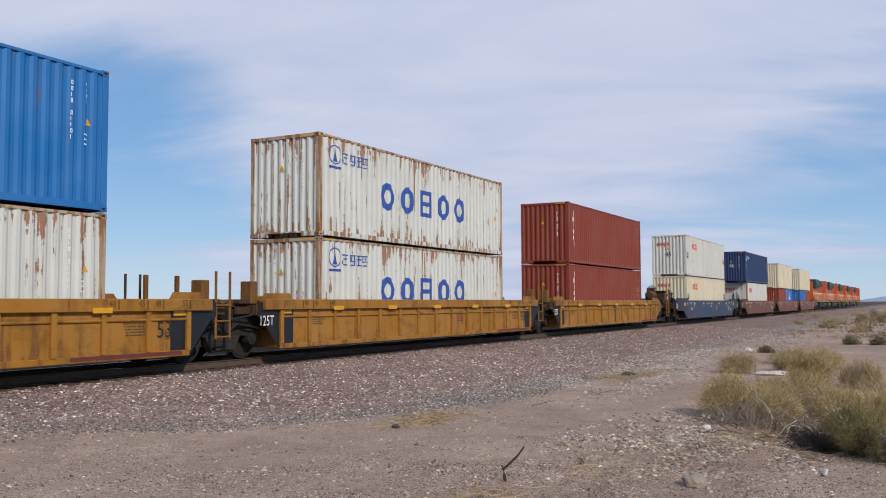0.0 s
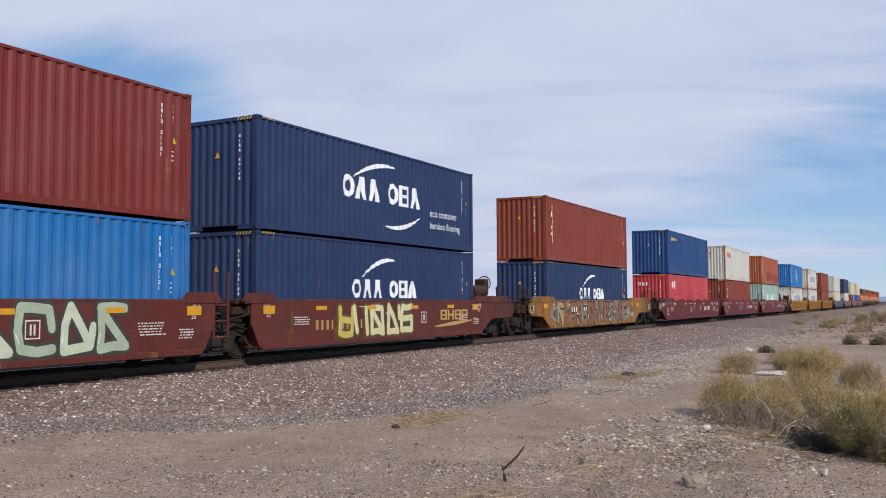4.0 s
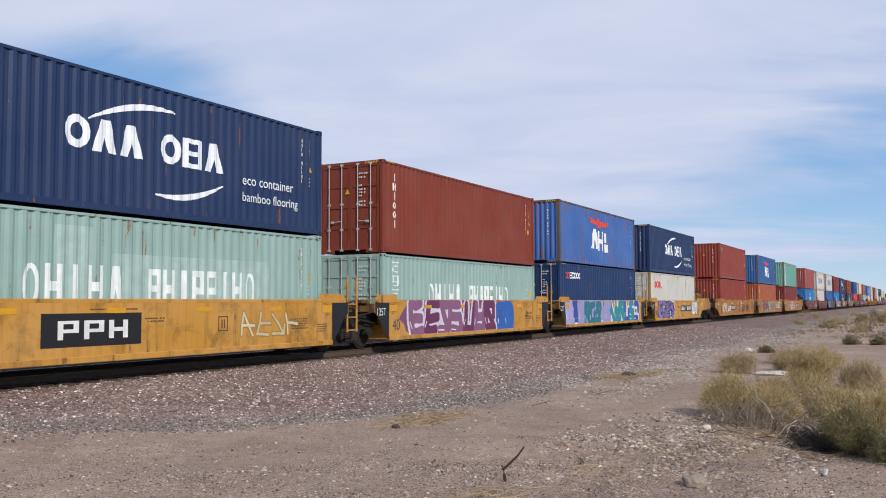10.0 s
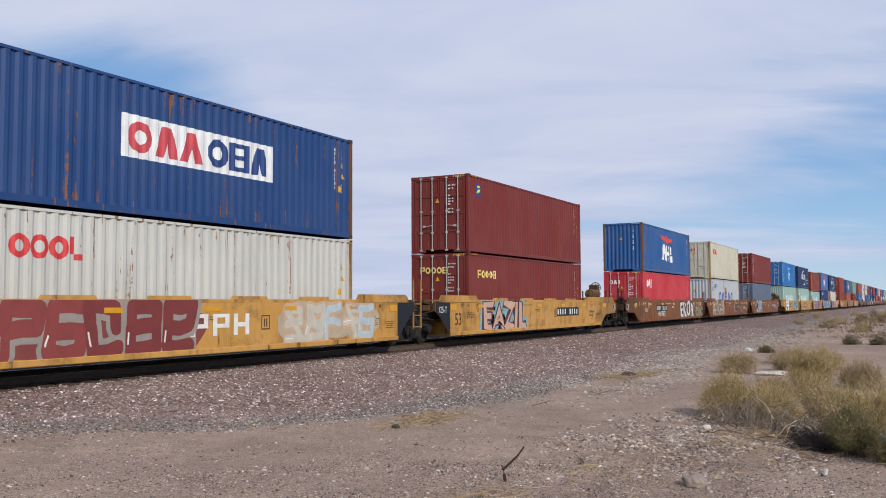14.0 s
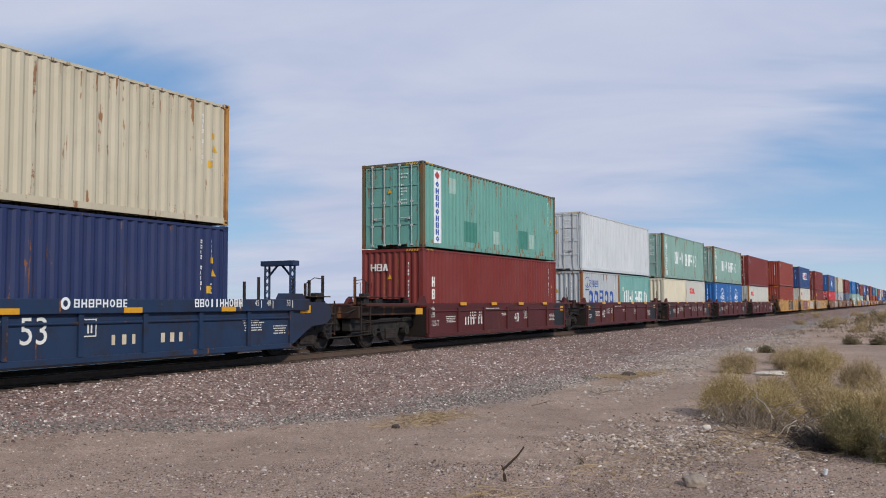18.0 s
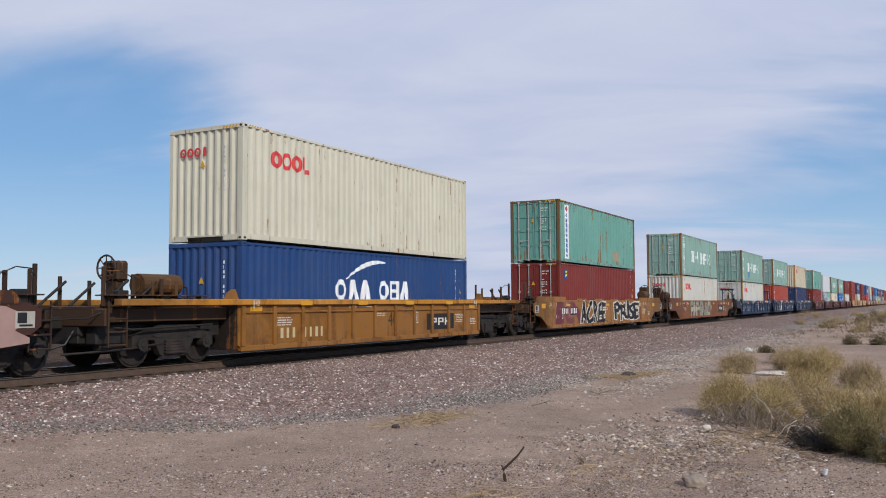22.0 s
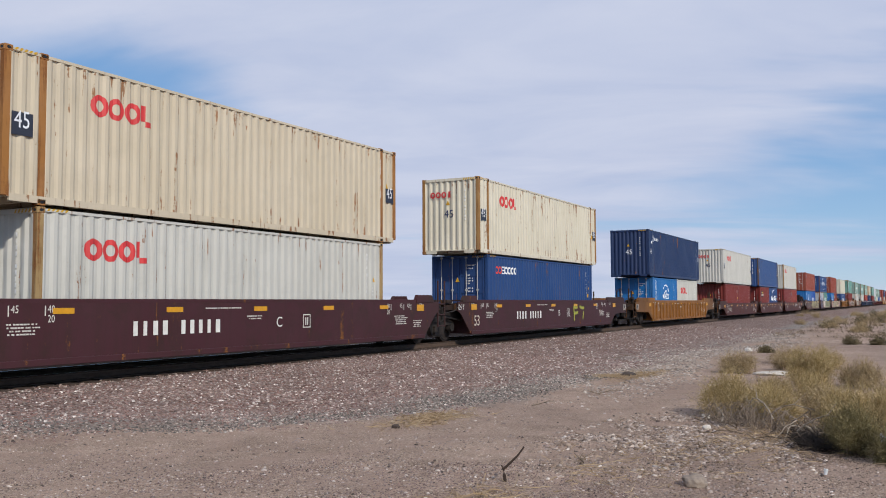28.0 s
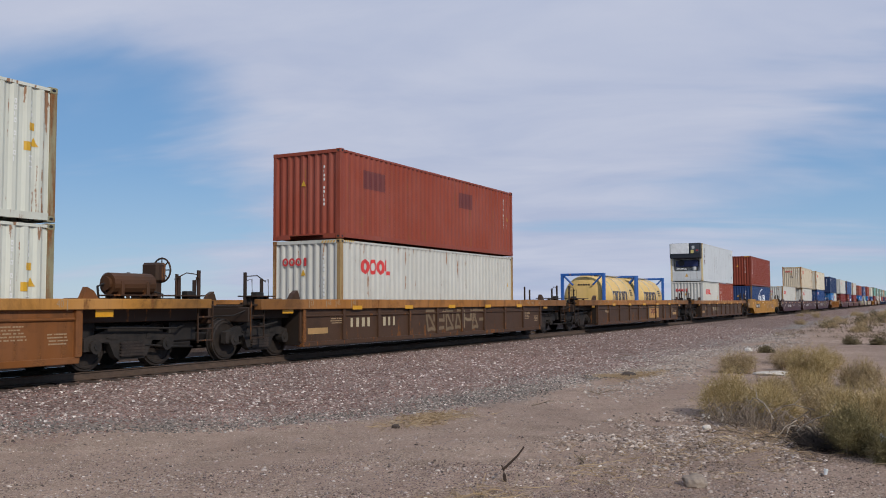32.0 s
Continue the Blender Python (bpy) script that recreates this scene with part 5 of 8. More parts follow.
def joint_gear(w, sx, e, style, col, a, pe):
    """The end of a unit over a shared truck."""
    body, col = col, tuple(0.16 * c + 0.84 * g for c, g in zip(col, (0.028, 0.020, 0.016, 0.7)))

    def bx(g, p, q, *rest):
        return g.cbox(min(sx * p, sx * q), max(sx * p, sx * q), *rest)

    g = bx(Shell(), a + 0.12, e - 0.03, -1.10, 1.10, 1.15, 1.22, 0.008)
    bx(g, pe - 0.05, pe + 0.05, -1.44, 1.44, 0.95, 1.20, 0.01)
    bx(g, e - 0.10, e - 0.03, -1.05, 1.05, 1.0, 1.15, 0.01)
    part("end_platform", g, w, WELL_PAINT, colour=col)
    # sill broadened to block the view of bright ground past the joint
    part("centre_sill", bx(Shell(), a, e - 0.04, -0.60, 0.60, 0.50, 1.12, 0.03), w, STEEL_DARK)
    # box and pipe added to fill the dark gap over the truck
    g = bx(Shell(), a + 0.05, e - 0.02, -1.16, -0.72, 0.66, 1.10, 0.03)
    g.path([(sx * (a + 0.2), -1.25, 0.60), (sx * (e - 0.1), -1.22, 0.74), (sx * (e + 0.2), -1.15, 0.55)], 0.024, 6)
    part("brake_gear", g, w, STEEL_DARK)
    g = Shell().prism([(sx * (pe - 0.5), 0.98), (sx * (e + 0.02), 0.98), (sx * e, 1.16), (sx * (pe - 0.5), 1.16)][::sx], -1.30, -1.22)
    bx(g, e - 0.42, e - 0.1, -1.30, -1.0, 1.22, 1.34, 0.02)
    part("bracket", g, w, WELL_PAINT, colour=col)
    g = Shell().path([(sx * (pe - 0.1), -1.46, 1.15), (sx * (pe + 0.12), -1.42, 0.95), (sx * (e + 0.1), -1.2, 0.86)], 0.02, 5)
    g.path([(sx * (a + 0.3), -0.95, 1.30), (sx * (e - 0.3), -0.95, 1.32), (sx * (e + 0.15), -0.8, 1.18)], 0.025, 6)
    part("air_pipe", g, w, STEEL_DARK)
    if style.get("tower"):
        portal(w, sx * (e - 0.95), body)
    if style.get("ladders"):
        g = bx(Shell(), e - 0.75, e - 0.50, -1.30, -0.95, 1.22, 1.78, 0.02)
        bx(g, e - 1.25, e - 0.75, -1.30, -1.05, 1.22, 1.42, 0.02)
        bx(g, e - 0.35, e - 0.25, 0.9, 1.0, 1.22, 1.95, 0.01)
        part("end_bracket", g, w, WELL_PAINT, colour=tuple(0.7 * p + 0.3 * q for p, q in zip(body, col)))
    if sx > 0:
        for y in (-1.46, 1.46):
            side_ladder(w, pe + 0.03, pe + 0.50, y, 0.42, 1.30 if style.get("tower") else style.get("post", 1.98), body if y < 0 else col, 3, 0.06)
        part("grab_iron", Shell().path([(pe + 0.50, -1.44, 1.9), (pe + 0.58, -1.40, 1.92), (pe + 0.60, -1.38, 1.25)], 0.013, 5), w, WELL_PAINT, colour=col)
    else:
        part("post", bx(Shell(), e - 0.55, e - 0.45, -1.20, -1.13, 1.22, 1.34, 0.008), w, WELL_PAINT, colour=col)


def well(xc, deep, front, rear, code, style, label):
    """One unit of a well wagon. front and rear: (kind, distance of its end from the middle), kind 'joint' or 'coupler'."""
    a = deep
    col = rgb(code)[:3] + (style.get("rust", 0.35),)
    w = thing("well_car", label, "well wagon", "well wagons of the train")
    ends = []
    for (kind, d), sx in ((front, 1), (rear, -1)):
        e = d - (0.22 if kind == "joint" else 0.62)
        pe = a + 0.04 if style.get("square") else max(a + 0.35, d - 0.72) if kind == "joint" else (a + style["short"] if style.get("short") else e - 0.30)
        ends.append((kind, d, sx, e, pe))
    low, top = 0.15, style.get("top", 1.27)

    def end_line(kind, sx, pe):
        if style.get("square"):
            return [(sx * (a - 0.12), low), (sx * pe, low + 0.10), (sx * pe, top)]
        if kind == "joint":
            under, slope = min(0.95, 0.40 + 0.9 * (pe - a)), pe - a
            return [(sx * a, low), (sx * (a + 0.10), low + 0.12), (sx * (a + slope * 0.75), under - 0.12), (sx * pe, under), (sx * pe, top)]
        h = 0.66
        run = min(0.75, 0.6 * (pe - a))
        return [(sx * (a - 0.10), low), (sx * (a + 0.06), low + 0.06), (sx * (a + run - 0.08), h - 0.12), (sx * (a + run + 0.10), h - 0.03), (sx * (pe - 0.22), h + 0.02), (sx * pe, h + 0.17),
                (sx * pe, top - 0.12), (sx * (pe - 0.30), top)]

    outline = end_line(ends[0][0], 1, ends[0][4]) + end_line(ends[1][0], -1, ends[1][4])[::-1]
    for y0, y1 in ((-1.50, -1.46), (1.46, 1.50)):
        part("side_panel", Shell().prism(outline, y0, y1), w, WELL_PAINT, colour=col)
    chord = rgb(style.get("chord", code))[:3] + (style.get("rust", 0.35),)
    tall = style.get("tall", 0.0)
    for s in (-1, 1):
        reach = [e - 0.25 if style.get("square") else min(a + 0.6, pe) if tall else min(a + 0.1, pe) for _, _, _, e, pe in ends]
        y0, y1 = sorted((s * 1.36, s * (1.60 if tall else 1.502)))
        part("top_chord", Shell().cbox(-reach[1], reach[0], y0, y1, top - 0.02 - tall, top + 0.07, 0.012), w, WELL_PAINT, colour=chord)
        y0, y1 = sorted((s * 1.34, s * 1.54))
        part("bottom_sill", Shell().cbox(-a + 0.05, a - 0.05, y0, y1, low - 0.05, low + 0.08, 0.012), w, WELL_PAINT, colour=col)
    if style.get("ribs"):
        n = round(2 * a / style["ribs"])
        rib = Shell().prism([(-0.06, low + 0.08), (0.06, low + 0.08), (0.06, top - 0.1), (-0.06, top - 0.1)], -0.06, 0.0).mesh("rib", WELL_PAINT)
        for i in range(n + 1):
            part("rib", rib, w, colour=col, at=pose(-a + 0.1 + (2 * a - 0.2) * i / n, -1.5, 0))
        # a round stiffener under the chord
        part("stiffener", Shell().tube((-a + 0.1, -1.515, top - tall - 0.20), (a - 0.1, -1.515, top - tall - 0.20), 0.03, 8), w, WELL_PAINT, colour=col)
    part("well_floor", Shell().box(-a + 0.04, a - 0.04, -1.36, 1.36, low - 0.02, low + 0.015), w, WELL_PAINT, colour=col)
    for x in (-a, a):
        dim = (0.022, 0.018, 0.016, 0.4) if style.get("square") else col
        part("bulkhead", Shell().box(x - 0.03, x + 0.03, -1.455, 1.455, low, top - 0.05), w, WELL_PAINT, colour=dim)
    # raised guide plates by the ends of the well
    for kind, d, sx, e, pe in ends:
        g = Shell()
        back = 2.2 if style.get("tabs") else 0.55
        if style.get("square"):
            # only a small corner guide on the chord
            for y0, y1 in ((-1.50, -1.36), (1.36, 1.50)):
                corner = Shell().prism([(sx * (a + 0.02), top + 0.06), (sx * (a + 0.42), top + 0.06), (sx * (a + 0.30), top + 0.22), (sx * (a + 0.14), top + 0.30)][::sx], y0, y1)
                part("guide_plate", corner, w, WELL_PAINT, colour=col)
            continue
        out = max(a + 0.58, pe - 0.45) if kind == "coupler" and not tall else a + 0.58
        for y0, y1 in ((-1.52, -1.40), (1.40, 1.52)):
            g.prism([(sx * (a - back), top + 0.07), (sx * (a - back + 0.1), top + 0.22), (sx * (out - 0.16), top + 0.22), (sx * out, top + 0.05), (sx * out, top - 0.02), (sx * (a - back), top - 0.02)][::sx], y0, y1)
        g.box(min(sx * (a + 0.05), sx * out), max(sx * (a + 0.05), sx * out), -1.40, 1.40, top + 0.02, top + 0.07)
        part("guide_plate", g, w, WELL_PAINT, colour=col)
    if style.get("tabs"):
        tabm = Shell().prism([(-0.65, 0.0), (0.65, 0.0), (0.60, 0.075), (-0.60, 0.075)], -0.06, 0.0).mesh("guide_tab", WELL_PAINT)
        for x in (-3.9, -1.3, 1.3, 3.9):
            part("guide_tab", tabm, w, colour=col, at=pose(x, -1.44, top + 0.065))
    for kind, d, sx, e, pe in ends:
        if kind == "coupler":
            single = front[0] == rear[0] == "coupler"
            end_gear(w, sx, e, dict(style, brake=style["brake"] and (not single or sx == style.get("brake_side", 1))), col, a, pe)
            truck(w, sx * min(d - 1.25, a + (1.65 if a < 7 else 1.15)))
        else:
            joint_gear(w, sx, e, style, col, a, pe)
            if sx < 0:
                truck(w, -d)
    # reflectors along the side
    strip = Shell().box(-0.24, 0.24, -0.006, 0.0, -0.055, 0.055).mesh("reflector", BRASSY)
    zr = style.get("reflect", top - 0.16)
    n = 5 if a > 7 else 4
    for i in range(n):
        part("reflector", strip, w, at=pose(-a + 2.5 + (2 * a - 5.0) * i / (n - 1), -1.502 - (0.10 if tall else 0.062 if zr > top - 0.02 else 0), zr))
    for kind, d, sx, e, pe in ends:
        at = (a - 0.6 if style.get("short") else a + 0.55) if kind == "coupler" else a - 0.30
        part("reflector", Shell().box(-0.22, 0.22, -0.006, 0.0, -0.10, 0.10), w, BRASSY, at=pose(sx * at, -1.507, top - 0.19))
        if kind == "coupler" and not tall and not style.get("short"):
            plate = part("data_plate", Shell().box(-0.20, 0.20, -0.006, 0.0, -0.15, 0.15), w, ink("b8b2a6"), at=pose(sx * (pe - 0.34), -1.502, min(0.96, top - 0.25)))
            part("data_panel", Shell().box(-0.16, 0.03, -0.012, -0.007, -0.06, 0.13), plate, BLACK)
            part("data_panel", Shell().box(-0.12, 0.15, -0.012, -0.007, -0.12, -0.085), plate, BLACK)
    # where longer and shorter boxes end, and other stencilled data
    pale = style.get("stencil", "d6d2c8")
    loading_marks(w, a, pale, bool(tall), top)
    if style.get("black_end"):
        for kind, d, sx, e, pe in ends:
            if kind == "joint":
                line = end_line(kind, sx, pe)
                part("end_panel", Shell().prism((line + [(sx * (a + 0.95 - style["black_end"]), top - 0.02), (sx * (a + 0.95 - style["black_end"]), low + 0.02)])[::sx], -1.5055, -1.501), w, BLACK)
    part("stencil_frame", lay_on([rect(1.70, 0.60, 0.32, 0.025), rect(1.70, 0.925, 0.32, 0.025), rect(1.70, 0.625, 0.025, 0.30), rect(1.995, 0.625, 0.025, 0.30), rect(1.80, 0.67, 0.04, 0.20), rect(1.88, 0.67, 0.04, 0.20)], FLAT, 1.506), w, ink(pale))
    TRAIN.append((w, xc, 0.0))
    return w


def size_text(w, text, u, z=0.38, size=0.55, code="e6e0d2"):
    words(text, size, code, w, u, -1.505, z, "size_mark", 0.9)


def dark_plate(w, u0, u1, z0=0.42, z1=1.18):
    part("data_plate", Shell().prism([(u0, z1), (u0 + 0.12, z0), (u1, z0), (u1, z1)], -1.506, -1.501), w, BLACK)


# ---- the train: units from the front to the rear ----
RED, MAROON, RUST, BRICK, ORANGE = "85372a", "742d27", "8a3f2c", "7d3625", "9b5031"
NAVY, INDIGO, SEA, BLUE, ROYAL = "243558", "234273", "1d67a4", "235f9e", "2c568c"
MINT, JADE, PALE, CREAM, IVORY, GREY = "8ea8a0", "65988c", "7f9f94", "c6ba9e", "bebcb3", "acb0b2"
T40, T45, T20 = 12.192, 13.716, 6.058
HC, STD = 2.896, 2.591
FLOOR = 0.175

LOOK = {
    "sail": "white container with large blue marks, streaked with rust",
    "globe": "bright blue container with a white globe emblem", "swoosh": "dark blue container with white swoosh emblem",
    "swoosh_eco": "dark blue container with white swoosh and eco text", "swoosh_big": "dark blue container with large white marks",
    "panel": "blue container with a white name board", "eagle": "faded blue container with red wing emblem",
    "flower": "off-white container with small red marks", "wide": "pale green container with tall white marks",
    "stack": "brick-red container with white marks down its wall", "slab": "green container with a white vertical board",
    "badge": "red container with a small blue badge", "short": "dark red container with three white marks",
    "gold": "dark blue container with gold marks", "twotone": "navy container with red and white marks",
    "block": "bright red container with white marks", "sun": "maroon container with yellow marks", "tall": "red-brown container with large white slanted marks",
    "lantern": "red short container with a dark name board", "bluebox": "blue short container with white marks",
    "comet": "navy container with a white emblem", "strip": "navy container with a tan strip", "": "plain weathered shipping container",
}


def load(x_lead, deck, *boxes):
    """Stacks boxes on a floor: one tuple a layer of (length, height, colour, brand, rust, doors, post colour), two tuples for a pair of short ones."""
    z = deck
    mid = None
    for layer in boxes:
        pair = layer if isinstance(layer[0], tuple) else (layer,)
        total = sum(b[0] for b in pair) + 0.07 * (len(pair) - 1)
        if mid is None:
            mid = x_lead
        lead = mid + total / 2
        for b in reversed(pair):
            L, H, code, brand = b[:4]
            rust, doors, posts = (list(b[4:]) + [0.15, False, None][len(b) - 4:])
            what = LOOK[brand] if brand else {T45: "long ", T20: "short ", T40: ""}[L] + colour_word(code) + " corrugated steel container"
            container(lead, z, L, H, code, brand, what + (", on top" if layer is boxes[-1] and len(boxes) > 1 else ", in a well"), rust, doors, posts)
            lead -= b[0] + 0.07
        z += max(b[1] for b in pair) + 0.025
    return mid


def colour_word(code):
    r, g, b = (int(code[i:i + 2], 16) for i in (0, 2, 4))
    if min(r, g, b) > 170:
        return "off-white"
    if r > g + 30 and r > b + 30:
        return "brick-red"
    if g > r and g >= b:
        return "green"
    if b > r + 25:
        return "blue"
    return "grey"


WH, WHR = (T40, HC, IVORY, "flower", 0.3, False, "9c8258"), (T40, HC, IVORY, "flower", 0.35, True, "9c8258")
SAIL = (T40, HC, "c2c1b9", "sail", 0.8, False, "a8937a")
WIDB = (T40, HC, PALE, "wide", 0.45, False, "7a6248")
WIDED = (T40, HC, PALE, "wide", 0.5, True, "7a6248")
SWO, ECO = (T40, HC, NAVY, "swoosh", 0.1), (T40, HC, NAVY, "swoosh_eco", 0.1)
GLB, GLBD = (T40, HC, SEA, "globe", 0.1), (T40, HC, SEA, "globe", 0.1, True)
STK, STKD = (T40, HC, BRICK, "stack", 0.12), (T40, HC, BRICK, "stack", 0.12, True)
BDG, BDGD = (T40, HC, MAROON, "badge", 0.12), (T40, HC, MAROON, "badge", 0.12, True)
EAG = (T40, HC, ROYAL, "eagle", 0.4, False, "5a5044")
SLAB = (T40, HC, JADE, "slab", 0.6, True, "5f5a44")

# unit: leading edge of the upper box at the start, then boxes from the bottom up
UNITS = {
    1: (142.14, ((T20, STD, BLUE, ""), (T20, STD, RED, "")), (T40, HC, CREAM, "", 0.3)),
    2: (121.66, ((T20, STD, RED, ""), (T20, STD, BLUE, "globe")), (T40, HC, CREAM, "", 0.3)),
    3: (101.31, WHR, (T45, HC, NAVY, "comet", 0.1)),
    4: (77.31, (T45, HC, CREAM, "flower", 0.3), (T45, HC, IVORY, "flower", 0.15)),
    5: (51.98, STK, STK),
    6: (32.21, SAIL, SAIL),
    7: (12.75, SAIL, GLB),
    8: (-10.47, (T40, HC, MINT, "wide", 0.3, False, "8a6a50"), (T40, HC, ORANGE, "stack", 0.2, False, "8a5a40")),
    9: (-29.85, STK, (T40, HC, IVORY, "flower", 0.5, False, "a0704a")),
    10: (-49.06, (T40, HC, "b03a40", "block", 0.1), (T40, HC, INDIGO, "gold", 0.2)),
    11: (-70.67, SWO, STK),
    12: (-90.23, SWO, ECO),
    13: (-104.72, GLB, (T40, HC, MAROON, "stack", 0.2, True)),
    14: (-120.40, (T40, HC, ROYAL, "", 0.4, True), (T40, HC, IVORY, "sail", 0.6, True, "8a5a38")),
    15: (-135.91, WHR, SAIL),
    16: (-151.41, GLB, (T40, HC, "8f4843", "tall", 0.1)),
    17: (-173.45, BDG, (T40, HC, JADE, "slab", 0.5, False, "5f5a44")),
    18: (-192.82, (T40, HC, ORANGE, "stack", 0.15), EAG),
    19: (-212.09, (T40, HC, RED, "", 0.1), (T40, HC, RED, "badge", 0.1)),
    20: (-233.68, WHR, ECO),
    21: (-249.08, (T40, HC, "1f375f", "twotone", 0.2, True), (T40, HC, "3d62a0", "eagle", 0.55, False, "5a5044")),
    22: (-264.35, (T40, STD, MINT, "wide", 0.2, True), STKD),
    23: (-279.72, (T40, HC, MINT, "wide", 0.25), (T40, HC, NAVY, "swoosh_eco", 0.1, True)),
    24: (-295.16, (T40, HC, MINT, "wide", 0.25), GLBD),
    25: (-316.58, (T40, HC, "5b6779", "", 0.15, True), (T40, HC, MAROON, "stack", 0.15, True)),
    26: (-336.21, (T40, HC, GREY, "sail", 0.3, False, "9a8060"), (T40, HC, "beb9a5", "flower", 0.3, True, "a08a60")),
    27: (-355.55, (T40, HC, "b8323a", "block", 0.1, True), EAG),
    28: (-378.75, (T40, HC, MAROON, "sun", 0.1, True), BDGD),
    29: (-398.53, WHR, (T40, HC, INDIGO, "panel", 0.35, False, "5a4434")),
    30: (-417.97, (T40, HC, RED, "", 0.12), (T40, HC, RED, "badge", 0.12)),
    31: (-439.26, (T40, STD, IVORY, "flower", 0.3, True, "b98a4a"), BDGD),
    32: (-455.35, ((T20, STD, BLUE, "globe"), (T20, STD, BLUE, "globe")), (T40, HC, PALE, "wide", 0.7, True, "7a6248")),
    33: (-471.25, ((T20, STD, "d0c7ae", ""), (T20, STD, IVORY, "flower")), WIDED),
    34: (-486.94, ((T20, STD, GREY, "sail", 0.5, False, "8a5a38"), (T20, STD, "6f9f98", "wide", 0.3)), (T40, HC, "c2c6c8", "", 0.0, True)),
    35: (-502.69, (T40, HC, MAROON, "short", 0.1), SLAB),
    36: (-524.36, (T40, HC, "2a3458", "strip", 0.15), (T40, HC, "bab098", "flower", 0.35, False, "b08244")),
    37: (-543.96, (T40, HC, "9a4030", "stack", 0.12), WIDED),
    38: (-563.50, WHR, WIDED),
    39: (-587.09, WH, WIDED),
    40: (-610.76, BDGD, SLAB),
    41: (-632.43, (T40, STD, INDIGO, "swoosh_big", 0.15), (T40, HC, "c6c1ad", "flower", 0.25)),
    42: (-654.41, ((T20, STD, SEA, "globe"), (T20, STD, RED, "lantern")), (T40, HC, RUST, "badge", 0.1, True)),
    43: (-674.38, ((T20, STD, GREY, "sail", 0.6, False, "8a5a38"), (T20, STD, "53827a", "wide", 0.3)), (T40, STD, INDIGO, "swoosh_big", 0.25, False, "5a4434")),
    44: (-693.85, ((T20, STD, SEA, "globe"), (T20, STD, "1f4f9a", "bluebox")), (T40, STD, "8c4534", "badge", 0.12, True)),
    45: (-716.85, ((T20, STD, MAROON, ""), (T20, STD, RED, "badge")), WH),
    46: (-734.20, ((T20, STD, MAROON, "lantern"), (T20, STD, INDIGO, "swoosh")), (T45, HC, "344f7e", "", 0.25, False, "4a4a44")),
    47: (-752.43, ((T20, STD, MAROON, ""), (T20, STD, MAROON, "")), (T45, HC, IVORY, "flower", 0.1)),
    48: (-775.49, ((T20, STD, SEA, "globe", 0.1, True), (T20, STD, IVORY, "flower")), (T45, HC, NAVY, "comet", 0.1)),
    49: (-799.28, (T40, HC, INDIGO, "twotone", 0.15, True), (T45, HC, "cdc5b0", "flower", 0.4, False, "9a7444")),
    50: (-819.00, WH, (T45, HC, "c3b69e", "flower", 0.4, False, "9a6a38")),
    51: (-839.17, WH),
    52: (-861.34, (T40, STD, "263d66", "swoosh_big", 0.2, False, "6a5a44"), STK),
    53: (-883.26, ((T20, STD, IVORY, "flower"), (T20, STD, RUST, "stack")),),
    54: (-907.07,),
    55: (-931.12, WH, (T40, STD, RUST, "", 0.25)),
    56: (-952.83, (T40, STD, "c9cabd", "", 0.5, False, "8a8468"), (T40, STD, "c6c7ba", "", 0.5, False, "8a8468")),
}
MID = {}


def upper_length(u):
    layers = UNITS[u][1:]
    if u == 53 or not layers:
        return T40
    b = layers[-1]
    return T40 if isinstance(b[0], tuple) else b[0]


for u in UNITS:
    MID[u] = UNITS[u][0] - upper_length(u) / 2
    if UNITS[u][1:]:
        load(MID[u], FLOOR + (0.09 if u == 19 else 0.0), *UNITS[u][1:])

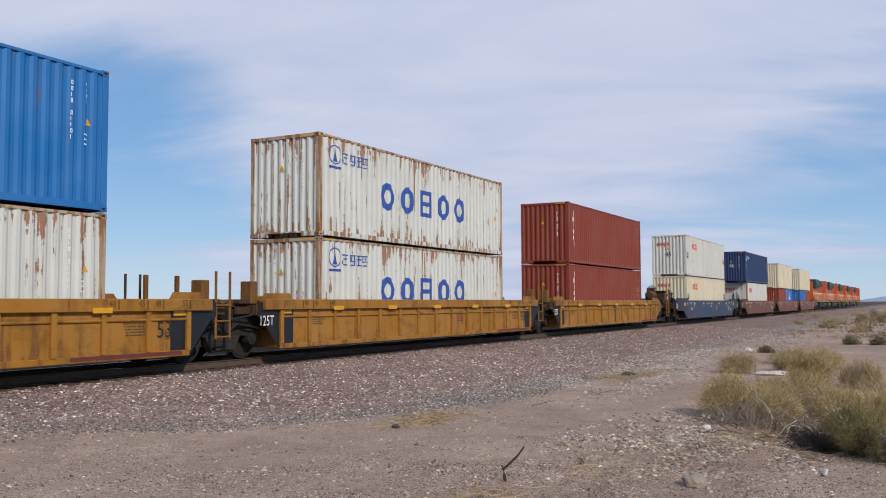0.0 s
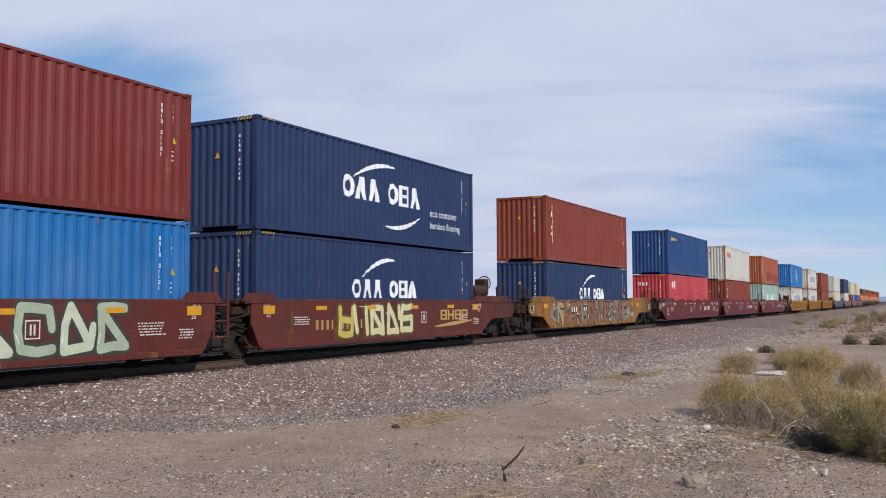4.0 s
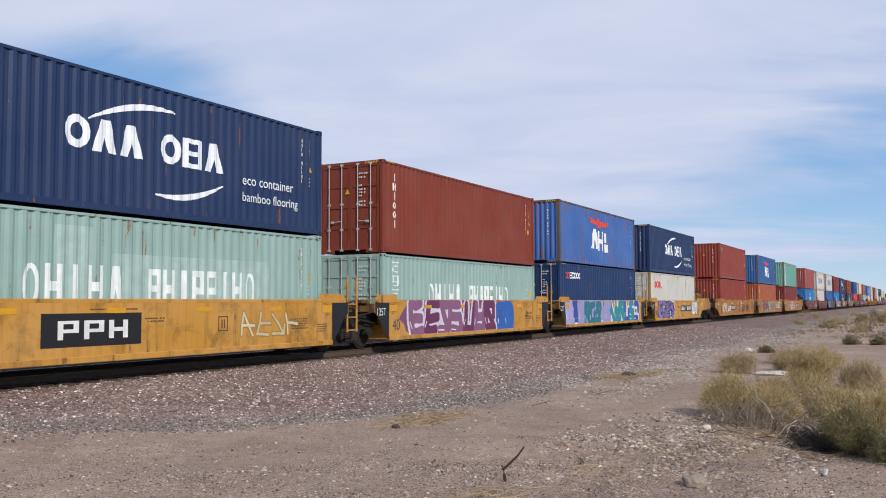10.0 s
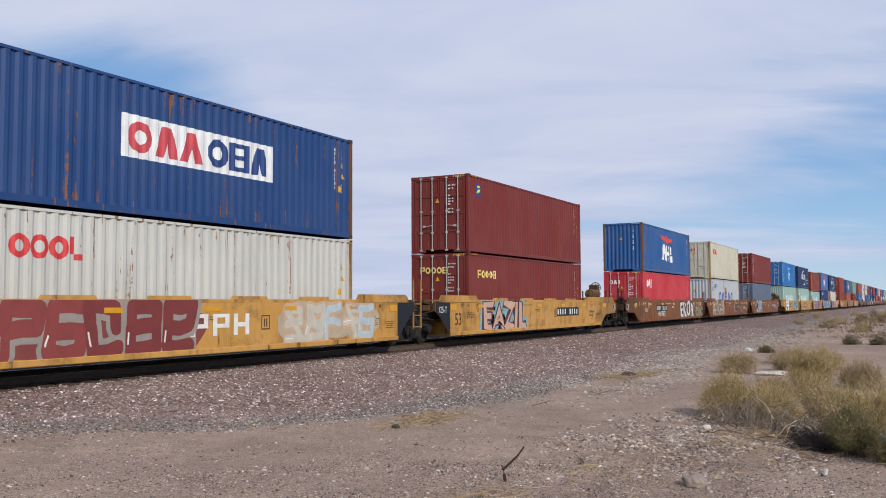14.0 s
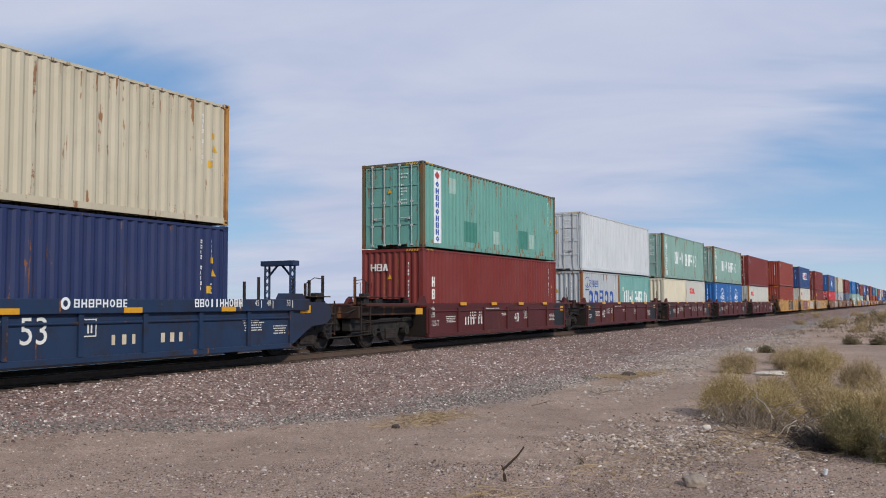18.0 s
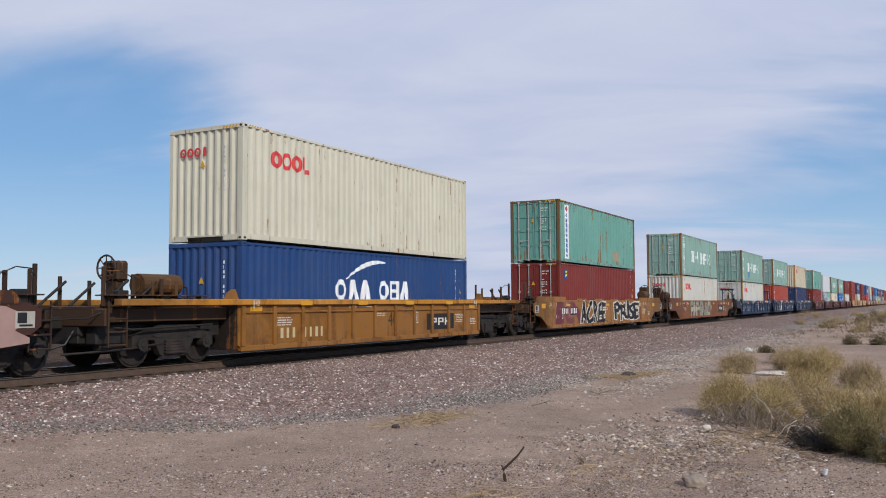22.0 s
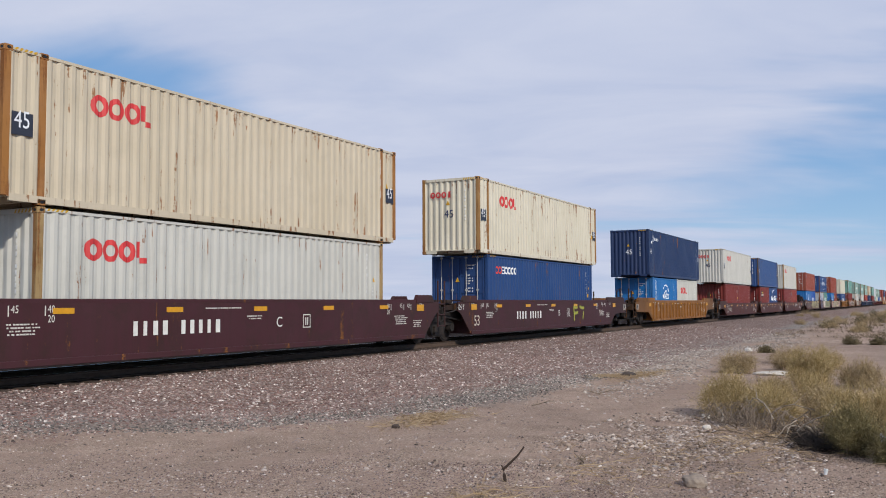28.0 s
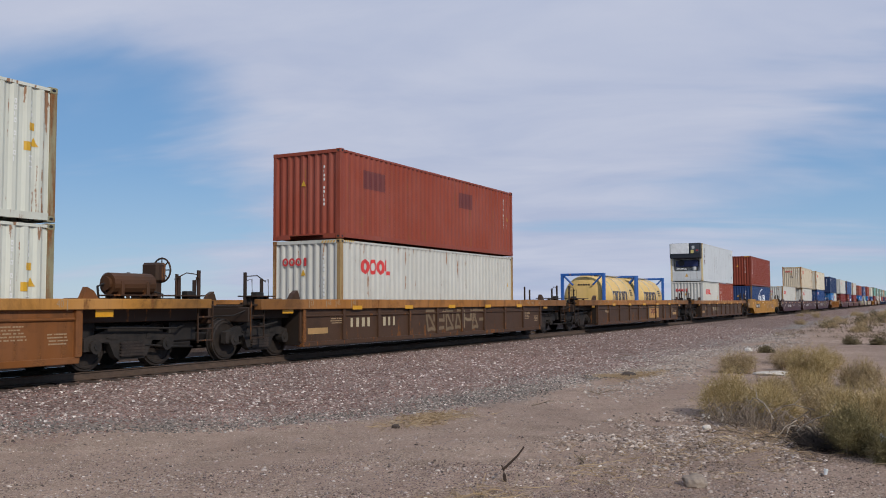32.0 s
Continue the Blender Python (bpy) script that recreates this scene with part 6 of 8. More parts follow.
SMOOTH = {"rust": 0.35}
CARS = [
    # units, half length of the well, colour, style, label
    ((1, 2, 3), 8.2, "6e4438", dict(rust=0.6), "rusty brown well wagon unit"),
    ((4,), 8.3, "39445a", dict(rust=0.5), "dark grey-blue well wagon"),
    ((5, 6, 7), 8.2, "9a6820", dict(rust=0.5, ribs=1.15, ladders=True, short=1.25, black_end=1.55, tall=0.17, stencil="4f3a1c"), "ochre-yellow ribbed well wagon unit"),
    ((8, 9, 10), 8.2, "622020", dict(rust=0.2, tabs=1), "maroon smooth-sided well wagon unit"),
    ((11,), 6.5, "8f6028", dict(rust=0.6), "yellow well wagon covered in graffiti"),
    ((12, 13, 14, 15, 16), 6.25, "5e2c24", dict(rust=0.35, short=2.85), "brown well wagon unit with yellow reflectors"),
    ((17, 18, 19), 8.2, "a97026", dict(rust=0.3, tabs=1, black_end=1, stencil="4a3826"), "yellow-brown well wagon unit with graffiti"),
    ((20, 21, 22, 23, 24), 6.25, "bd8838", dict(rust=0.25, black_end=1, stencil="5a4630"), "yellow well wagon unit with graffiti"),
    ((25, 26, 27), 8.2, "7d4a24", dict(rust=0.5, tabs=1), "rusty brown well wagon unit with graffiti"),
    ((28, 29, 30), 8.2, "bf8c42", dict(rust=0.25, tabs=1, black_end=1, stencil="4a3826"), "yellow well wagon unit with graffiti"),
    ((31, 32, 33, 34, 35), 6.35, "532424", dict(rust=0.25, ribs=2.1, reflect=1.20, post=1.5, top=1.16, black_end=2.2, square=True), "dark maroon well wagon unit"),
    ((36, 37, 38), 8.2, "22344f", dict(rust=0.2, ribs=1.6, tower=True, post=1.5, tall=0.20), "navy-blue well wagon unit with white markings"),
    ((39,), 8.3, "7c4822", dict(rust=0.6, brake_side=-1), "rusty orange well wagon with graffiti"),
    ((40,), 8.3, "936430", dict(rust=0.75, tabs=1), "yellow well wagon with black graffiti"),
    ((41,), 6.5, "8a5c26", dict(rust=0.6, short=0.9, ribs=1.2, chord="b87c28", tall=0.05, reflect=1.24, brake_side=-1, square=True), "ochre ribbed well wagon"),
    ((42, 43, 44), 8.2, "4f2e28", dict(rust=0.4), "brown well wagon unit with large graffiti"),
    ((45, 46, 47), 7.6, "4d2620", dict(rust=0.3, top=1.06), "dark brown well wagon unit"),
    ((48,), 7.4, "8a5a24", dict(rust=0.6, ribs=0.8), "rusty ochre ribbed well wagon"),
    ((49, 50, 51), 8.2, "45262a", dict(rust=0.15), "dark brown well wagon unit with white lettering"),
    ((52,), 6.5, "ad7820", dict(rust=0.3), "bright yellow well wagon"),
    ((53,), 8.3, "4b3526", dict(rust=0.5, ribs=1.75, chord="a06a32", tall=0.17, stencil="a58a6a", square=True), "rusty brown ribbed well wagon"),
    ((54,), 8.3, "4b3526", dict(rust=0.5, ribs=1.75, chord="a06a32", tall=0.17, stencil="a58a6a", square=True), "rusty brown ribbed well wagon carrying tanks"),
    ((55,), 8.3, "4b3526", dict(rust=0.5, ribs=1.75, chord="a06a32", tall=0.17, stencil="a58a6a", square=True), "rusty brown ribbed well wagon"),
    ((56,), 6.5, "7a4a22", dict(rust=0.6, ribs=1.75, chord="b07a34", tall=0.12, stencil="a58a6a", square=True), "weathered orange ribbed well wagon"),
]
WELLS = {}
BRAKED = (5, 8, 12, 16, 17, 20, 24, 25, 28, 31, 39, 40, 41, 44, 56)   # units with a brake wheel at their outer end
for units, deep, code, style, label in CARS:
    for i, u in enumerate(units):
        ahead = MID[u - 1] if u - 1 in MID else MID[u] + 26.0
        behind = MID[u + 1] if u + 1 in MID else MID[u] - 24.0
        front = ("coupler" if i == 0 else "joint", (ahead - MID[u]) / 2)
        rear = ("coupler" if i == len(units) - 1 else "joint", (MID[u] - behind) / 2)
        WELLS[u] = well(MID[u], deep, front, rear, code, dict(style, brake=u in BRAKED, braces=u in (16, 17, 41, 44)), label)


def find_box(u, layer):
    """The box of a unit whose own place fits, by layer (0 is the lowest)."""
    near = [(z, ob) for ob, x, z in TRAIN if ob.name.startswith("shipping_container") and x - 0.5 < MID[u] < x + 14]
    return sorted(near, key=lambda p: p[0])[layer][1]


def patch(u, layer, code, L=T40, *rects):
    """Repainted areas that cover old markings."""
    pr = profile(0.10, L - 0.10, 1.212, -0.036, PITCH_CORR)
    for r in rects:
        part("repaint_patch", lay_on([rect(*r)], pr, 0.003), find_box(u, layer), ink(code))


patch(8, 1, "83352c", T40, (3.2, 0.42, 3.4, 0.85), (7.2, 0.55, 1.2, 0.50), (9.0, 0.38, 2.6, 0.60))
patch(16, 0, "3f8fa8", T40, (9.6, 0.2, 1.3, 2.6))
patch(55, 1, "6a2f2a", T40, (1.2, 1.55, 1.2, 0.55), (7.5, 1.55, 1.0, 0.55))
patch(35, 1, "3f7f70", T40, (3.1, 0.35, 1.0, 0.75), (8.0, 0.35, 1.0, 0.75))
patch(35, 1, "9ab8ac", T40, (1.9, 2.0, 0.5, 0.55), (5.6, 0.4, 0.6, 0.5), (9.2, 0.4, 0.5, 0.6))
patch(38, 1, "5a86a8", T40, (3.0, 0.45, 1.1, 0.7))
patch(40, 1, "9a9078", T40, (8.0, 0.35, 1.2, 0.5))
patch(26, 0, "a07a48", T40, (5.4, 1.35, 0.9, 0.9))
patch(23, 0, "a2bab2", T40, (3.6, 0.6, 0.9, 2.0), (5.0, 0.6, 5.0, 1.5))


# ---- special loads: tank frames and a refrigerated box ----
def tank_container(x_lead, z):
    L, H = 6.058, 2.591
    t = thing("tank_container", "pale yellow tank in a blue steel frame, in a well wagon", "tank container", "tank containers")
    blue = rgb("2a5da6")[:3] + (0.15,)
    for x in (0.0, L):
        sx = 1 if x == 0 else -1
        f = Shell()
        for y in (-1.219, 1.069):
            f.cbox(min(x, x + sx * 0.15), max(x, x + sx * 0.15), y, y + 0.15, 0, H, 0.012)
        for zz in (0.0, H - 0.13):
            f.cbox(min(x, x + sx * 0.12), max(x, x + sx * 0.12), -1.07, 1.07, zz, zz + 0.13, 0.012)
        for s in (-1, 1):
            f.tube((x + sx * 0.06, s * 1.05, 0.12), (x + sx * 0.06, s * 0.45, 0.75), 0.05, 6)
            f.tube((x + sx * 0.06, s * 1.05, H - 0.12), (x + sx * 0.06, s * 0.55, H - 0.62), 0.05, 6)
        part("end_frame", f, t, PAINT, colour=blue)
    for y in (-1.17, 1.09):
        part("bottom_rail", Shell().cbox(0.15, L - 0.15, y, y + 0.08, 0.02, 0.16, 0.01), t, PAINT, colour=blue)
    b = Shell()
    n, R, cz = 32, 1.17, 1.32
    secs = [(0.14, 0.0), (0.15, 0.55), (0.18, 0.86), (0.26, 0.955), (0.42, 1.0), (L - 0.42, 1.0), (L - 0.26, 0.955), (L - 0.18, 0.86), (L - 0.15, 0.55), (L - 0.14, 0.0)]
    v = [(x, R * k * math.cos(2 * math.pi * i / n), cz + R * k * math.sin(2 * math.pi * i / n)) for x, k in secs for i in range(n)]
    f = [(j * n + i, j * n + (i + 1) % n, (j + 1) * n + (i + 1) % n, (j + 1) * n + i) for j in range(len(secs) - 1) for i in range(n)]
    b.add(v, f)
    m = b.mesh("tank_shell", PAINT)
    m.polygons.foreach_set("use_smooth", [True] * len(m.polygons))
    part("tank_shell", m, t, colour=rgb("d6b26a")[:3] + (0.15,))
    for x in (1.55, 3.0, 4.5):
        g = Shell().ring((x, 0, cz), (1, 0, 0), R + 0.006, 0.018, 40, 5)
        part("cladding_band", g, t, GALV)
    g = Shell()
    g.box(0.5, L - 0.5, -0.32, 0.32, cz + R + 0.02, cz + R + 0.06)
    for x in (0.9, 2.2, 3.6, 5.0):
        g.box(x, x + 0.05, -0.3, 0.3, cz + R - 0.1, cz + R + 0.03)
    part("walkway", g, t, GALV)
    part("manhole_cover", Shell().tube((3.0, 0.5, cz + R - 0.14), (3.0, 0.5, cz + R + 0.10), 0.27, 18), t, GALV)
    # the line's name as plain dark-blue blocks, and small data, bent round the shell
    def curve(polys, name, code):
        s = lay_on(polys, FLAT, 0.0)
        s.v = [(x, -math.sqrt(max(0.01, (R + 0.012) ** 2 - (zz - cz) ** 2)), zz) for x, _, zz in s.v]
        part(name, s, t, ink(code))
    def fine(polys, k=7):
        out = []
        for p in polys:
            (x0, z0), (x1, z1) = p[0], p[2]
            out += [rect(x0, z0 + (z1 - z0) * i / k, x1 - x0, (z1 - z0) / k * 0.999) for i in range(k)]
        return out
    marks = []
    for i in range(8):
        u = 1.65 + 0.32 * i
        marks += [rect(u, 1.0, 0.09, 0.66), rect(u + 0.15, 1.0, 0.09, 0.66)] if i % 2 else [rect(u, 1.0, 0.10, 0.66), rect(u + 0.10, 1.0, 0.14, 0.10), rect(u + 0.10, 1.56, 0.14, 0.10)]
    curve(fine(marks), "lettering", "182f52")
    curve([rect(4.75 + 0.12 * (i % 4), 1.42 + 0.13 * (i // 4), 0.08, 0.08) for i in range(12)], "number_marking", "4a3a2a")
    e = Shell()
    for i in range(5):
        e.box(0.136, 0.142, 0.20 - 0.14 * i, 0.30 - 0.14 * i, 1.95, 2.03)
    part("number_marking", e, t, ink("4a3a2a"))
    TRAIN.append((t, x_lead - L, z))


for k in (0, 1):
    tank_container(MID[54] + 6.09 - k * 6.13, FLOOR)


def reefer(x_lead, z):
    L, H = T40, HC
    t = thing("refrigerated_container", "smooth white refrigerated container with a black cooling unit", "container", "stacked containers")
    white = rgb("c6c9c9")[:3] + (0.0,)
    edge = rgb("cdb98e")[:3] + (0.5,)
    for s in (-1, 1):
        g = Shell().cbox(0.12, L - 0.12, min(s * 1.19, s * 1.212), max(s * 1.19, s * 1.212), 0.16, H - 0.08, 0.004)
        part("side_wall", g, t, PAINT, colour=white)
        part("bottom_rail", Shell().cbox(0.16, L - 0.16, min(s * 1.16, s * 1.222), max(s * 1.16, s * 1.222), 0.0, 0.17, 0.012), t, PAINT, colour=white)
        part("top_rail", Shell().cbox(0.16, L - 0.16, min(s * 1.16, s * 1.222), max(s * 1.16, s * 1.222), H - 0.09, H, 0.012), t, PAINT, colour=white)
    part("roof", Shell().box(0.05, L - 0.05, -1.16, 1.16, H - 0.04, H - 0.01), t, PAINT, colour=white)
    part("floor", Shell().box(0.05, L - 0.05, -1.16, 1.16, 0.05, 0.14), t, PAINT, colour=white)
    part("end_wall", Shell().box(L - 0.08, L - 0.02, -1.15, 1.15, 0.1, H - 0.05), t, PAINT, colour=white)
    for x, lead in ((0.0, 1), (L, -1)):
        for sy in (-1, 1):
            at = Matrix.Translation((x, sy * 1.219, 0)) @ Matrix.Diagonal((lead, -sy, 1, 1))
            part("corner_post", post_mesh(H), t, colour=edge if lead > 0 else white, at=at)
            part("corner_casting", casting_mesh(), t, colour=edge, at=at)
            part("corner_casting", casting_mesh(), t, colour=edge, at=at @ Matrix.Translation((0, 0, H - 0.118)))
    # the machine end: lower panel, open bay, and the generator hung on the upper half
    part("machine_panel", Shell().cbox(0.03, 0.10, -1.08, 1.08, 0.12, 0.78, 0.01), t, PAINT, colour=white)
    part("bay_wall", Shell().box(0.40, 0.45, -1.08, 1.08, 0.78, 2.75), t, PAINT, colour=white)
    for s in (-1, 1):
        part("bay_frame", Shell().box(0.03, 0.42, min(s * 1.0, s * 1.08), max(s * 1.0, s * 1.08), 0.78, 2.75), t, PAINT, colour=white)
    part("condenser", Shell().cbox(0.12, 0.40, -0.85, 0.85, 1.12, 1.62, 0.03), t, ink("1e2d5c"))
    part("fan", Shell().tube((0.06, 0.40, 1.42), (0.14, 0.40, 1.42), 0.24, 18), t, BLACK)
    part("compressor", Shell().tube((0.20, -0.55, 0.84), (0.20, -0.55, 1.12), 0.15, 12), t, ink("b9bcbc"))
    part("receiver", Shell().tube((0.20, 0.75, 0.95), (0.20, 0.05, 0.95), 0.09, 10), t, ink("d4d6d4"))
    g = Shell()
    for k in range(4):
        g.path([(0.10, 0.6 - 0.3 * k, 0.85), (0.08, 0.5 - 0.3 * k, 1.0), (0.12, 0.3 - 0.3 * k, 1.08)], 0.014, 5)
    part("hose", g, t, BLACK)
    gen = part("generator_housing", Shell().cbox(-0.42, 0.38, -1.16, 1.16, 1.74, 2.90, 0.05), t, ink("20242c"))
    part("cover_panel", Shell().cbox(-0.45, -0.41, -0.30, 1.10, 2.10, 2.88, 0.015), gen, ink("e4e6e6"))
    part("control_box", Shell().cbox(-0.45, -0.41, -1.05, -0.42, 2.15, 2.80, 0.01), gen, ink("3a3f48"))
    part("gauge_panel", Shell().box(-0.46, -0.45, -0.72, -0.52, 2.45, 2.68), gen, ink("b8bcbc"))
    part("red_label", Shell().box(-0.46, -0.45, -1.0, -0.84, 2.30, 2.38), gen, ink("b03030"))
    part("yellow_label", Shell().box(-0.46, -0.45, -0.66, -0.44, 2.12, 2.36), gen, ink("cfc37a"))
    part("warning_label", Shell().add([(0.026, 0.12, 0.36), (0.026, -0.12, 0.36), (0.026, 0.0, 0.60)], [(0, 1, 2)]), t, YELLOW)
    part("lettering", lay_on(column_of(3, 0.62, 2.52, 0.26, 0.34, 0.10, "ihd"), FLAT, 1.216), t, ink("5a2830"))
    part("access_panel", lay_on([rect(2.05, 1.35, 1.05, 0.80)], FLAT, 1.216), t, ink("b4b6b6"))
    part("number_marking", lay_on([rect(L - 1.3 + 0.1 * i, 2.45, 0.07, 0.08) for i in range(8)], FLAT, 1.216), t, ink("5a5a58"))
    part("warning_label", lay_on([[(L - 0.62, 1.40), (L - 0.40, 1.40), (L - 0.51, 1.60)], rect(L - 0.45, 1.72, 0.1, 0.12)], FLAT, 1.216), t, YELLOW)
    part("lettering", lay_on(row_of("ood", L - 0.95, 0.42, 0.14, 0.18, 0.04), FLAT, 1.216), t, ink("3d7d80"))
    g = Shell()
    g.box(5.35, 5.37, -1.2165, -1.212, 0.65, 2.05)
    part("scuff", g, t, ink("8a8c8a"))
    TRAIN.append((t, x_lead - L, z))


reefer(MID[53] + T40 / 2, FLOOR + STD + 0.025)


# ---- locomotives at the head ----
def locomotive(x_rear):
    t = thing("locomotive", "orange diesel locomotive with dark roof and grey trucks", "locomotive", "locomotives at the head")
    orange = rgb("b8521f")[:3] + (0.3,)
    L = 22.0
    part("underframe", Shell().cbox(0.3, L - 0.3, -1.5, 1.5, 1.15, 1.50, 0.03), t, GRIMY)
    part("long_hood", Shell().prism_x([(-0.95, 1.5), (0.95, 1.5), (0.95, 4.25), (0.6, 4.5), (-0.6, 4.5), (-0.95, 4.25)], 1.2, L - 6.0), t, PAINT, colour=orange)
    part("radiator", Shell().prism_x([(-1.35, 3.3), (1.35, 3.3), (1.5, 3.9), (1.35, 4.65), (-1.35, 4.65), (-1.5, 3.9)], 1.4, 6.4), t, ink("2f3a33"))
    part("cab", Shell().prism([(L - 6.0, 1.5), (L - 2.9, 1.5), (L - 2.9, 3.2), (L - 3.3, 4.3), (L - 3.6, 4.65), (L - 6.0, 4.65)], -1.5, 1.5), t, PAINT, colour=orange)
    part("nose", Shell().prism([(L - 2.9, 1.5), (L - 0.9, 1.5), (L - 0.9, 2.9), (L - 2.9, 3.2)], -1.2, 1.2), t, PAINT, colour=orange)
    for x0 in (L - 5.6, L - 4.5):
        part("cab_window", Shell().box(x0, x0 + 0.85, -1.51, -1.49, 3.4, 4.1), t, ink("1a2024"))
    part("fuel_tank", Shell().prism([(7.2, 0.35), (14.4, 0.35), (14.8, 0.7), (14.8, 1.15), (6.8, 1.15), (6.8, 0.7)], -1.35, 1.35), t, GRIMY)
    part("exhaust", Shell().cbox(9.0, 10.2, -0.4, 0.4, 4.5, 4.8, 0.03), t, BLACK)
    part("dynamic_brake", Shell().cbox(10.8, 14.6, -1.15, 1.15, 3.7, 4.6, 0.05), t, ink("2f3a33"))
    part("stripe", Shell().box(1.3, L - 6.1, -0.962, -0.955, 2.35, 2.62), t, ink("d9b23a"))
    part("sill_stripe", Shell().box(0.4, L - 0.4, -1.508, -1.50, 1.22, 1.36), t, ink("d9b23a"))
    part("rear_marking", Shell().box(1.19, 1.2, -0.5, 0.5, 2.6, 3.0), t, ink("d9b23a"))
    for i in range(9):
        part("hood_door", Shell().box(6.8 + 1.0 * i, 7.65 + 1.0 * i, -0.967, -0.953, 2.7, 3.5), t, ink("a54a1d"))
    r = Shell().path([(0.5, -1.45, 2.5), (L - 6.2, -1.45, 2.5)], 0.025)
    for i in range(9):
        r.tube((0.5 + 1.9 * i, -1.45, 1.5), (0.5 + 1.9 * i, -1.45, 2.5), 0.02, 5)
    part("handrail", r, t, ink("d8d4cc"))
    r = Shell()
    for k in range(5):
        r.box(0.15, 0.5, -1.48, -1.05, 0.45 + 0.24 * k, 0.49 + 0.24 * k)
    part("step_ladder", r, t, ink("d9b23a"))
    part("plough", Shell().prism([(0.1, 0.15), (0.4, 0.15), (0.4, 1.15), (0.25, 1.15)], -1.3, 1.3), t, BLACK)
    part("coupler", Shell().cbox(-0.4, 0.35, -0.15, 0.15, 0.72, 1.0, 0.03), t, STEEL_DARK)
    for xc in (3.9, L - 3.9):
        f = part("truck_frame", Shell().prism([(xc - 2.5, 0.45), (xc - 2.2, 0.95), (xc + 2.2, 0.95), (xc + 2.5, 0.45), (xc + 1.4, 0.45), (xc + 1.2, 0.7), (xc - 1.2, 0.7), (xc - 1.4, 0.45)], -1.12, -0.95), t, ink("6a6864"))
        for w in (-1.85, 0, 1.85):
            part("wheel", Shell().tube((xc + w, -0.82, 0.5), (xc + w, -0.69, 0.5), 0.5, 20), f, WHEEL)
            part("axle_box", Shell().cbox(xc + w - 0.2, xc + w + 0.2, -1.18, -1.1, 0.38, 0.66, 0.02), f, STEEL_DARK)
    TRAIN.append((t, x_rear, 0.0))


for k in range(5):
    locomotive(147.6 + 22.6 * k)


# ---- markings and graffiti on the wagons (places along the unit, its middle is 0) ----
DARK, PALE_INK, CREAM_INK = "26221f", "e4e2da", "d8cfae"


def plate_bars(w, u, z=0.70, width=2.4, n=9, ink_code="e6e4de"):
    part("number_plate", Shell().box(u - 0.08, u + width + 0.02, -1.5055, -1.501, z - 0.07, z + 0.31), w, BLACK)
    bars(w, u, z, width, 0.24, ink_code, n, y=-1.510)


def board(w, u, z0, z1, width, code, ink_code, n=3):
    """A painted panel with a plain block mark."""
    part("name_board", Shell().box(u, u + width, -1.5055, -1.501, z0, z1), w, ink(code))
    part("lettering", lay_on(row_of("pph"[:n], u + 0.15 * width, z0 + 0.14, width * 0.20, z1 - z0 - 0.28, width * 0.05), FLAT, 1.509), w, ink(ink_code))


for u in (5, 6, 7):
    w = WELLS[u]
    size_text(w, "53", 7.2, 0.42, 0.50, "2f2416")
    words("125T", 0.36, PALE_INK, w, -8.95, -1.512, 0.62, "capacity_mark", 0.75)
    part("red_strip", Shell().box(5.0, 7.9, -1.548, -1.543, 0.14, 0.22), w, ink("6a3028"))
bars(WELLS[6], 1.2, 0.50, 1.1, 0.42, "9a5030", 3)
plate_bars(WELLS[7], -5.9, 0.66, 1.8)

for u, letter in ((8, "B"), (9, "C"), (10, "A")):
    w = WELLS[u]
    words("125 T", 0.34, CREAM_INK, w, -9.3, -1.505, 0.86, "capacity_mark", 0.85)
    size_text(w, "53", -7.9, 0.28, 0.62, CREAM_INK)
    bars(w, 3.06, 0.62, 2.1, 0.28, PALE_INK, 10)
    words(letter, 0.36, PALE_INK, w, -0.2, -1.505, 0.58, "unit_mark")
    part("stencil", lay_on(mark("o", -1.4, 0.52, 0.4, 0.4), FLAT, 1.506), w, ink("b9a9a0"))

graffiti(WELLS[11], -5.6, 10.5, 0.25, 1.12, 3, ["857462", "ab9468", "8c5a32"], "4a3024", "857a6c", 0.24)
plate_bars(WELLS[11], -3.8, 0.78, 2.6)
size_text(WELLS[11], "40", -6.2, 0.42, 0.6, DARK)

for u, letter in ((12, "B"), (13, "C"), (14, "D"), (15, "E"), (16, "A")):
    words(letter, 0.32, PALE_INK, WELLS[u], 0.6, -1.505, 0.55, "unit_mark")
for u in (12, 16):
    bars(WELLS[u], -4.0, 0.52, 2.4, 0.26, "b08a50", 10)
    part("lettering", lay_on(row_of("dhdp", 3.0, 0.66, 0.46, 0.34, 0.06) + crescent(2.6, 0.45, 5.4, 0.62, 0.0, 0.12), FLAT, 1.506), WELLS[u], ink("c09a5a"))
graffiti(WELLS[12], -3.0, 4.2, 0.30, 1.12, 12, ["c9b85a", "d8cfa0"], "5a4a2a")
graffiti(WELLS[13], -4.6, 4.6, 0.28, 1.15, 13, ["b9b9bd", "cfd0d2"], "4f4a50")
graffiti(WELLS[13], 0.6, 3.6, 0.30, 1.15, 131, ["a9b59a", "c5cbb0"], "3c4038")
graffiti(WELLS[14], -4.8, 4.8, 0.24, 1.15, 14, ["3a78b0", "6fb3c8"], "1d2a44")
graffiti(WELLS[14], 0.4, 4.6, 0.24, 1.15, 141, ["d9d9d9", "1f1f22"], "1b1b1e")

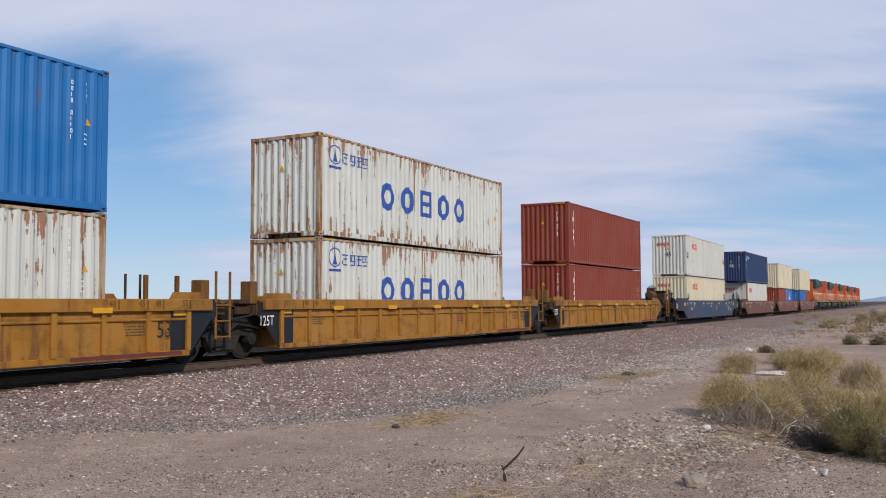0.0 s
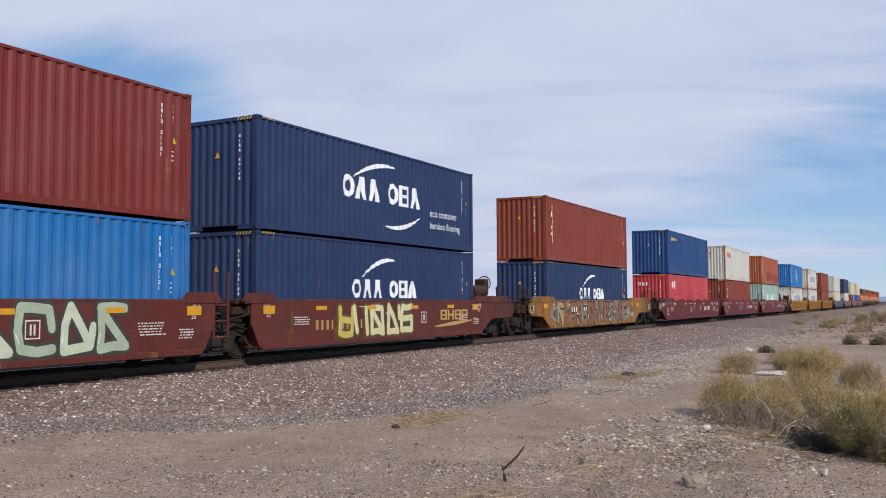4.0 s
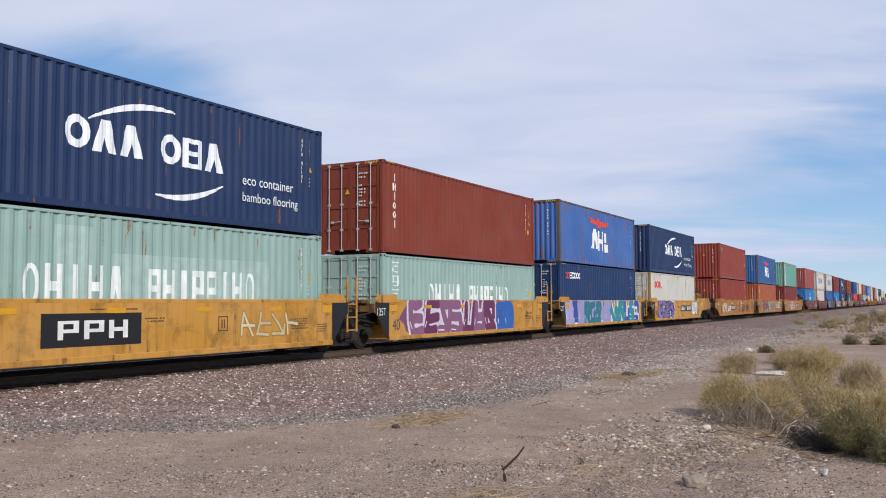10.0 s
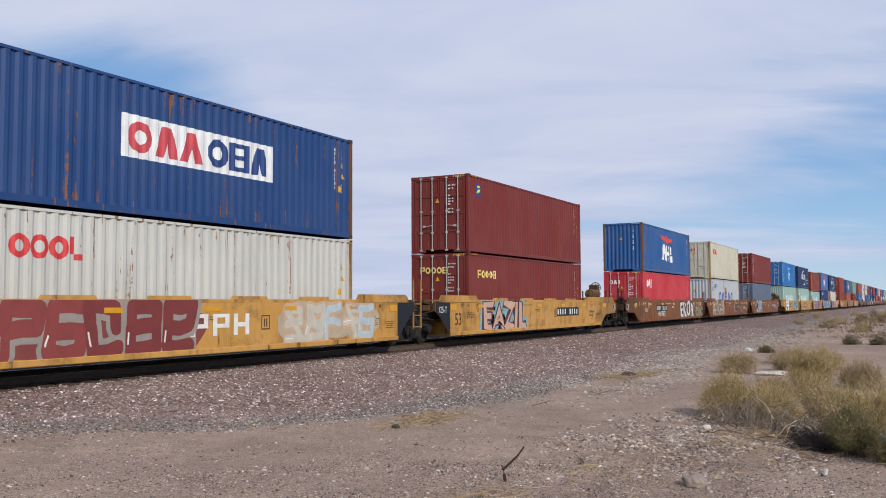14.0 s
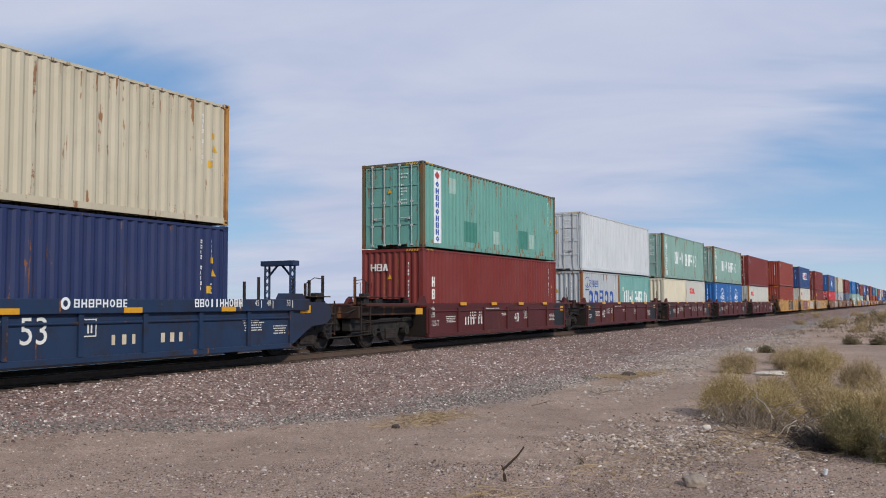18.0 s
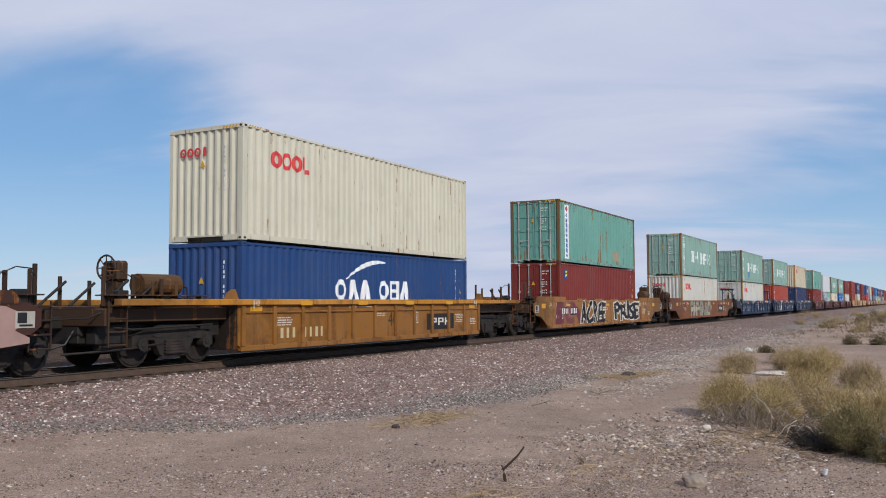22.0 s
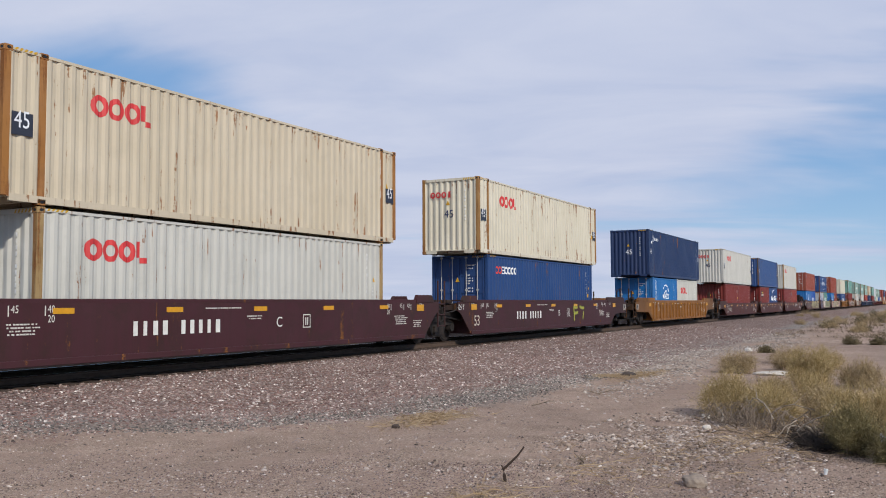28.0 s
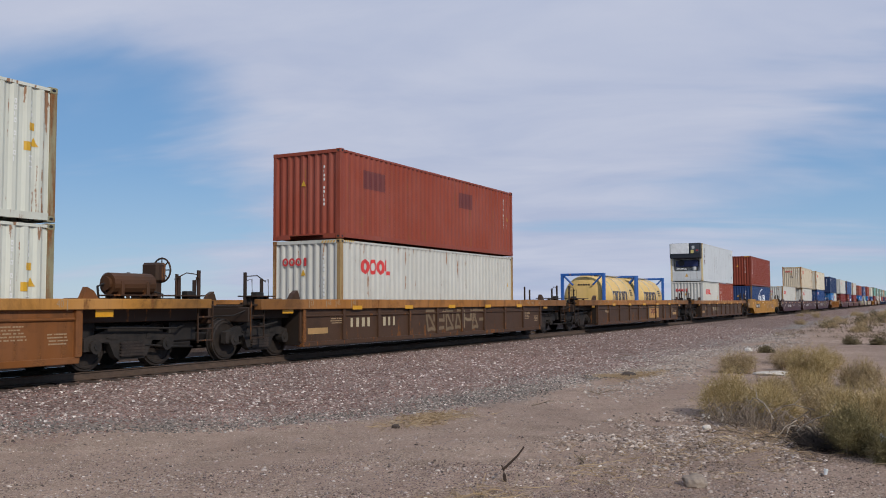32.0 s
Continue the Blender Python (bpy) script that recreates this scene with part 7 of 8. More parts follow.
for u in (17, 18, 19):
    words("125 T", 0.30, PALE_INK, WELLS[u], -8.93, -1.512, 0.90, "capacity_mark", 0.85)
    size_text(WELLS[u], "53", -7.7, 0.30, 0.66, "2f271c")
graffiti(WELLS[17], -4.2, 3.6, 0.26, 1.14, 17, ["c9a9b0", "d8c8cc"], "4a2a38")
graffiti(WELLS[17], -1.4, 3.0, 0.30, 1.14, 171, ["b88a98", "d0b6bc"], "40243a")
plate_bars(WELLS[17], 2.2, 0.68, 2.9)
graffiti(WELLS[18], -5.6, 4.4, 0.22, 1.14, 18, ["8f2f3f", "a84a50"], "2a1a22", "7fc4b4", 0.24)
graffiti(WELLS[18], -0.6, 3.6, 0.28, 1.08, 181, ["3a3030", "57504a"], "cfcabc", None, 0.14)
graffiti(WELLS[18], 3.6, 3.8, 0.50, 1.12, 182, ["e0ddd4", "cfd0d8"], "26221f", None, 0.16)
tag(WELLS[19], "LOVE", -7.0, -5.3, 0.42, 1.02, "dddcd6", None)
tag(WELLS[19], "Letters", -4.78, -3.3, 0.45, 0.98, "dcdcdc", None, lean=0.1)
plate_bars(WELLS[19], -3.1, 0.62, 1.7, 6)
tag(WELLS[19], "641", 3.76, 5.25, 0.42, 0.95, "7a2436", "241a20")
graffiti(WELLS[19], 0.4, 2.8, 0.40, 1.12, 192, ["e3e3e3", "2f2a2c"], "1f1c1e", None, 0.14)

for u in (20, 21, 22, 23, 24):
    words("125T", 0.32, PALE_INK, WELLS[u], -6.92, -1.512, 0.80, "capacity_mark", 0.8)
    size_text(WELLS[u], "40", -6.0, 0.30, 0.5, "2c3a52")
graffiti(WELLS[20], -5.3, 0.9, 0.24, 1.18, 20, ["8a78a8"], "1a171c", "7fb8c4", 0.26)
tag(WELLS[20], "GEPS", -4.6, -1.5, 0.26, 1.15, "7f6fa8", "221e2a", "d8d6e0")
plate_bars(WELLS[20], 0.4, 0.68, 3.1)
graffiti(WELLS[20], 3.7, 1.5, 0.4, 1.15, 201, ["e6e6e6"], "77706a", "dcdcdc")
graffiti(WELLS[21], -6.1, 5.2, 0.2, 1.2, 21, ["2f7f8a", "a9a6cc", "3c4c94"], "b3b0c8", None, 0.42)
graffiti(WELLS[21], -4.4, 4.8, 0.2, 1.1, 215, ["30408a", "2c7480", "9d9ac0"], "9a98c8", None, 0.34, -1.5085)
graffiti(WELLS[21], 0.2, 5.4, 0.2, 1.2, 211, ["3a5aa0", "2c8a94", "8f8dc0", "3a4c98"], "dcdce8", None, 0.34)
graffiti(WELLS[22], -4.9, 6.4, 0.2, 1.18, 22, ["8a5a7a", "c9b0c2", "6a2f55"], "d8cdd8", "7a4a6a", 0.3)
graffiti(WELLS[22], 1.7, 1.4, 0.25, 1.0, 221, ["2f62b0"], "2f62b0", "2f62b0", 0.4)
words("D", 0.34, "4a3a20", WELLS[22], 4.4, -1.505, 0.6, "unit_mark")
board(WELLS[23], -3.0, 0.42, 1.06, 2.4, "1e1c1c", "e6e4de")
graffiti(WELLS[23], 2.4, 2.4, 0.4, 1.0, 23, ["cbb58a", "d8c8a0"], "9a7a42", None, 0.1)
graffiti(WELLS[24], -5.8, 2.5, 0.24, 1.16, 24, ["dfe0e2", "f0f0ee"], "26242a", None, 0.3)
plate_bars(WELLS[24], -3.1, 0.68, 2.95)
tag(WELLS[24], "WYER", 0.85, 4.95, 0.34, 1.08, "5aa0b0", "16181c", "cfd4d2")

for u in (25, 26, 27):
    words("125T", 0.34, "cfc6b4", WELLS[u], -9.2, -1.505, 0.82, "capacity_mark", 0.8)
size_text(WELLS[27], "53", -8.0, 0.34, 0.6, "3a2a20")
tag(WELLS[25], "TELLY", -5.9, -2.35, 0.24, 1.14, "93a4b4", "1e2026", "dfe0dc")
plate_bars(WELLS[25], 4.2, 0.70, 2.4)
graffiti(WELLS[25], 6.8, 2.0, 0.3, 1.1, 251, ["8a3a4a", "9a5a3a"], "6a4028", None, 0.2)
graffiti(WELLS[26], -6.8, 4.2, 0.3, 1.15, 26, ["9a8264", "b09a7a", "7f6348"], "cfc4b2", None, 0.30)
bars(WELLS[26], 0.0, 0.42, 1.6, 0.5, "8f3f2c", 3, name="lettering")
graffiti(WELLS[26], 2.0, 3.8, 0.3, 1.15, 261, ["6a4a30", "8a6a48"], "1f1b1a", None, 0.26)
plate_bars(WELLS[27], -4.2, 0.74, 2.45)
graffiti(WELLS[27], -4.0, 1.9, 0.34, 0.64, 27, ["d9d4c8"], "a08a70", None, 0.12)
tag(WELLS[27], "EKOR", 1.8, 5.7, 0.22, 1.12, "dcdad2", "1c1a1b")
graffiti(WELLS[27], 6.4, 2.2, 0.24, 1.15, 272, ["6a5a40", "8a7a58"], "1f1b1a", None, 0.24)

for u in (28, 29, 30):
    words("125-T", 0.30, PALE_INK, WELLS[u], -9.0, -1.511, 0.84, "capacity_mark", 0.85)
    size_text(WELLS[u], "53", -7.8, 0.34, 0.6, "24201c")
tag(WELLS[28], "EAZIL", -5.5, -1.5, 0.20, 1.14, "cfa690", "57303c", "7fb0b2", 0.12)
plate_bars(WELLS[28], 2.1, 0.70, 2.75)
graffiti(WELLS[29], -5.4, 4.8, 0.2, 1.18, 29, ["7e3632", "8c403a"], "9a8f86", "86423c", 0.3)
part("lettering", lay_on(row_of("pph", -0.7, 0.5, 0.55, 0.5, 0.15), FLAT, 1.506), WELLS[29], ink("e8e4da"))
graffiti(WELLS[29], 2.6, 4.2, 0.26, 1.1, 291, ["b8c4c4", "c8bfae"], "c9a98a", "b9a68a", 0.22)
graffiti(WELLS[30], -1.2, 4.2, 0.2, 1.16, 30, ["1c1a1e", "2a272c"], "a89068", None, 0.3)
graffiti(WELLS[30], 4.2, 1.0, 0.2, 0.7, 301, ["1c1a1e"], "a89068", None, 0.3)

for u in (31, 32, 33, 34, 35):
    w = WELLS[u]
    words("125-T", 0.26, PALE_INK, w, -6.1, -1.511, 0.42, "capacity_mark", 0.85)
    size_text(w, "40", 0.72 if u == 35 else -4.0, 0.38, 0.52, PALE_INK)
    for k in range(3):
        bars(w, -3.2, 0.86 - 0.1 * k, 1.0, 0.05, PALE_INK, 7, name="stencil")
    for k in range(5):
        bars(w, 5.6, 1.0 - 0.1 * k, 0.5, 0.05, PALE_INK, 5, name="stencil")
graffiti(WELLS[33], 0.0, 1.6, 0.6, 0.95, 33, ["c8c4c0"], "5a2a2a", None, 0.08)
graffiti(WELLS[33], 2.0, 1.6, 0.6, 0.95, 331, ["c8c4c0"], "5a2a2a", None, 0.08)
bars(WELLS[35], -3.6, 0.46, 1.7, 0.28, PALE_INK, 8)

for u in (36, 37, 38):
    w = WELLS[u]
    words("125T", 0.46, "d8d2c4", w, -7.9, -1.505, 0.30, "capacity_mark", 0.8)
    size_text(w, "53", 0.3, 0.36, 0.72, PALE_INK)
    part("lettering", lay_on(row_of("diihhaidd", -3.6, 1.16, 0.17, 0.20, 0.05), FLAT, 1.604), w, ink("e6e8ea"))
    part("lettering", lay_on(row_of("dhdphodd", 1.4, 1.17, 0.13, 0.16, 0.04) + mark("o", 1.1, 1.13, 0.22, 0.24), FLAT, 1.604), w, ink("e6e8ea"))
    part("lettering", lay_on(row_of("ddoiihhodh", 4.6, 1.16, 0.13, 0.18, 0.03), FLAT, 1.604), w, ink("e6e8ea"))
    bars(w, 2.4, 0.42, 2.1, 0.2, "cfc0a4", 8)
graffiti(WELLS[36], -4.6, 1.4, 0.3, 0.95, 36, ["d6d8da"], "2a3a54", None, 0.1)
tag(WELLS[36], "BBC", -2.9, -2.05, 0.34, 0.88, "d6d8da", None, lean=0.1)
graffiti(WELLS[37], -5.6, 1.5, 0.25, 1.0, 37, ["b89a4a"], "4a4a3a", None, 0.12)
graffiti(WELLS[37], -3.6, 1.7, 0.2, 1.05, 371, ["d9d9d6", "c9c9c6"], "1c1c20", "c8a83a", 0.34)
for k, u in enumerate((37, 37, 38, 38)):
    graffiti(WELLS[u], (3.9, 5.4, -5.4, -3.6)[k], 1.1, 0.36, 0.88, 372 + k, ["c9ccd0"], "22344f", None, 0.08)

size_text(WELLS[39], "53", -7.6, 0.36, 0.6, "2f221a")
bars(WELLS[39], -4.7, 0.62, 2.9, 0.26, "cfc6b0", 10, y=-1.512)
graffiti(WELLS[39], -4.9, 6.4, 0.22, 1.12, 39, ["8f8a78", "a59c86"], "4a3a2c", None, 0.3)
board(WELLS[39], 4.6, 0.45, 0.98, 1.9, "24201e", "d8d4c8")
tag(WELLS[40], "ACREE", -4.15, -0.35, 0.20, 1.14, "1d1b1d", "d4cabc")
tag(WELLS[40], "PRISE", 1.15, 5.7, 0.30, 1.12, "1d1b1d", "dcd4c4")
graffiti(WELLS[40], -7.4, 3.2, 0.3, 1.1, 402, ["6a2a34", "7a3a3c"], "8a5a3a", None, 0.3)
plate_bars(WELLS[40], -6.6, 0.72, 2.0)
size_text(WELLS[40], "53", 7.4, 0.5, 0.4, "2f271c")
size_text(WELLS[41], "40", 0.2, 0.42, 0.6, "2f271c")
board(WELLS[41], 2.6, 0.36, 0.88, 1.9, "241f1c", "d9d4c8")
bars(WELLS[41], -5.2, 0.36, 2.2, 0.26, "c8b48a", 9)

graffiti(WELLS[42], -8.0, 16.5, 0.22, 1.2, 420, ["b98a80", "8f7a72"], "8a6f68", "a8887e", 0.3)
tag(WELLS[42], "FEEL", -5.9, -2.5, 0.24, 1.14, "d0c394", "26231f", y=-1.524)
tag(WELLS[42], "YOUR", -1.75, 1.7, 0.24, 1.14, "d0c394", "26231f", y=-1.524)
tag(WELLS[42], "CELF", 2.25, 5.9, 0.24, 1.14, "d0c394", "26231f", y=-1.524)
part("number_plate", Shell().box(-3.9, -1.35, -1.5355, -1.5325, 0.56, 0.90), WELLS[42], ink("5a3a32"))
bars(WELLS[42], -3.8, 0.60, 2.4, 0.26, "ddd8cc", 11, y=-1.540)
size_text(WELLS[42], "53", -7.6, 0.36, 0.5, "d8d0c0")
graffiti(WELLS[43], -1.0, 8.4, 0.18, 1.2, 43, ["8f9068", "a2a37a"], "34332a", None, 0.28)
graffiti(WELLS[43], -7.6, 3.4, 0.26, 1.1, 431, ["7a5a3c", "5a5a70"], "3a2a26", None, 0.3)
graffiti(WELLS[43], -3.6, 3.2, 0.3, 1.2, 432, ["d8c0b0", "cbb0a4"], "d8d0c4", "c9a89a", 0.3)
bars(WELLS[43], -2.8, 0.64, 2.4, 0.24, "e2e0d8", 10, y=-1.512)
tag(WELLS[44], "MYKOE", -1.25, 7.6, 0.22, 1.2, "b5ad80", None)
graffiti(WELLS[44], -6.4, 2.7, 0.28, 1.08, 441, ["5a3a34"], "8f857c", None, 0.10)
size_text(WELLS[44], "53", -7.4, 0.32, 0.5, "c9b48a")
bars(WELLS[44], -3.4, 0.56, 2.6, 0.26, "b9a98a", 10)

for u in (45, 46, 47):
    size_text(WELLS[u], "48", -5.6, 0.28, 0.48, "a89f98")
part("number_plate", Shell().box(1.9, 2.95, -1.5055, -1.501, 0.66, 0.94), WELLS[45], BLACK)
bars(WELLS[45], 2.0, 0.69, 1.9, 0.24, "e2ded6", 8, y=-1.510)
words("B", 0.26, "d8d4cc", WELLS[45], 0.6, -1.505, 0.4, "unit_mark")
words("C", 0.26, "d8d4cc", WELLS[46], -3.6, -1.505, 0.5, "unit_mark")
part("emblem", lay_on([[(-6.9 + r * math.cos(math.pi / 8 + k * math.pi / 4), 0.58 + 0.85 * r * math.sin(math.pi / 8 + k * math.pi / 4)) for k in range(8)] for r in (0.34, 0.28)], FLAT, 1.506), WELLS[47], ink("b8b2a8"))

for u, letter in ((49, "B"), (50, "C"), (51, "A")):
    w = WELLS[u]
    words("125 T", 0.26, PALE_INK, w, -9.2, -1.505, 0.94, "capacity_mark", 0.85)
    size_text(w, "53", -7.9, 0.30, 0.54, "cfc2b0")
    bars(w, -4.0, 0.58, 2.7, 0.30, PALE_INK, 10)
    words(letter, 0.36, PALE_INK, w, 0.6, -1.505, 0.58, "unit_mark")
graffiti(WELLS[49], 2.6, 1.4, 0.4, 1.0, 49, ["a8a838"], "6a6a2a", None, 0.14)
plate_bars(WELLS[52], -5.4, 0.70, 2.2)
size_text(WELLS[52], "40", 2.9, 0.42, 0.62, "3a2f22")
part("lettering", lay_on(row_of("pph", 3.9, 0.46, 0.62, 0.55, 0.12), FLAT, 1.506), WELLS[52], ink("8f6a5a"))
for u, at in ((53, -4.6), (55, -6.0)):
    bars(WELLS[u], at, 0.56, 2.6, 0.26, "b9a98a", 9)
size_text(WELLS[53], "53", 5.4, 0.42, 0.6, "3a2c20")
size_text(WELLS[54], "53", 4.2, 0.42, 0.6, "3a2c20")
board(WELLS[54], 1.4, 0.30, 0.96, 2.1, "b98a4a", "6a2f26")
for u, at in ((53, -8.0), (54, 7.0), (55, -8.0)):
    part("pale_patch", Shell().box(at, at + 0.9, -1.5055, -1.501, 0.42, 0.58), WELLS[u], ink("b08a58"))
graffiti(WELLS[55], -1.6, 4.6, 0.3, 0.95, 55, ["8a765a", "7a664c"], "6a543c", None, 0.1)


# ---- loose stones, plants and clutter on the ground ----
def stone_field(name, label, pts, sizes, material, seed, flat=0.65, tiny=False):
    """Many small rough stones in one mesh."""
    rng = np.random.RandomState(seed)
    t = (1 + 5 ** 0.5) / 2
    ico = np.array([(-1, t, 0), (1, t, 0), (-1, -t, 0), (1, -t, 0), (0, -1, t), (0, 1, t), (0, -1, -t), (0, 1, -t), (t, 0, -1), (t, 0, 1), (-t, 0, -1), (-t, 0, 1)]) / 1.902
    tri = np.array([(0, 11, 5), (0, 5, 1), (0, 1, 7), (0, 7, 10), (0, 10, 11), (1, 5, 9), (5, 11, 4), (11, 10, 2), (10, 7, 6), (7, 1, 8),
                    (3, 9, 4), (3, 4, 2), (3, 2, 6), (3, 6, 8), (3, 8, 9), (4, 9, 5), (2, 4, 11), (6, 2, 10), (8, 6, 7), (9, 8, 1)])
    if tiny:
        ico = np.array([(1, 0, 0), (-1, 0, 0), (0, 1, 0), (0, -1, 0), (0, 0, 1), (0, 0, -1)], float)
        tri = np.array([(0, 2, 4), (2, 1, 4), (1, 3, 4), (3, 0, 4), (2, 0, 5), (1, 2, 5), (3, 1, 5), (0, 3, 5)])
    n, k = len(pts), len(ico)
    v = np.repeat(ico[None], n, 0) * rng.uniform(0.52, 1.26, (n, k, 1))
    v = v * (sizes[:, None, None] * rng.uniform(0.7, 1.25, (n, 1, 3))) * np.array((1, 1, flat))
    a = rng.uniform(0, 6.283, n)
    c, s = np.cos(a)[:, None], np.sin(a)[:, None]
    x, y = v[:, :, 0] * c - v[:, :, 1] * s, v[:, :, 0] * s + v[:, :, 1] * c
    tilt = rng.uniform(-0.5, 0.5, n)[:, None]
    z = v[:, :, 2] + x * tilt
    v = np.stack((x + pts[:, 0:1], y + pts[:, 1:2], z + pts[:, 2:3]), -1)
    f = (tri[None] + (np.arange(n) * k)[:, None, None]).reshape(-1, 3)
    m = bpy.data.meshes.new(name)
    m.vertices.add(n * k)
    m.vertices.foreach_set("co", v.reshape(-1).astype(np.float32))
    m.loops.add(len(f) * 3)
    m.loops.foreach_set("vertex_index", f.reshape(-1).astype(np.int32))
    m.polygons.add(len(f))
    m.polygons.foreach_set("loop_start", np.arange(0, len(f) * 3, 3, dtype=np.int32))
    m.update(calc_edges=True)
    m.validate()
    m.materials.append(material)
    return tagged(new(name, m), label, "stones", kind="stuff")


def scatter(n, x0, x1, y0, y1, seed, keep=None):
    rng = np.random.RandomState(seed)
    x, y = rng.uniform(x0, x1, n), rng.uniform(y0, y1, n)
    if keep is not None:
        ok = keep(x, y, rng)
        x, y = x[ok], y[ok]
    z = np.array([ground_z(a, b) for a, b in zip(x, y)])
    return np.stack((x, y, z), -1), rng


def edge_of_ballast(x):
    return np.interp(x, (7.0, 9.5, 10.5, 13.0, 15.0, 18.7, 24.4, 30.0), (-2.6, -3.6, -5.2, -6.3, -6.9, -7.5, -8.2, -8.6))


def gravel_line(x):
    """The middle of the grey gravel band."""
    return np.interp(x, (7.5, 8.7, 9.6, 11.75, 13.0, 16.4, 19.0, 21.5, 26.0), (-3.6, -4.7, -6.2, -7.25, -7.9, -8.4, -8.7, -9.2, -10.0))


def sand_line(x):
    """The middle of the bare sandy path."""
    return np.interp(x, (5.0, 7.6, 9.6, 11.5, 13.7, 18.7, 24.0), (-7.8, -9.0, -9.9, -10.8, -11.4, -11.5, -11.2))


def off_path(x, y, rng):
    return np.abs(y - sand_line(x)) > 0.34 * rng.uniform(0.2, 1.25, len(x)) + 0.15 * np.sin(x * 1.7)


BALLAST = stone_material("ballast_stone", ["5a4640", "755c54", "8a6e64", "6b544d", "94796f", "80706a", "6f5e58", "9c857b", "84645c", "a8958a", "7a6963", "93857d", "6a5a54", "b9aa9f", "8b766f", "efe6dc", "43342f", "7d5a52"])
GRAVEL = stone_material("grey_gravel", ["3d3936", "524d48", "67615a", "7c756d", "928a81", "5a544e", "726b64", "c8bfb4"])
RUBBLE = stone_material("pale_rubble", ["5f5148", "9a8b7e", "b8a99d", "6c5c51", "c9bbae", "8f7e70", "a89786", "7a6a5d", "8b7967", "66574c", "94857a", "bdb2a6", "715f52", "e3d9ce"])
PEBBLE = stone_material("dirt_pebble", ["63554a", "80705f", "9b8a7a", "b3a191", "c9b9a8", "8a7a6b", "dccfbf"])


def inside(x, y, rng):
    az = np.arctan2(x - EYE[0], y - EYE[1])
    return (az > 0.58) & (az < 1.62)


def lumps(x, y, k=0.55, s=9.0):
    return np.array([noise.noise((a * k, b * k * 1.4, s)) for a, b in zip(x, y)])


pts, rng = scatter(46000, 6.0, 27.0, -9.0, -0.92, 1, lambda x, y, r: inside(x, y, r) & (y > edge_of_ballast(x) - r.uniform(0, 1.6, len(x)) ** 2))
stone_field("ballast_stones", "reddish-grey crushed ballast stones along the track", pts, rng.uniform(0.014, 0.038, len(pts)), BALLAST, 2)
pts, rng = scatter(16000, 27.0, 62.0, -8.6, -0.95, 3, inside)
stone_field("far_ballast_stones", "reddish-grey ballast stones further along the track", pts, rng.uniform(0.02, 0.042, len(pts)), BALLAST, 4)
pts, rng = scatter(130000, 7.0, 24.0, -10.8, -3.0, 5, lambda x, y, r: inside(x, y, r) & (np.abs(y - gravel_line(x)) < (0.55 + 0.20 * np.sin(x * 0.9)) * (0.45 + 0.9 * r.uniform(0, 1, len(x)) ** 1.5)) & (r.uniform(0, 1, len(x)) < np.interp(x, (7.5, 11.0, 13.0, 20.0, 24.0), (0.50, 0.75, 1.0, 1.0, 0.2))))
stone_field("gravel_band", "band of fine grey gravel beside the ballast", pts, rng.uniform(0.011, 0.026, len(pts)), GRAVEL, 6)
pts, rng = scatter(60000, 4.5, 27.0, -15.6, -6.0, 7, lambda x, y, r: inside(x, y, r) & (y < edge_of_ballast(x) - 0.2) & (r.uniform(0, 1, len(x)) < 0.30 + 0.70 * (lumps(x, y) > 0.02)) & (np.hypot(x, y + 15.77) < 7 + 14 * r.uniform(0, 1, len(x))) & off_path(x, y, r))
stone_field("dirt_pebbles", "small pebbles strewn over the dirt", pts, 0.004 + 0.013 * rng.uniform(0, 1, len(pts)) ** 2, PEBBLE, 8, tiny=True)
pts, rng = scatter(100000, 6.4, 18.0, -15.6, -10.8, 9, lambda x, y, r: inside(x, y, r) & off_path(x, y, r) & (((x - 11.9) / 3.6) ** 2 + ((y + 13.2) / 1.7) ** 2 < r.uniform(0.0, 1.25, len(x))) & (lumps(x, y, 1.3, 4.0) > -0.02 + 0.35 * (r.uniform(0, 1, len(x)) - 0.5)) & (r.uniform(0, 1, len(x)) < np.interp(x, (7.0, 9.5, 11.5), (0.25, 0.45, 0.95))))
stone_field("pale_rubble", "pale broken stones and chips on the dirt", pts, 0.008 + 0.036 * rng.uniform(0, 1, len(pts)) ** 2.8, RUBBLE, 10, 0.6)


pts, rng = scatter(42000, 4.5, 14.0, -12.0, -3.0, 11, lambda x, y, r: inside(x, y, r) & (y < edge_of_ballast(x) + 0.3) & (y > edge_of_ballast(x) - 3.2 * r.uniform(0, 1, len(x))))
stone_field("strewn_ballast", "loose ballast chips spilled onto the dirt", pts, 0.007 + 0.022 * rng.uniform(0, 1, len(pts)) ** 2, BALLAST, 12)


pts, rng = scatter(110000, 4.3, 14.0, -15.0, -5.5, 13, lambda x, y, r: inside(x, y, r) & (y < edge_of_ballast(x) + 0.2) & (np.hypot(x, y + 15.77) < 5.5 + 7 * r.uniform(0, 1, len(x)) ** 1.5) & (r.uniform(0, 1, len(x)) < 0.35 + 0.65 * (lumps(x, y, 0.8, 2.0) > -0.05)) & off_path(x, y, r))
stone_field("dirt_grit", "fine grey and pinkish chips covering the dirt", pts, 0.005 + 0.017 * rng.uniform(0, 1, len(pts)) ** 2.2, stone_material("mixed_grit", ["433a36", "5c514b", "7d6f67", "978880", "716560", "a5968c", "c4b7ad", "8c7d75", "ece3da"]), 14, tiny=True)


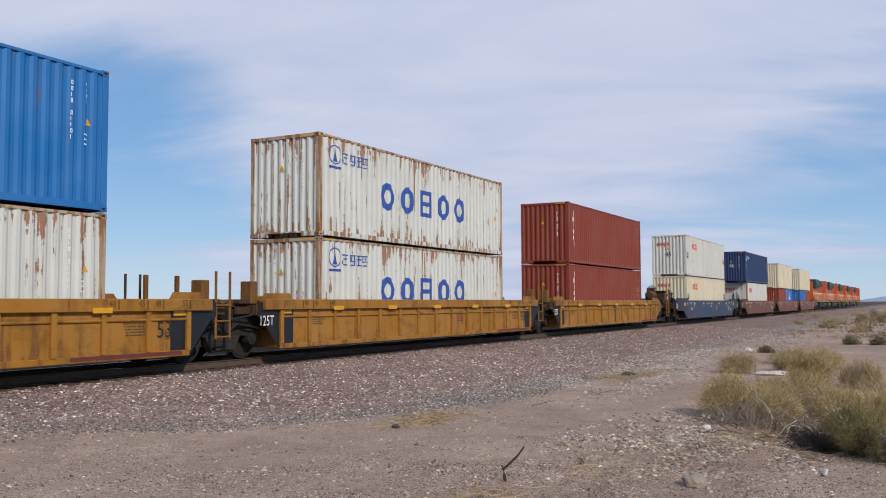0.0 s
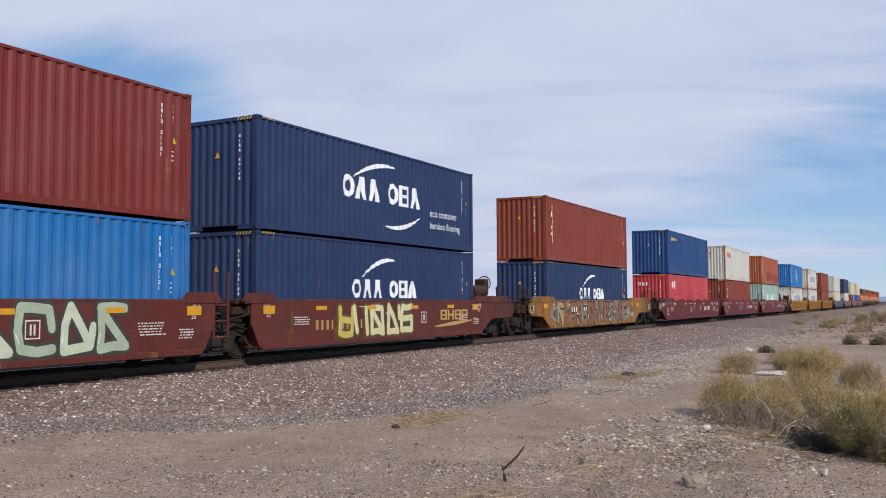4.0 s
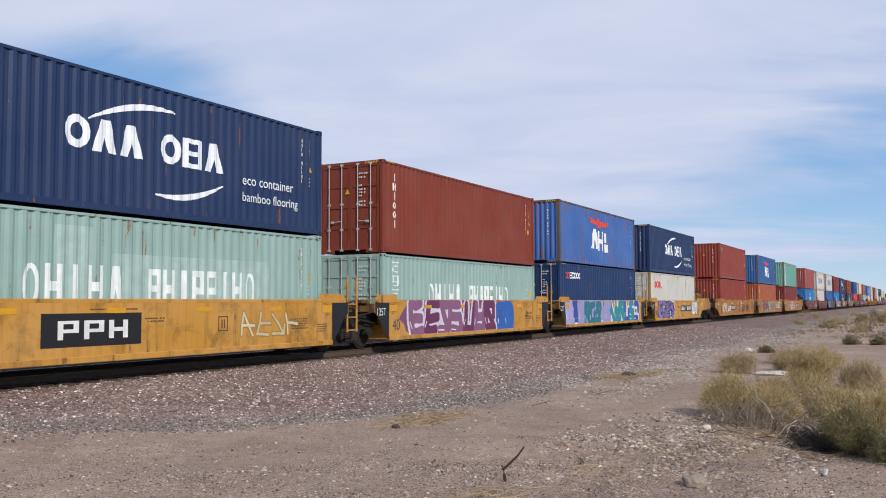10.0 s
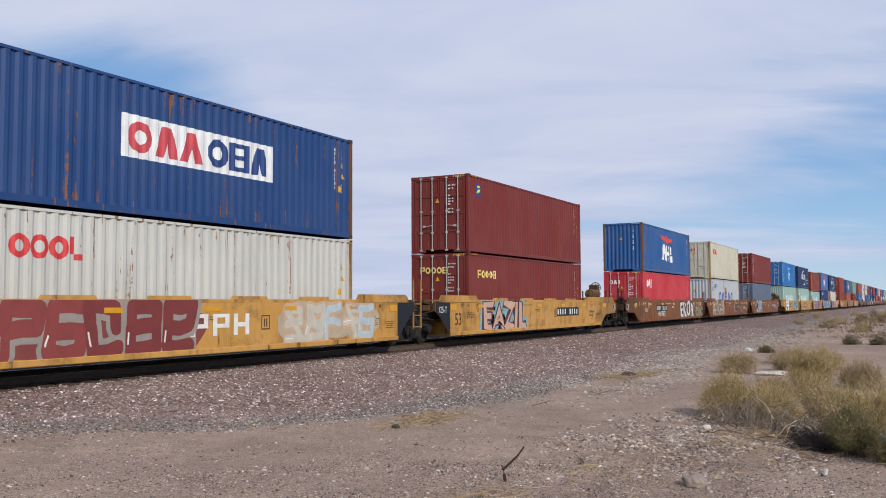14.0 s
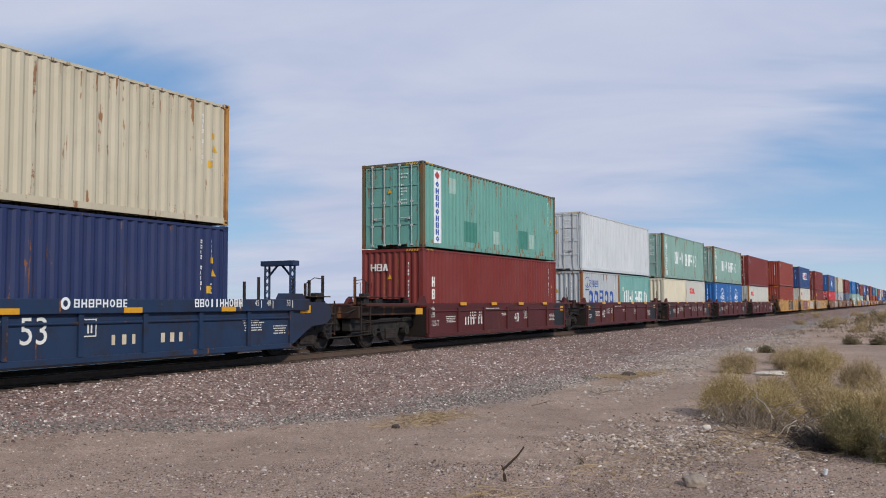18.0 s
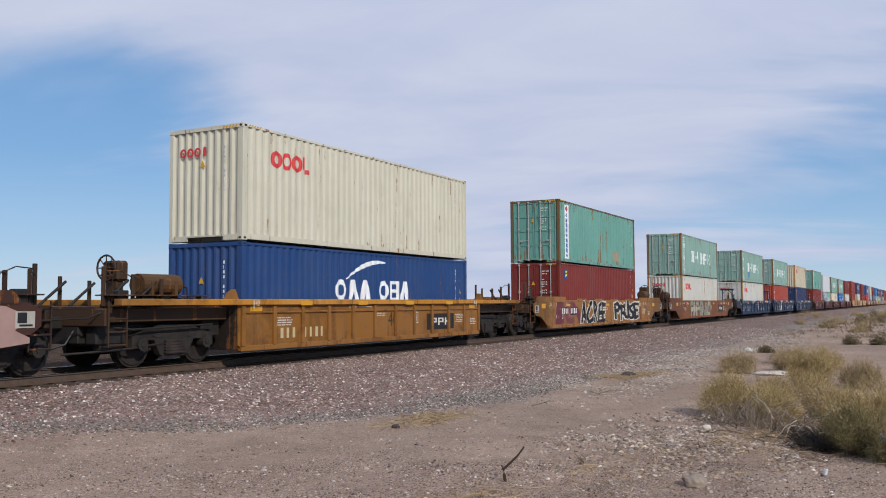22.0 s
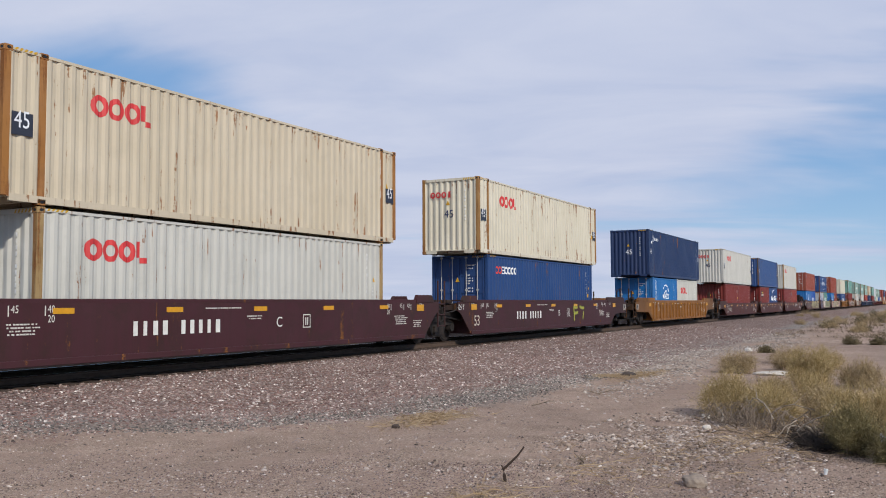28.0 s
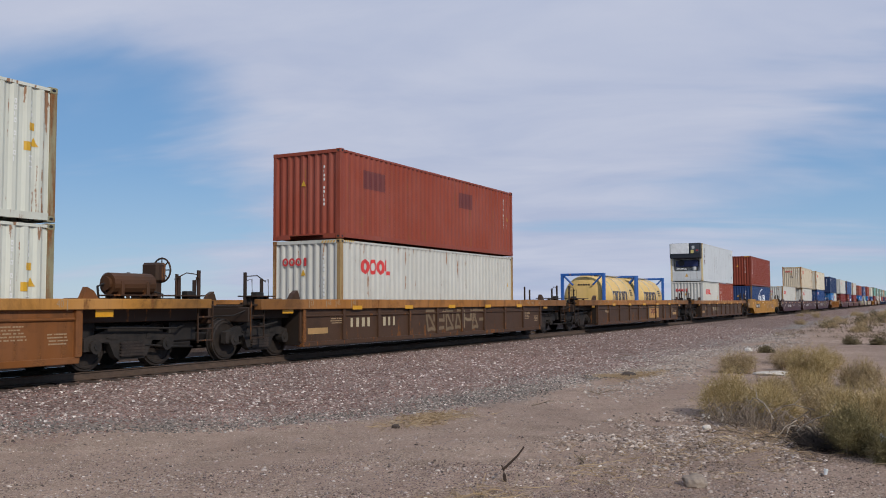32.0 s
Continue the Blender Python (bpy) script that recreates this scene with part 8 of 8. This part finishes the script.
pts, rng = scatter(42000, 4.2, 9.0, -13.5, -7.0, 15, lambda x, y, r: inside(x, y, r) & (lumps(x, y, 0.45, 6.0) + 0.12 * (7.5 - x) > 0.25 * r.uniform(-1, 1, len(x))))
stone_field("reddish_grit", "fine reddish chips of old ballast in the dirt", pts, 0.004 + 0.010 * rng.uniform(0, 1, len(pts)) ** 2, stone_material("reddish_chip", ["53433f", "6a5651", "7c6661", "5e4c48", "8c7670", "a8978f"]), 16, tiny=True)


pts, rng = scatter(42000, 16.5, 52.0, -12.2, -7.2, 17, lambda x, y, r: inside(x, y, r) & (np.abs(y + 9.3 + 0.5 * np.sin(x * 0.35)) < 0.5 + 1.5 * r.uniform(0, 1, len(x)) ** 1.6) & (lumps(x, y, 0.35, 8.0) > -0.28))
stone_field("pale_gravel_spread", "pale grey crushed stone spread along the bank", pts, 0.012 + 0.030 * rng.uniform(0, 1, len(pts)) ** 2, stone_material("pale_crushed_stone", ["6b6058", "857a70", "9a8f85", "786c63", "aba095", "bdb3a8", "8c8177", "d6cdc2"]), 18)


pts, rng = scatter(5500, 4.3, 24.0, -15.4, -4.5, 19, lambda x, y, r: inside(x, y, r) & (y < edge_of_ballast(x) + 0.5) & off_path(x, y, r) & (lumps(x, y, 0.5, 11.0) > -0.25))
stone_field("loose_stones", "scattered pale and dark stones on the dirt", pts, 0.011 + 0.026 * rng.uniform(0, 1, len(pts)) ** 4, stone_material("mixed_stone", ["3d3430", "5f524b", "8d7d74", "a89a90", "c2b6ab", "6a5a52", "a08f86", "dcd2c8"]), 20)


def leaf_material(name, codes):
    m, add, link, bsdf = start(name)
    geo = add("ShaderNodeNewGeometry")
    r = add("ShaderNodeValToRGB")
    el = r.color_ramp.elements
    el[0].color, el[1].color = rgb(codes[0]), rgb(codes[-1])
    for i, c in enumerate(codes[1:-1]):
        e = el.new((i + 1) / (len(codes) - 1))
        e.color = rgb(c)
    link(geo.outputs["Random Per Island"], r.inputs[0])
    link(r.outputs[0], bsdf.inputs["Base Color"])
    bsdf.inputs["Roughness"].default_value = 0.85
    bsdf.inputs["Specular IOR Level"].default_value = 0.15
    return m


BRUSH = leaf_material("dry_brush_foliage", ["7d6c49", "998355", "b19a6b", "c4ac7e", "877550", "a38e66", "d3bd95", "84774a", "b9a276"])
BRUSH_TAN = leaf_material("tan_brush_foliage", ["7a6850", "94805f", "a9936e", "bca783", "86735a", "9c8866", "c7b592"])
BRUSH_GREEN = leaf_material("olive_brush_foliage", ["545039", "6e6544", "847953", "958860", "615940", "7b6f4f", "a39570"])
BRUSH_DARK = leaf_material("dark_brush_foliage", ["4a4234", "5e5440", "71664a", "84785a"])
TWIG = plain("grey_twig", "8a7a6a", 0.9, 0.0, 0.35, 12.0)
STRAW = leaf_material("dry_straw", ["9a8468", "ab9474", "8a755c", "bba688"])


def blades(g_pts, dirs, lens, widths, rng):
    """Thin tapering blades as arrays of corners and faces."""
    n = len(g_pts)
    side = np.cross(dirs, rng.normal(size=(n, 3)))
    side /= np.linalg.norm(side, axis=1)[:, None] + 1e-9
    mid = g_pts + dirs * (lens * 0.55)[:, None] + rng.normal(0, 0.02, (n, 3))
    tip = g_pts + dirs * lens[:, None] + rng.normal(0, 0.03, (n, 3))
    w = widths[:, None]
    v = np.stack((g_pts - side * w * 0.6, g_pts + side * w * 0.6, mid + side * w, mid - side * w, tip), 1).reshape(-1, 3)
    k = np.arange(n)[:, None] * 5
    f = [tuple(r) for r in (k + np.array([0, 1, 2, 3]))] + [tuple(r) for r in (k + np.array([3, 2, 4]))]
    return v, f


def shrub(x, y, rx, ry, h, seed, count, foliage=None, look_words="olive-yellow dry desert shrub with grey twigs", lean=0.0, name="sagebrush", fine=1.0):
    """A broom-like desert shrub: bundles of thin upright strands that fan out from the foot, over bare grey stems."""
    rng = np.random.RandomState(seed)
    z0 = ground_z(x, y)
    b = thing(name, look_words, "shrub", "desert shrubs")
    b.location = (x, y, z0)
    bundles = max(14, int(46 * rx * h / 0.5)) if fine <= 1.0 else 16
    P, D, LN = [], [], []
    g = Shell()
    per = max(20, count // bundles)
    for i in range(bundles):
        a, q = rng.uniform(0, 6.283), math.sqrt(rng.uniform(0, 1))
        k = rng.uniform(0.80, 1.10)
        tip = np.array((math.cos(a) * q * rx * k * 0.82, math.sin(a) * q * ry * k * 0.82, 0.86 * h * k * (1 - 0.72 * q ** 2.4)))
        foot = np.array((tip[0] * 0.35, tip[1] * 0.35, -0.02))
        mid = foot * 0.45 + tip * 0.55 + np.array((0, 0, 0.05 * h))
        if i % 2 == 0:
            g.tube(tuple(foot), tuple(mid), 0.011, 5, 0.007), g.tube(tuple(mid), tuple(foot * 0.15 + tip * 0.85), 0.007, 4, 0.003)
        axis = tip - foot
        reach = np.linalg.norm(axis)
        axis /= reach
        s = rng.uniform(0.30, 0.93, (per, 1)) ** 0.75
        spread = (0.03 + 0.09 * s) * (0.25 + 0.5 * (rx + ry))
        off = rng.normal(0, 1.0, (per, 3)) * spread
        P.append(foot + axis * (reach * s) + off)
        D.append(axis * 0.8 + off * (3.2 / (0.3 + reach)) + rng.normal(0, 0.30, (per, 3)) + np.array((lean, 0, 0.10)))
        LN.append(rng.uniform(0.03, 0.10, per) * (0.55 + 0.5 * h))
    part("stem", g, b, TWIG)
    P, D, LN = np.concatenate(P), np.concatenate(D), np.concatenate(LN)
    D /= np.linalg.norm(D, axis=1)[:, None]
    P[:, 2] = np.maximum(P[:, 2], 0.01)
    v, f = blades(P, D, LN, rng.uniform(0.0013, 0.0032, len(P)) * fine, rng)
    m = bpy.data.meshes.new("foliage")
    m.from_pydata(v.tolist(), [], f)
    m.materials.append(foliage or BRUSH)
    part("foliage", m, b)
    return b


OLIVE, TANNED = "dark olive desert shrub with fine stems on sandy ground", "tan dry desert shrub with fine broom-like stems"
for i, (x, y, rx, ry, h, count, leaf, said) in enumerate((
        (14.75, -12.98, 0.58, 0.55, 0.80, 17000, BRUSH, None), (14.1, -13.80, 0.40, 0.42, 0.62, 9000, BRUSH, None),
        (14.9, -13.55, 0.36, 0.36, 0.60, 7000, BRUSH, None),
        (23.5, -11.66, 0.66, 0.55, 0.58, 8000, BRUSH_TAN, TANNED), (20.8, -13.55, 0.80, 0.70, 0.84, 15000, BRUSH, None),
        (25.8, -13.47, 0.55, 0.5, 0.70, 6000, BRUSH, None), (27.4, -12.3, 0.7, 0.6, 0.50, 5000, BRUSH_TAN, TANNED),
        (20.4, -14.60, 0.50, 0.50, 0.68, 8000, BRUSH_TAN, TANNED), (17.3, -14.05, 0.50, 0.45, 0.52, 8000, BRUSH, None), (18.3, -13.3, 0.4, 0.4, 0.42, 5000, BRUSH_TAN, TANNED),
        (11.35, -15.0, 0.40, 0.36, 0.54, 14000, BRUSH_GREEN, OLIVE), (13.1, -14.85, 0.60, 0.50, 0.74, 15000, BRUSH, None),
        (12.2, -15.45, 0.45, 0.42, 0.78, 13000, BRUSH, None), (14.6, -15.25, 0.60, 0.5, 0.70, 9000, BRUSH_TAN, TANNED),
        (15.3, -14.35, 0.45, 0.4, 0.55, 7000, BRUSH_TAN, TANNED), (24.9, -12.55, 0.45, 0.4, 0.50, 4000, BRUSH_TAN, TANNED), (11.0, -15.5, 0.34, 0.30, 0.50, 8000, BRUSH_GREEN, OLIVE))):
    shrub(x, y, rx, ry, h, 100 + i, count, leaf, said or "olive-yellow dry desert shrub with grey twigs", fine=1.0 if x < 17 else 1.35)
# bare grey brushwood under the near shrubs
for i, (x, y) in enumerate(((13.5, -13.35), (13.2, -13.75), (13.9, -13.0), (12.9, -14.15), (13.7, -13.5), (11.9, -14.75))):
    t = thing("brushwood", "bare grey tangled brushwood at a shrub's foot", "brushwood", "brushwood by the shrubs")
    t.location = (x, y, ground_z(x, y))
    rr = random.Random(70 + i)
    g = Shell()
    for k in range(46):
        a, e = rr.uniform(0, 6.283), rr.uniform(0.05, 0.42)
        L = rr.uniform(0.15, 0.5)
        p0 = Vector((rr.uniform(-0.25, 0.25), rr.uniform(-0.25, 0.25), 0))
        p1 = p0 + Vector((math.cos(a) * L * 0.5, math.sin(a) * L * 0.5, e * 0.75))
        p2 = p1 + Vector((math.cos(a + rr.uniform(-0.7, 0.7)) * L * 0.5, math.sin(a + rr.uniform(-0.7, 0.7)) * L * 0.5, e * rr.uniform(-0.5, 0.4)))
        g.tube(p0, p1, 0.006, 4, 0.004), g.tube(p1, p2, 0.004, 4, 0.002)
    part("tangle", g, t, TWIG)
PALE_TWIG = plain("bleached_branch", "a39686", 0.9, 0.0, 0.3, 14.0)
for i, (x, y, L, turn) in enumerate(((13.9, -13.45, 0.75, -60), (13.6, -13.75, 0.9, -100), (12.9, -14.15, 0.7, -140), (12.6, -14.35, 0.85, 170), (12.1, -14.55, 0.8, 150), (13.3, -13.2, 0.6, 20), (11.9, -14.35, 0.9, -110), (13.1, -13.9, 0.55, 60))):
    t = thing("dead_branch", "bleached grey bent branch lying among shrubs", "branch", "dead branches by the shrubs")
    t.matrix_basis = pose(x, y, ground_z(x, y) + 0.02, 0, 0, turn)
    rr = random.Random(210 + i)
    lift = rr.uniform(0.15, 0.42)
    bow = [Vector((L * k / 7, rr.uniform(-0.03, 0.03), lift * math.sin(math.pi * (0.12 + 0.80 * k / 7)) + rr.uniform(-0.02, 0.02))) for k in range(8)]
    part("branch_stem", Shell().sweep(bow, [0.012 - 0.0013 * k for k in range(8)]), t, PALE_TWIG)
    for k in (2, 3, 5):
        side = bow[k] + Vector((rr.uniform(0.05, 0.2), rr.uniform(-0.2, 0.2), rr.uniform(0.02, 0.16)))
        part("side_twig", Shell().tube(bow[k], side, 0.006, 5, 0.003), t, PALE_TWIG)
# near-black twigs heaped up to stand in for the front shrub's shadow
SHADOW_TWIG = plain("shadow_dark_twig", "3b322b", 0.9, 0.0, 0.35, 14.0)
for i, (x, y) in enumerate(((12.05, -14.55), (11.75, -14.62), (12.35, -14.45), (11.5, -14.7))):
    t = thing("brushwood", "dark matted twigs standing in for a shrub's shadow", "brushwood", "brushwood by the shrubs")
    t.location = (x, y, ground_z(x, y))
    rr = random.Random(270 + i)
    g = Shell()
    for k in range(240):
        a, L = rr.uniform(0, 6.283), rr.uniform(0.06, 0.22)
        p0 = Vector((rr.gauss(0, 0.13), rr.gauss(0, 0.13), rr.uniform(0, 0.10)))
        g.tube(p0, p0 + Vector((math.cos(a) * L, math.sin(a) * L, rr.uniform(-0.02, 0.14))), 0.0045, 4, 0.002)
    part("tangle", g, t, SHADOW_TWIG)
rnd = random.Random(5)
for i, (x, y, r, h) in enumerate(((41.1, -13.1, 0.6, 0.30), (40.5, -14.2, 0.5, 0.3), (80, -11.4, 1.0, 0.9), (84, -12.2, 1.1, 0.7), (33, -10.9, 0.4, 0.20), (60, -12.5, 0.8, 0.4),
                                  (66, -10.2, 0.9, 0.45), (95, -13.0, 1.2, 0.9), (110, -11.0, 1.3, 0.9), (52, -14.5, 0.9, 0.5), (130, -14.0, 1.6, 1.1), (150, -11.5, 1.5, 1.0))):
    shrub(x, y, r, r * 0.85, h, 300 + i, 1800, BRUSH_DARK, "dark olive-brown desert shrub on sandy ground", name="desert_shrub", fine=4.0)
for i in range(22):
    x = rnd.uniform(58, 130)
    s = rnd.uniform(0.35, 0.9) * (1 + x / 150)
    shrub(x, -15.77 + rnd.uniform(0.03, 0.115) * x, s, s * 0.8, s * rnd.uniform(0.35, 0.6), 700 + i, 1000, BRUSH_TAN, "low brown desert shrub on sandy ground", name="desert_shrub", fine=5.0)
for i in range(26):
    x = rnd.uniform(120, 700)
    shrub(x, -15.8 - 0.12 * (x - 30) + rnd.uniform(0, 0.1) * x + rnd.uniform(-2, 2), rnd.uniform(1.0, 2.4), rnd.uniform(1.0, 2.0), rnd.uniform(0.7, 1.6), 500 + i, 600, BRUSH_DARK, "dark olive-brown desert shrub on sandy ground", name="desert_shrub", fine=14.0)


def straw_patch(x, y, rx, ry, n, seed):
    rng = np.random.RandomState(seed)
    P = np.stack((rng.normal(x, rx / 2, n), rng.normal(y, ry / 2, n), np.zeros(n)), -1)
    P[:, 2] = [ground_z(a, b) + 0.008 for a, b in P[:, :2]]
    a = rng.uniform(0, 6.283, n)
    D = np.stack((np.cos(a), np.sin(a), rng.uniform(0.0, 0.25, n)), -1)
    v, f = blades(P, D, rng.uniform(0.08, 0.30, n), rng.uniform(0.002, 0.006, n), rng)
    m = bpy.data.meshes.new("dry_grass")
    m.from_pydata(v.tolist(), [], f)
    m.materials.append(STRAW)
    tagged(new("dry_grass", m), "flattened dry straw-coloured grass on the dirt", "grass", kind="stuff")


straw_patch(12.2, -9.0, 1.1, 0.5, 900, 21)
straw_patch(21.2, -9.7, 1.6, 0.5, 900, 22)
straw_patch(9.8, -13.2, 2.4, 1.2, 260, 23)
straw_patch(13.2, -14.1, 2.0, 1.0, 1400, 24)
straw_patch(7.0, -12.3, 0.7, 0.4, 300, 25)

straw_patch(8.9, -12.9, 1.5, 0.6, 120, 26)
straw_patch(11.0, -13.9, 1.8, 0.8, 160, 27)
straw_patch(20.6, -9.2, 0.5, 0.4, 300, 28)
pts, rng = scatter(60000, 8.0, 17.0, -15.7, -11.8, 29, lambda x, y, r: inside(x, y, r) & (((x - 12.0) / 3.6) ** 2 + ((y + 14.2) / 1.7) ** 2 < r.uniform(0.0, 1.2, len(x))) & (lumps(x, y, 1.6, 14.0) > -0.10))
stone_field("plant_litter", "dark brown crumbled plant litter round the shrubs", pts, rng.uniform(0.004, 0.012, len(pts)), stone_material("plant_litter", ["33291f", "46392c", "5a4a3a", "3c3126", "6d5b48"]), 30, 0.4, tiny=True)
rng = np.random.RandomState(31)
P = np.stack((46 + 110 * rng.uniform(0, 1, 7000) ** 1.2, np.zeros(7000), np.zeros(7000)), -1)
P[:, 1] = -15.77 + rng.uniform(-0.02, 0.14, 7000) * P[:, 0]
keep = lumps(P[:, 0], P[:, 1], 0.22, 17.0) > -0.12
P = P[keep & (P[:, 1] < -8.4)]
P[:, 2] = [ground_z(a, b) for a, b in P[:, :2]]
D = np.stack((rng.normal(0, 0.6, len(P)), rng.normal(0, 0.6, len(P)), np.ones(len(P))), -1)
D /= np.linalg.norm(D, axis=1)[:, None]
v, f = blades(P, D, rng.uniform(0.05, 0.22, len(P)), rng.uniform(0.010, 0.030, len(P)) * (P[:, 0] / 60), rng)
m = bpy.data.meshes.new("dry_scrub")
m.from_pydata(v.tolist(), [], f)
m.materials.append(leaf_material("brown_scrub", ["5c5044", "6f6152", "82725f", "94826c", "665848"]))
tagged(new("dry_scrub", m), "low brown dry scrub over the desert floor", "scrub", kind="stuff")

# the bent dead stick, standing in the dirt
STICK_WOOD = plain("dead_wood", "3d2e24", 0.9, 0.0, 0.35, 20.0)
st = thing("dead_stick", "dark bent dead stick poking out of the dirt", "stick")
st.location = (7.93, -12.20, ground_z(7.93, -12.20))
bend = [(0.0, 0.0, -0.05), (0.0, 0.012, 0.06), (-0.008, 0.02, 0.12), (0.03, -0.03, 0.17), (0.08, -0.10, 0.25), (0.115, -0.145, 0.325)]
part("stick_body", Shell().sweep(bend, [0.018 - 0.002 * i for i in range(6)], 8), st, STICK_WOOD)
part("stub", Shell().tube(bend[2], (-0.03, 0.03, 0.16), 0.009, 6, 0.004), st, STICK_WOOD)

DRIFT = plain("driftwood", "7a6a58", 0.9, 0.0, 0.3, 15.0)
for i, (x, y, L, a) in enumerate(((9.0, -12.6, 0.45, 20), (10.6, -13.4, 0.7, -15), (12.9, -13.5, 0.8, 35), (11.9, -14.2, 0.9, 60), (13.3, -14.4, 0.7, 10), (12.0, -13.7, 0.6, 80), (16.8, -10.0, 0.7, -50), (14.6, -9.7, 0.5, -30), (28.0, -7.6, 0.8, 100))):
    t = thing("dry_twig", "grey dry twig lying on the ground", "twig", "twigs on the ground")
    t.matrix_basis = pose(x, y, ground_z(x, y) + 0.015, 0, 0, a)
    rr = random.Random(i)
    p = [(L * k / 4, rr.uniform(-0.05, 0.05), max(0, rr.uniform(-0.02, 0.10))) for k in range(5)]
    part("twig_stem", Shell().sweep(p, [0.010 - 0.0015 * k for k in range(5)], 5), t, DRIFT)
    part("side_twig", Shell().tube(p[1], (p[1][0] + 0.12, p[1][1] + 0.1, p[1][2] + 0.08), 0.006, 5, 0.003), t, DRIFT)
    part("side_twig", Shell().tube(p[2], (p[2][0] + 0.1, p[2][1] - 0.12, p[2][2] + 0.06), 0.006, 5, 0.003), t, DRIFT)


def rock(x, y, r, code, label, seed, squash=0.7):
    b = bmesh.new()
    bmesh.ops.create_icosphere(b, subdivisions=3, radius=1.0)
    for v in b.verts:
        k = 1 + 0.28 * noise.noise(v.co * 1.4 + Vector((seed, 0, 0))) + 0.10 * noise.noise(v.co * 4 + Vector((0, seed, 0)))
        v.co = Vector((v.co.x * r * 1.2 * k, v.co.y * r * k, v.co.z * r * squash * k))
    m = bpy.data.meshes.new("rock")
    b.to_mesh(m)
    b.free()
    m.materials.append(plain("rock_" + code, code, 0.9, 0.0, 0.35, 18.0))
    ob = tagged(new("rock", m), label, "rock")
    ob.matrix_basis = pose(x, y, ground_z(x, y) + r * squash * 0.45, 0, 0, seed * 40)


rock(8.73, -13.81, 0.11, "998a7b", "grey-brown rock half buried in dirt", 1)
rock(23.05, -12.42, 0.30, "d0c6b8", "pale flat slab of rock among shrubs", 2, 0.22)
rock(23.6, -12.55, 0.24, "cfc5b6", "pale flat slab of rock among shrubs", 3, 0.25)
rock(12.9, -13.05, 0.06, "d6ccc0", "small pale stone on the dirt", 4)
rock(14.3, -12.75, 0.07, "d8d0c4", "small pale stone beside a shrub", 5)
rock(34.3, -10.1, 0.12, "d9d4ca", "white rock on the bank", 6)
rock(11.2, -9.0, 0.055, "4a3f38", "small dark stone on gravel", 7)
rock(20.9, -9.55, 0.16, "4f443c", "dark stone on dry grass", 8, 0.5)

# litter by the shrubs
cup = thing("paper_cup", "crumpled white paper cup lying on dirt", "litter")
cup.matrix_basis = pose(9.88, -14.86, ground_z(9.88, -14.86) + 0.05, 12, 0, 30)
part("cup_body", Shell().tube((0, 0, -0.05), (0, 0, 0.005), 0.016, 12, 0.022), cup, ink("dfe2e2"))
part("cup_rim", Shell().ring((0, 0, 0.005), (0, 0, 1), 0.022, 0.003, 14, 5), cup, ink("e9eaea"))
bag = thing("plastic_wrapper", "pale blue plastic wrapper caught in brush", "litter")
bag.matrix_basis = pose(11.42, -15.38, ground_z(11.42, -15.38) + 0.12, 70, 20, -60)
g = Shell()
rr = random.Random(3)
wv = [(0.05 * i, 0.04 * j, 0.02 * rr.uniform(-1, 1)) for i in range(-2, 3) for j in range(-3, 4)]
g.add(wv, [(i * 7 + j, (i + 1) * 7 + j, (i + 1) * 7 + j + 1, i * 7 + j + 1) for i in range(4) for j in range(6)])
part("wrapper_sheet", g, bag, ink("b8cbe0"))


# ---- distance ----
def ridge(name, r, a0, a1, h, code, seed, label, base=-8):
    """A far line of hills, in degrees from +y towards +x."""
    n = 220
    v, f = [], []
    for i in range(n + 1):
        t = a0 + (a1 - a0) * i / n
        q = radians(t)
        k = 0.5 + 0.5 * noise.noise((t * 0.11, seed, 0)) + 0.28 * noise.noise((t * 0.5, seed, 2)) + 0.12 * noise.noise((t * 2.0, seed, 5))
        edge = min(1.0, i / 25, (n - i) / 25)
        z = max(0.02, k) * h * edge
        for rr, zz in ((r * 0.95, base), (r, base + z * 0.6), (r * 1.04, base + z), (r * 1.15, base)):
            v.append((rr * math.sin(q), rr * math.cos(q), zz))
    for i in range(n):
        for j in range(3):
            f.append((i * 4 + j, (i + 1) * 4 + j, (i + 1) * 4 + j + 1, i * 4 + j + 1))
    m = bpy.data.meshes.new(name)
    m.from_pydata(v, [], f)
    m.materials.append(plain("hill_" + code, code, 0.95, 0.0, 0.2, 0.01))
    tagged(new(name, m), label, "hills", kind="structure")


# the haze of distance is put into the hills' blue-grey colour
ridge("backdrop_hills", 4000, 86.0, 150, 150, "8f9bb0", 3.0, "hazy blue-grey hills along the horizon")
ridge("backdrop_tree_line", 1500, 87.3, 120, 9, "3a4238", 7.0, "dark line of far trees on the horizon", -2)


def motions():
    for ob, x, z in TRAIN:
        walk(ob, [(t, pose(x + s_of(t), 0, z)) for t in (0.0, 8.0, 16.0, 24.0, 32.0)])


motions()
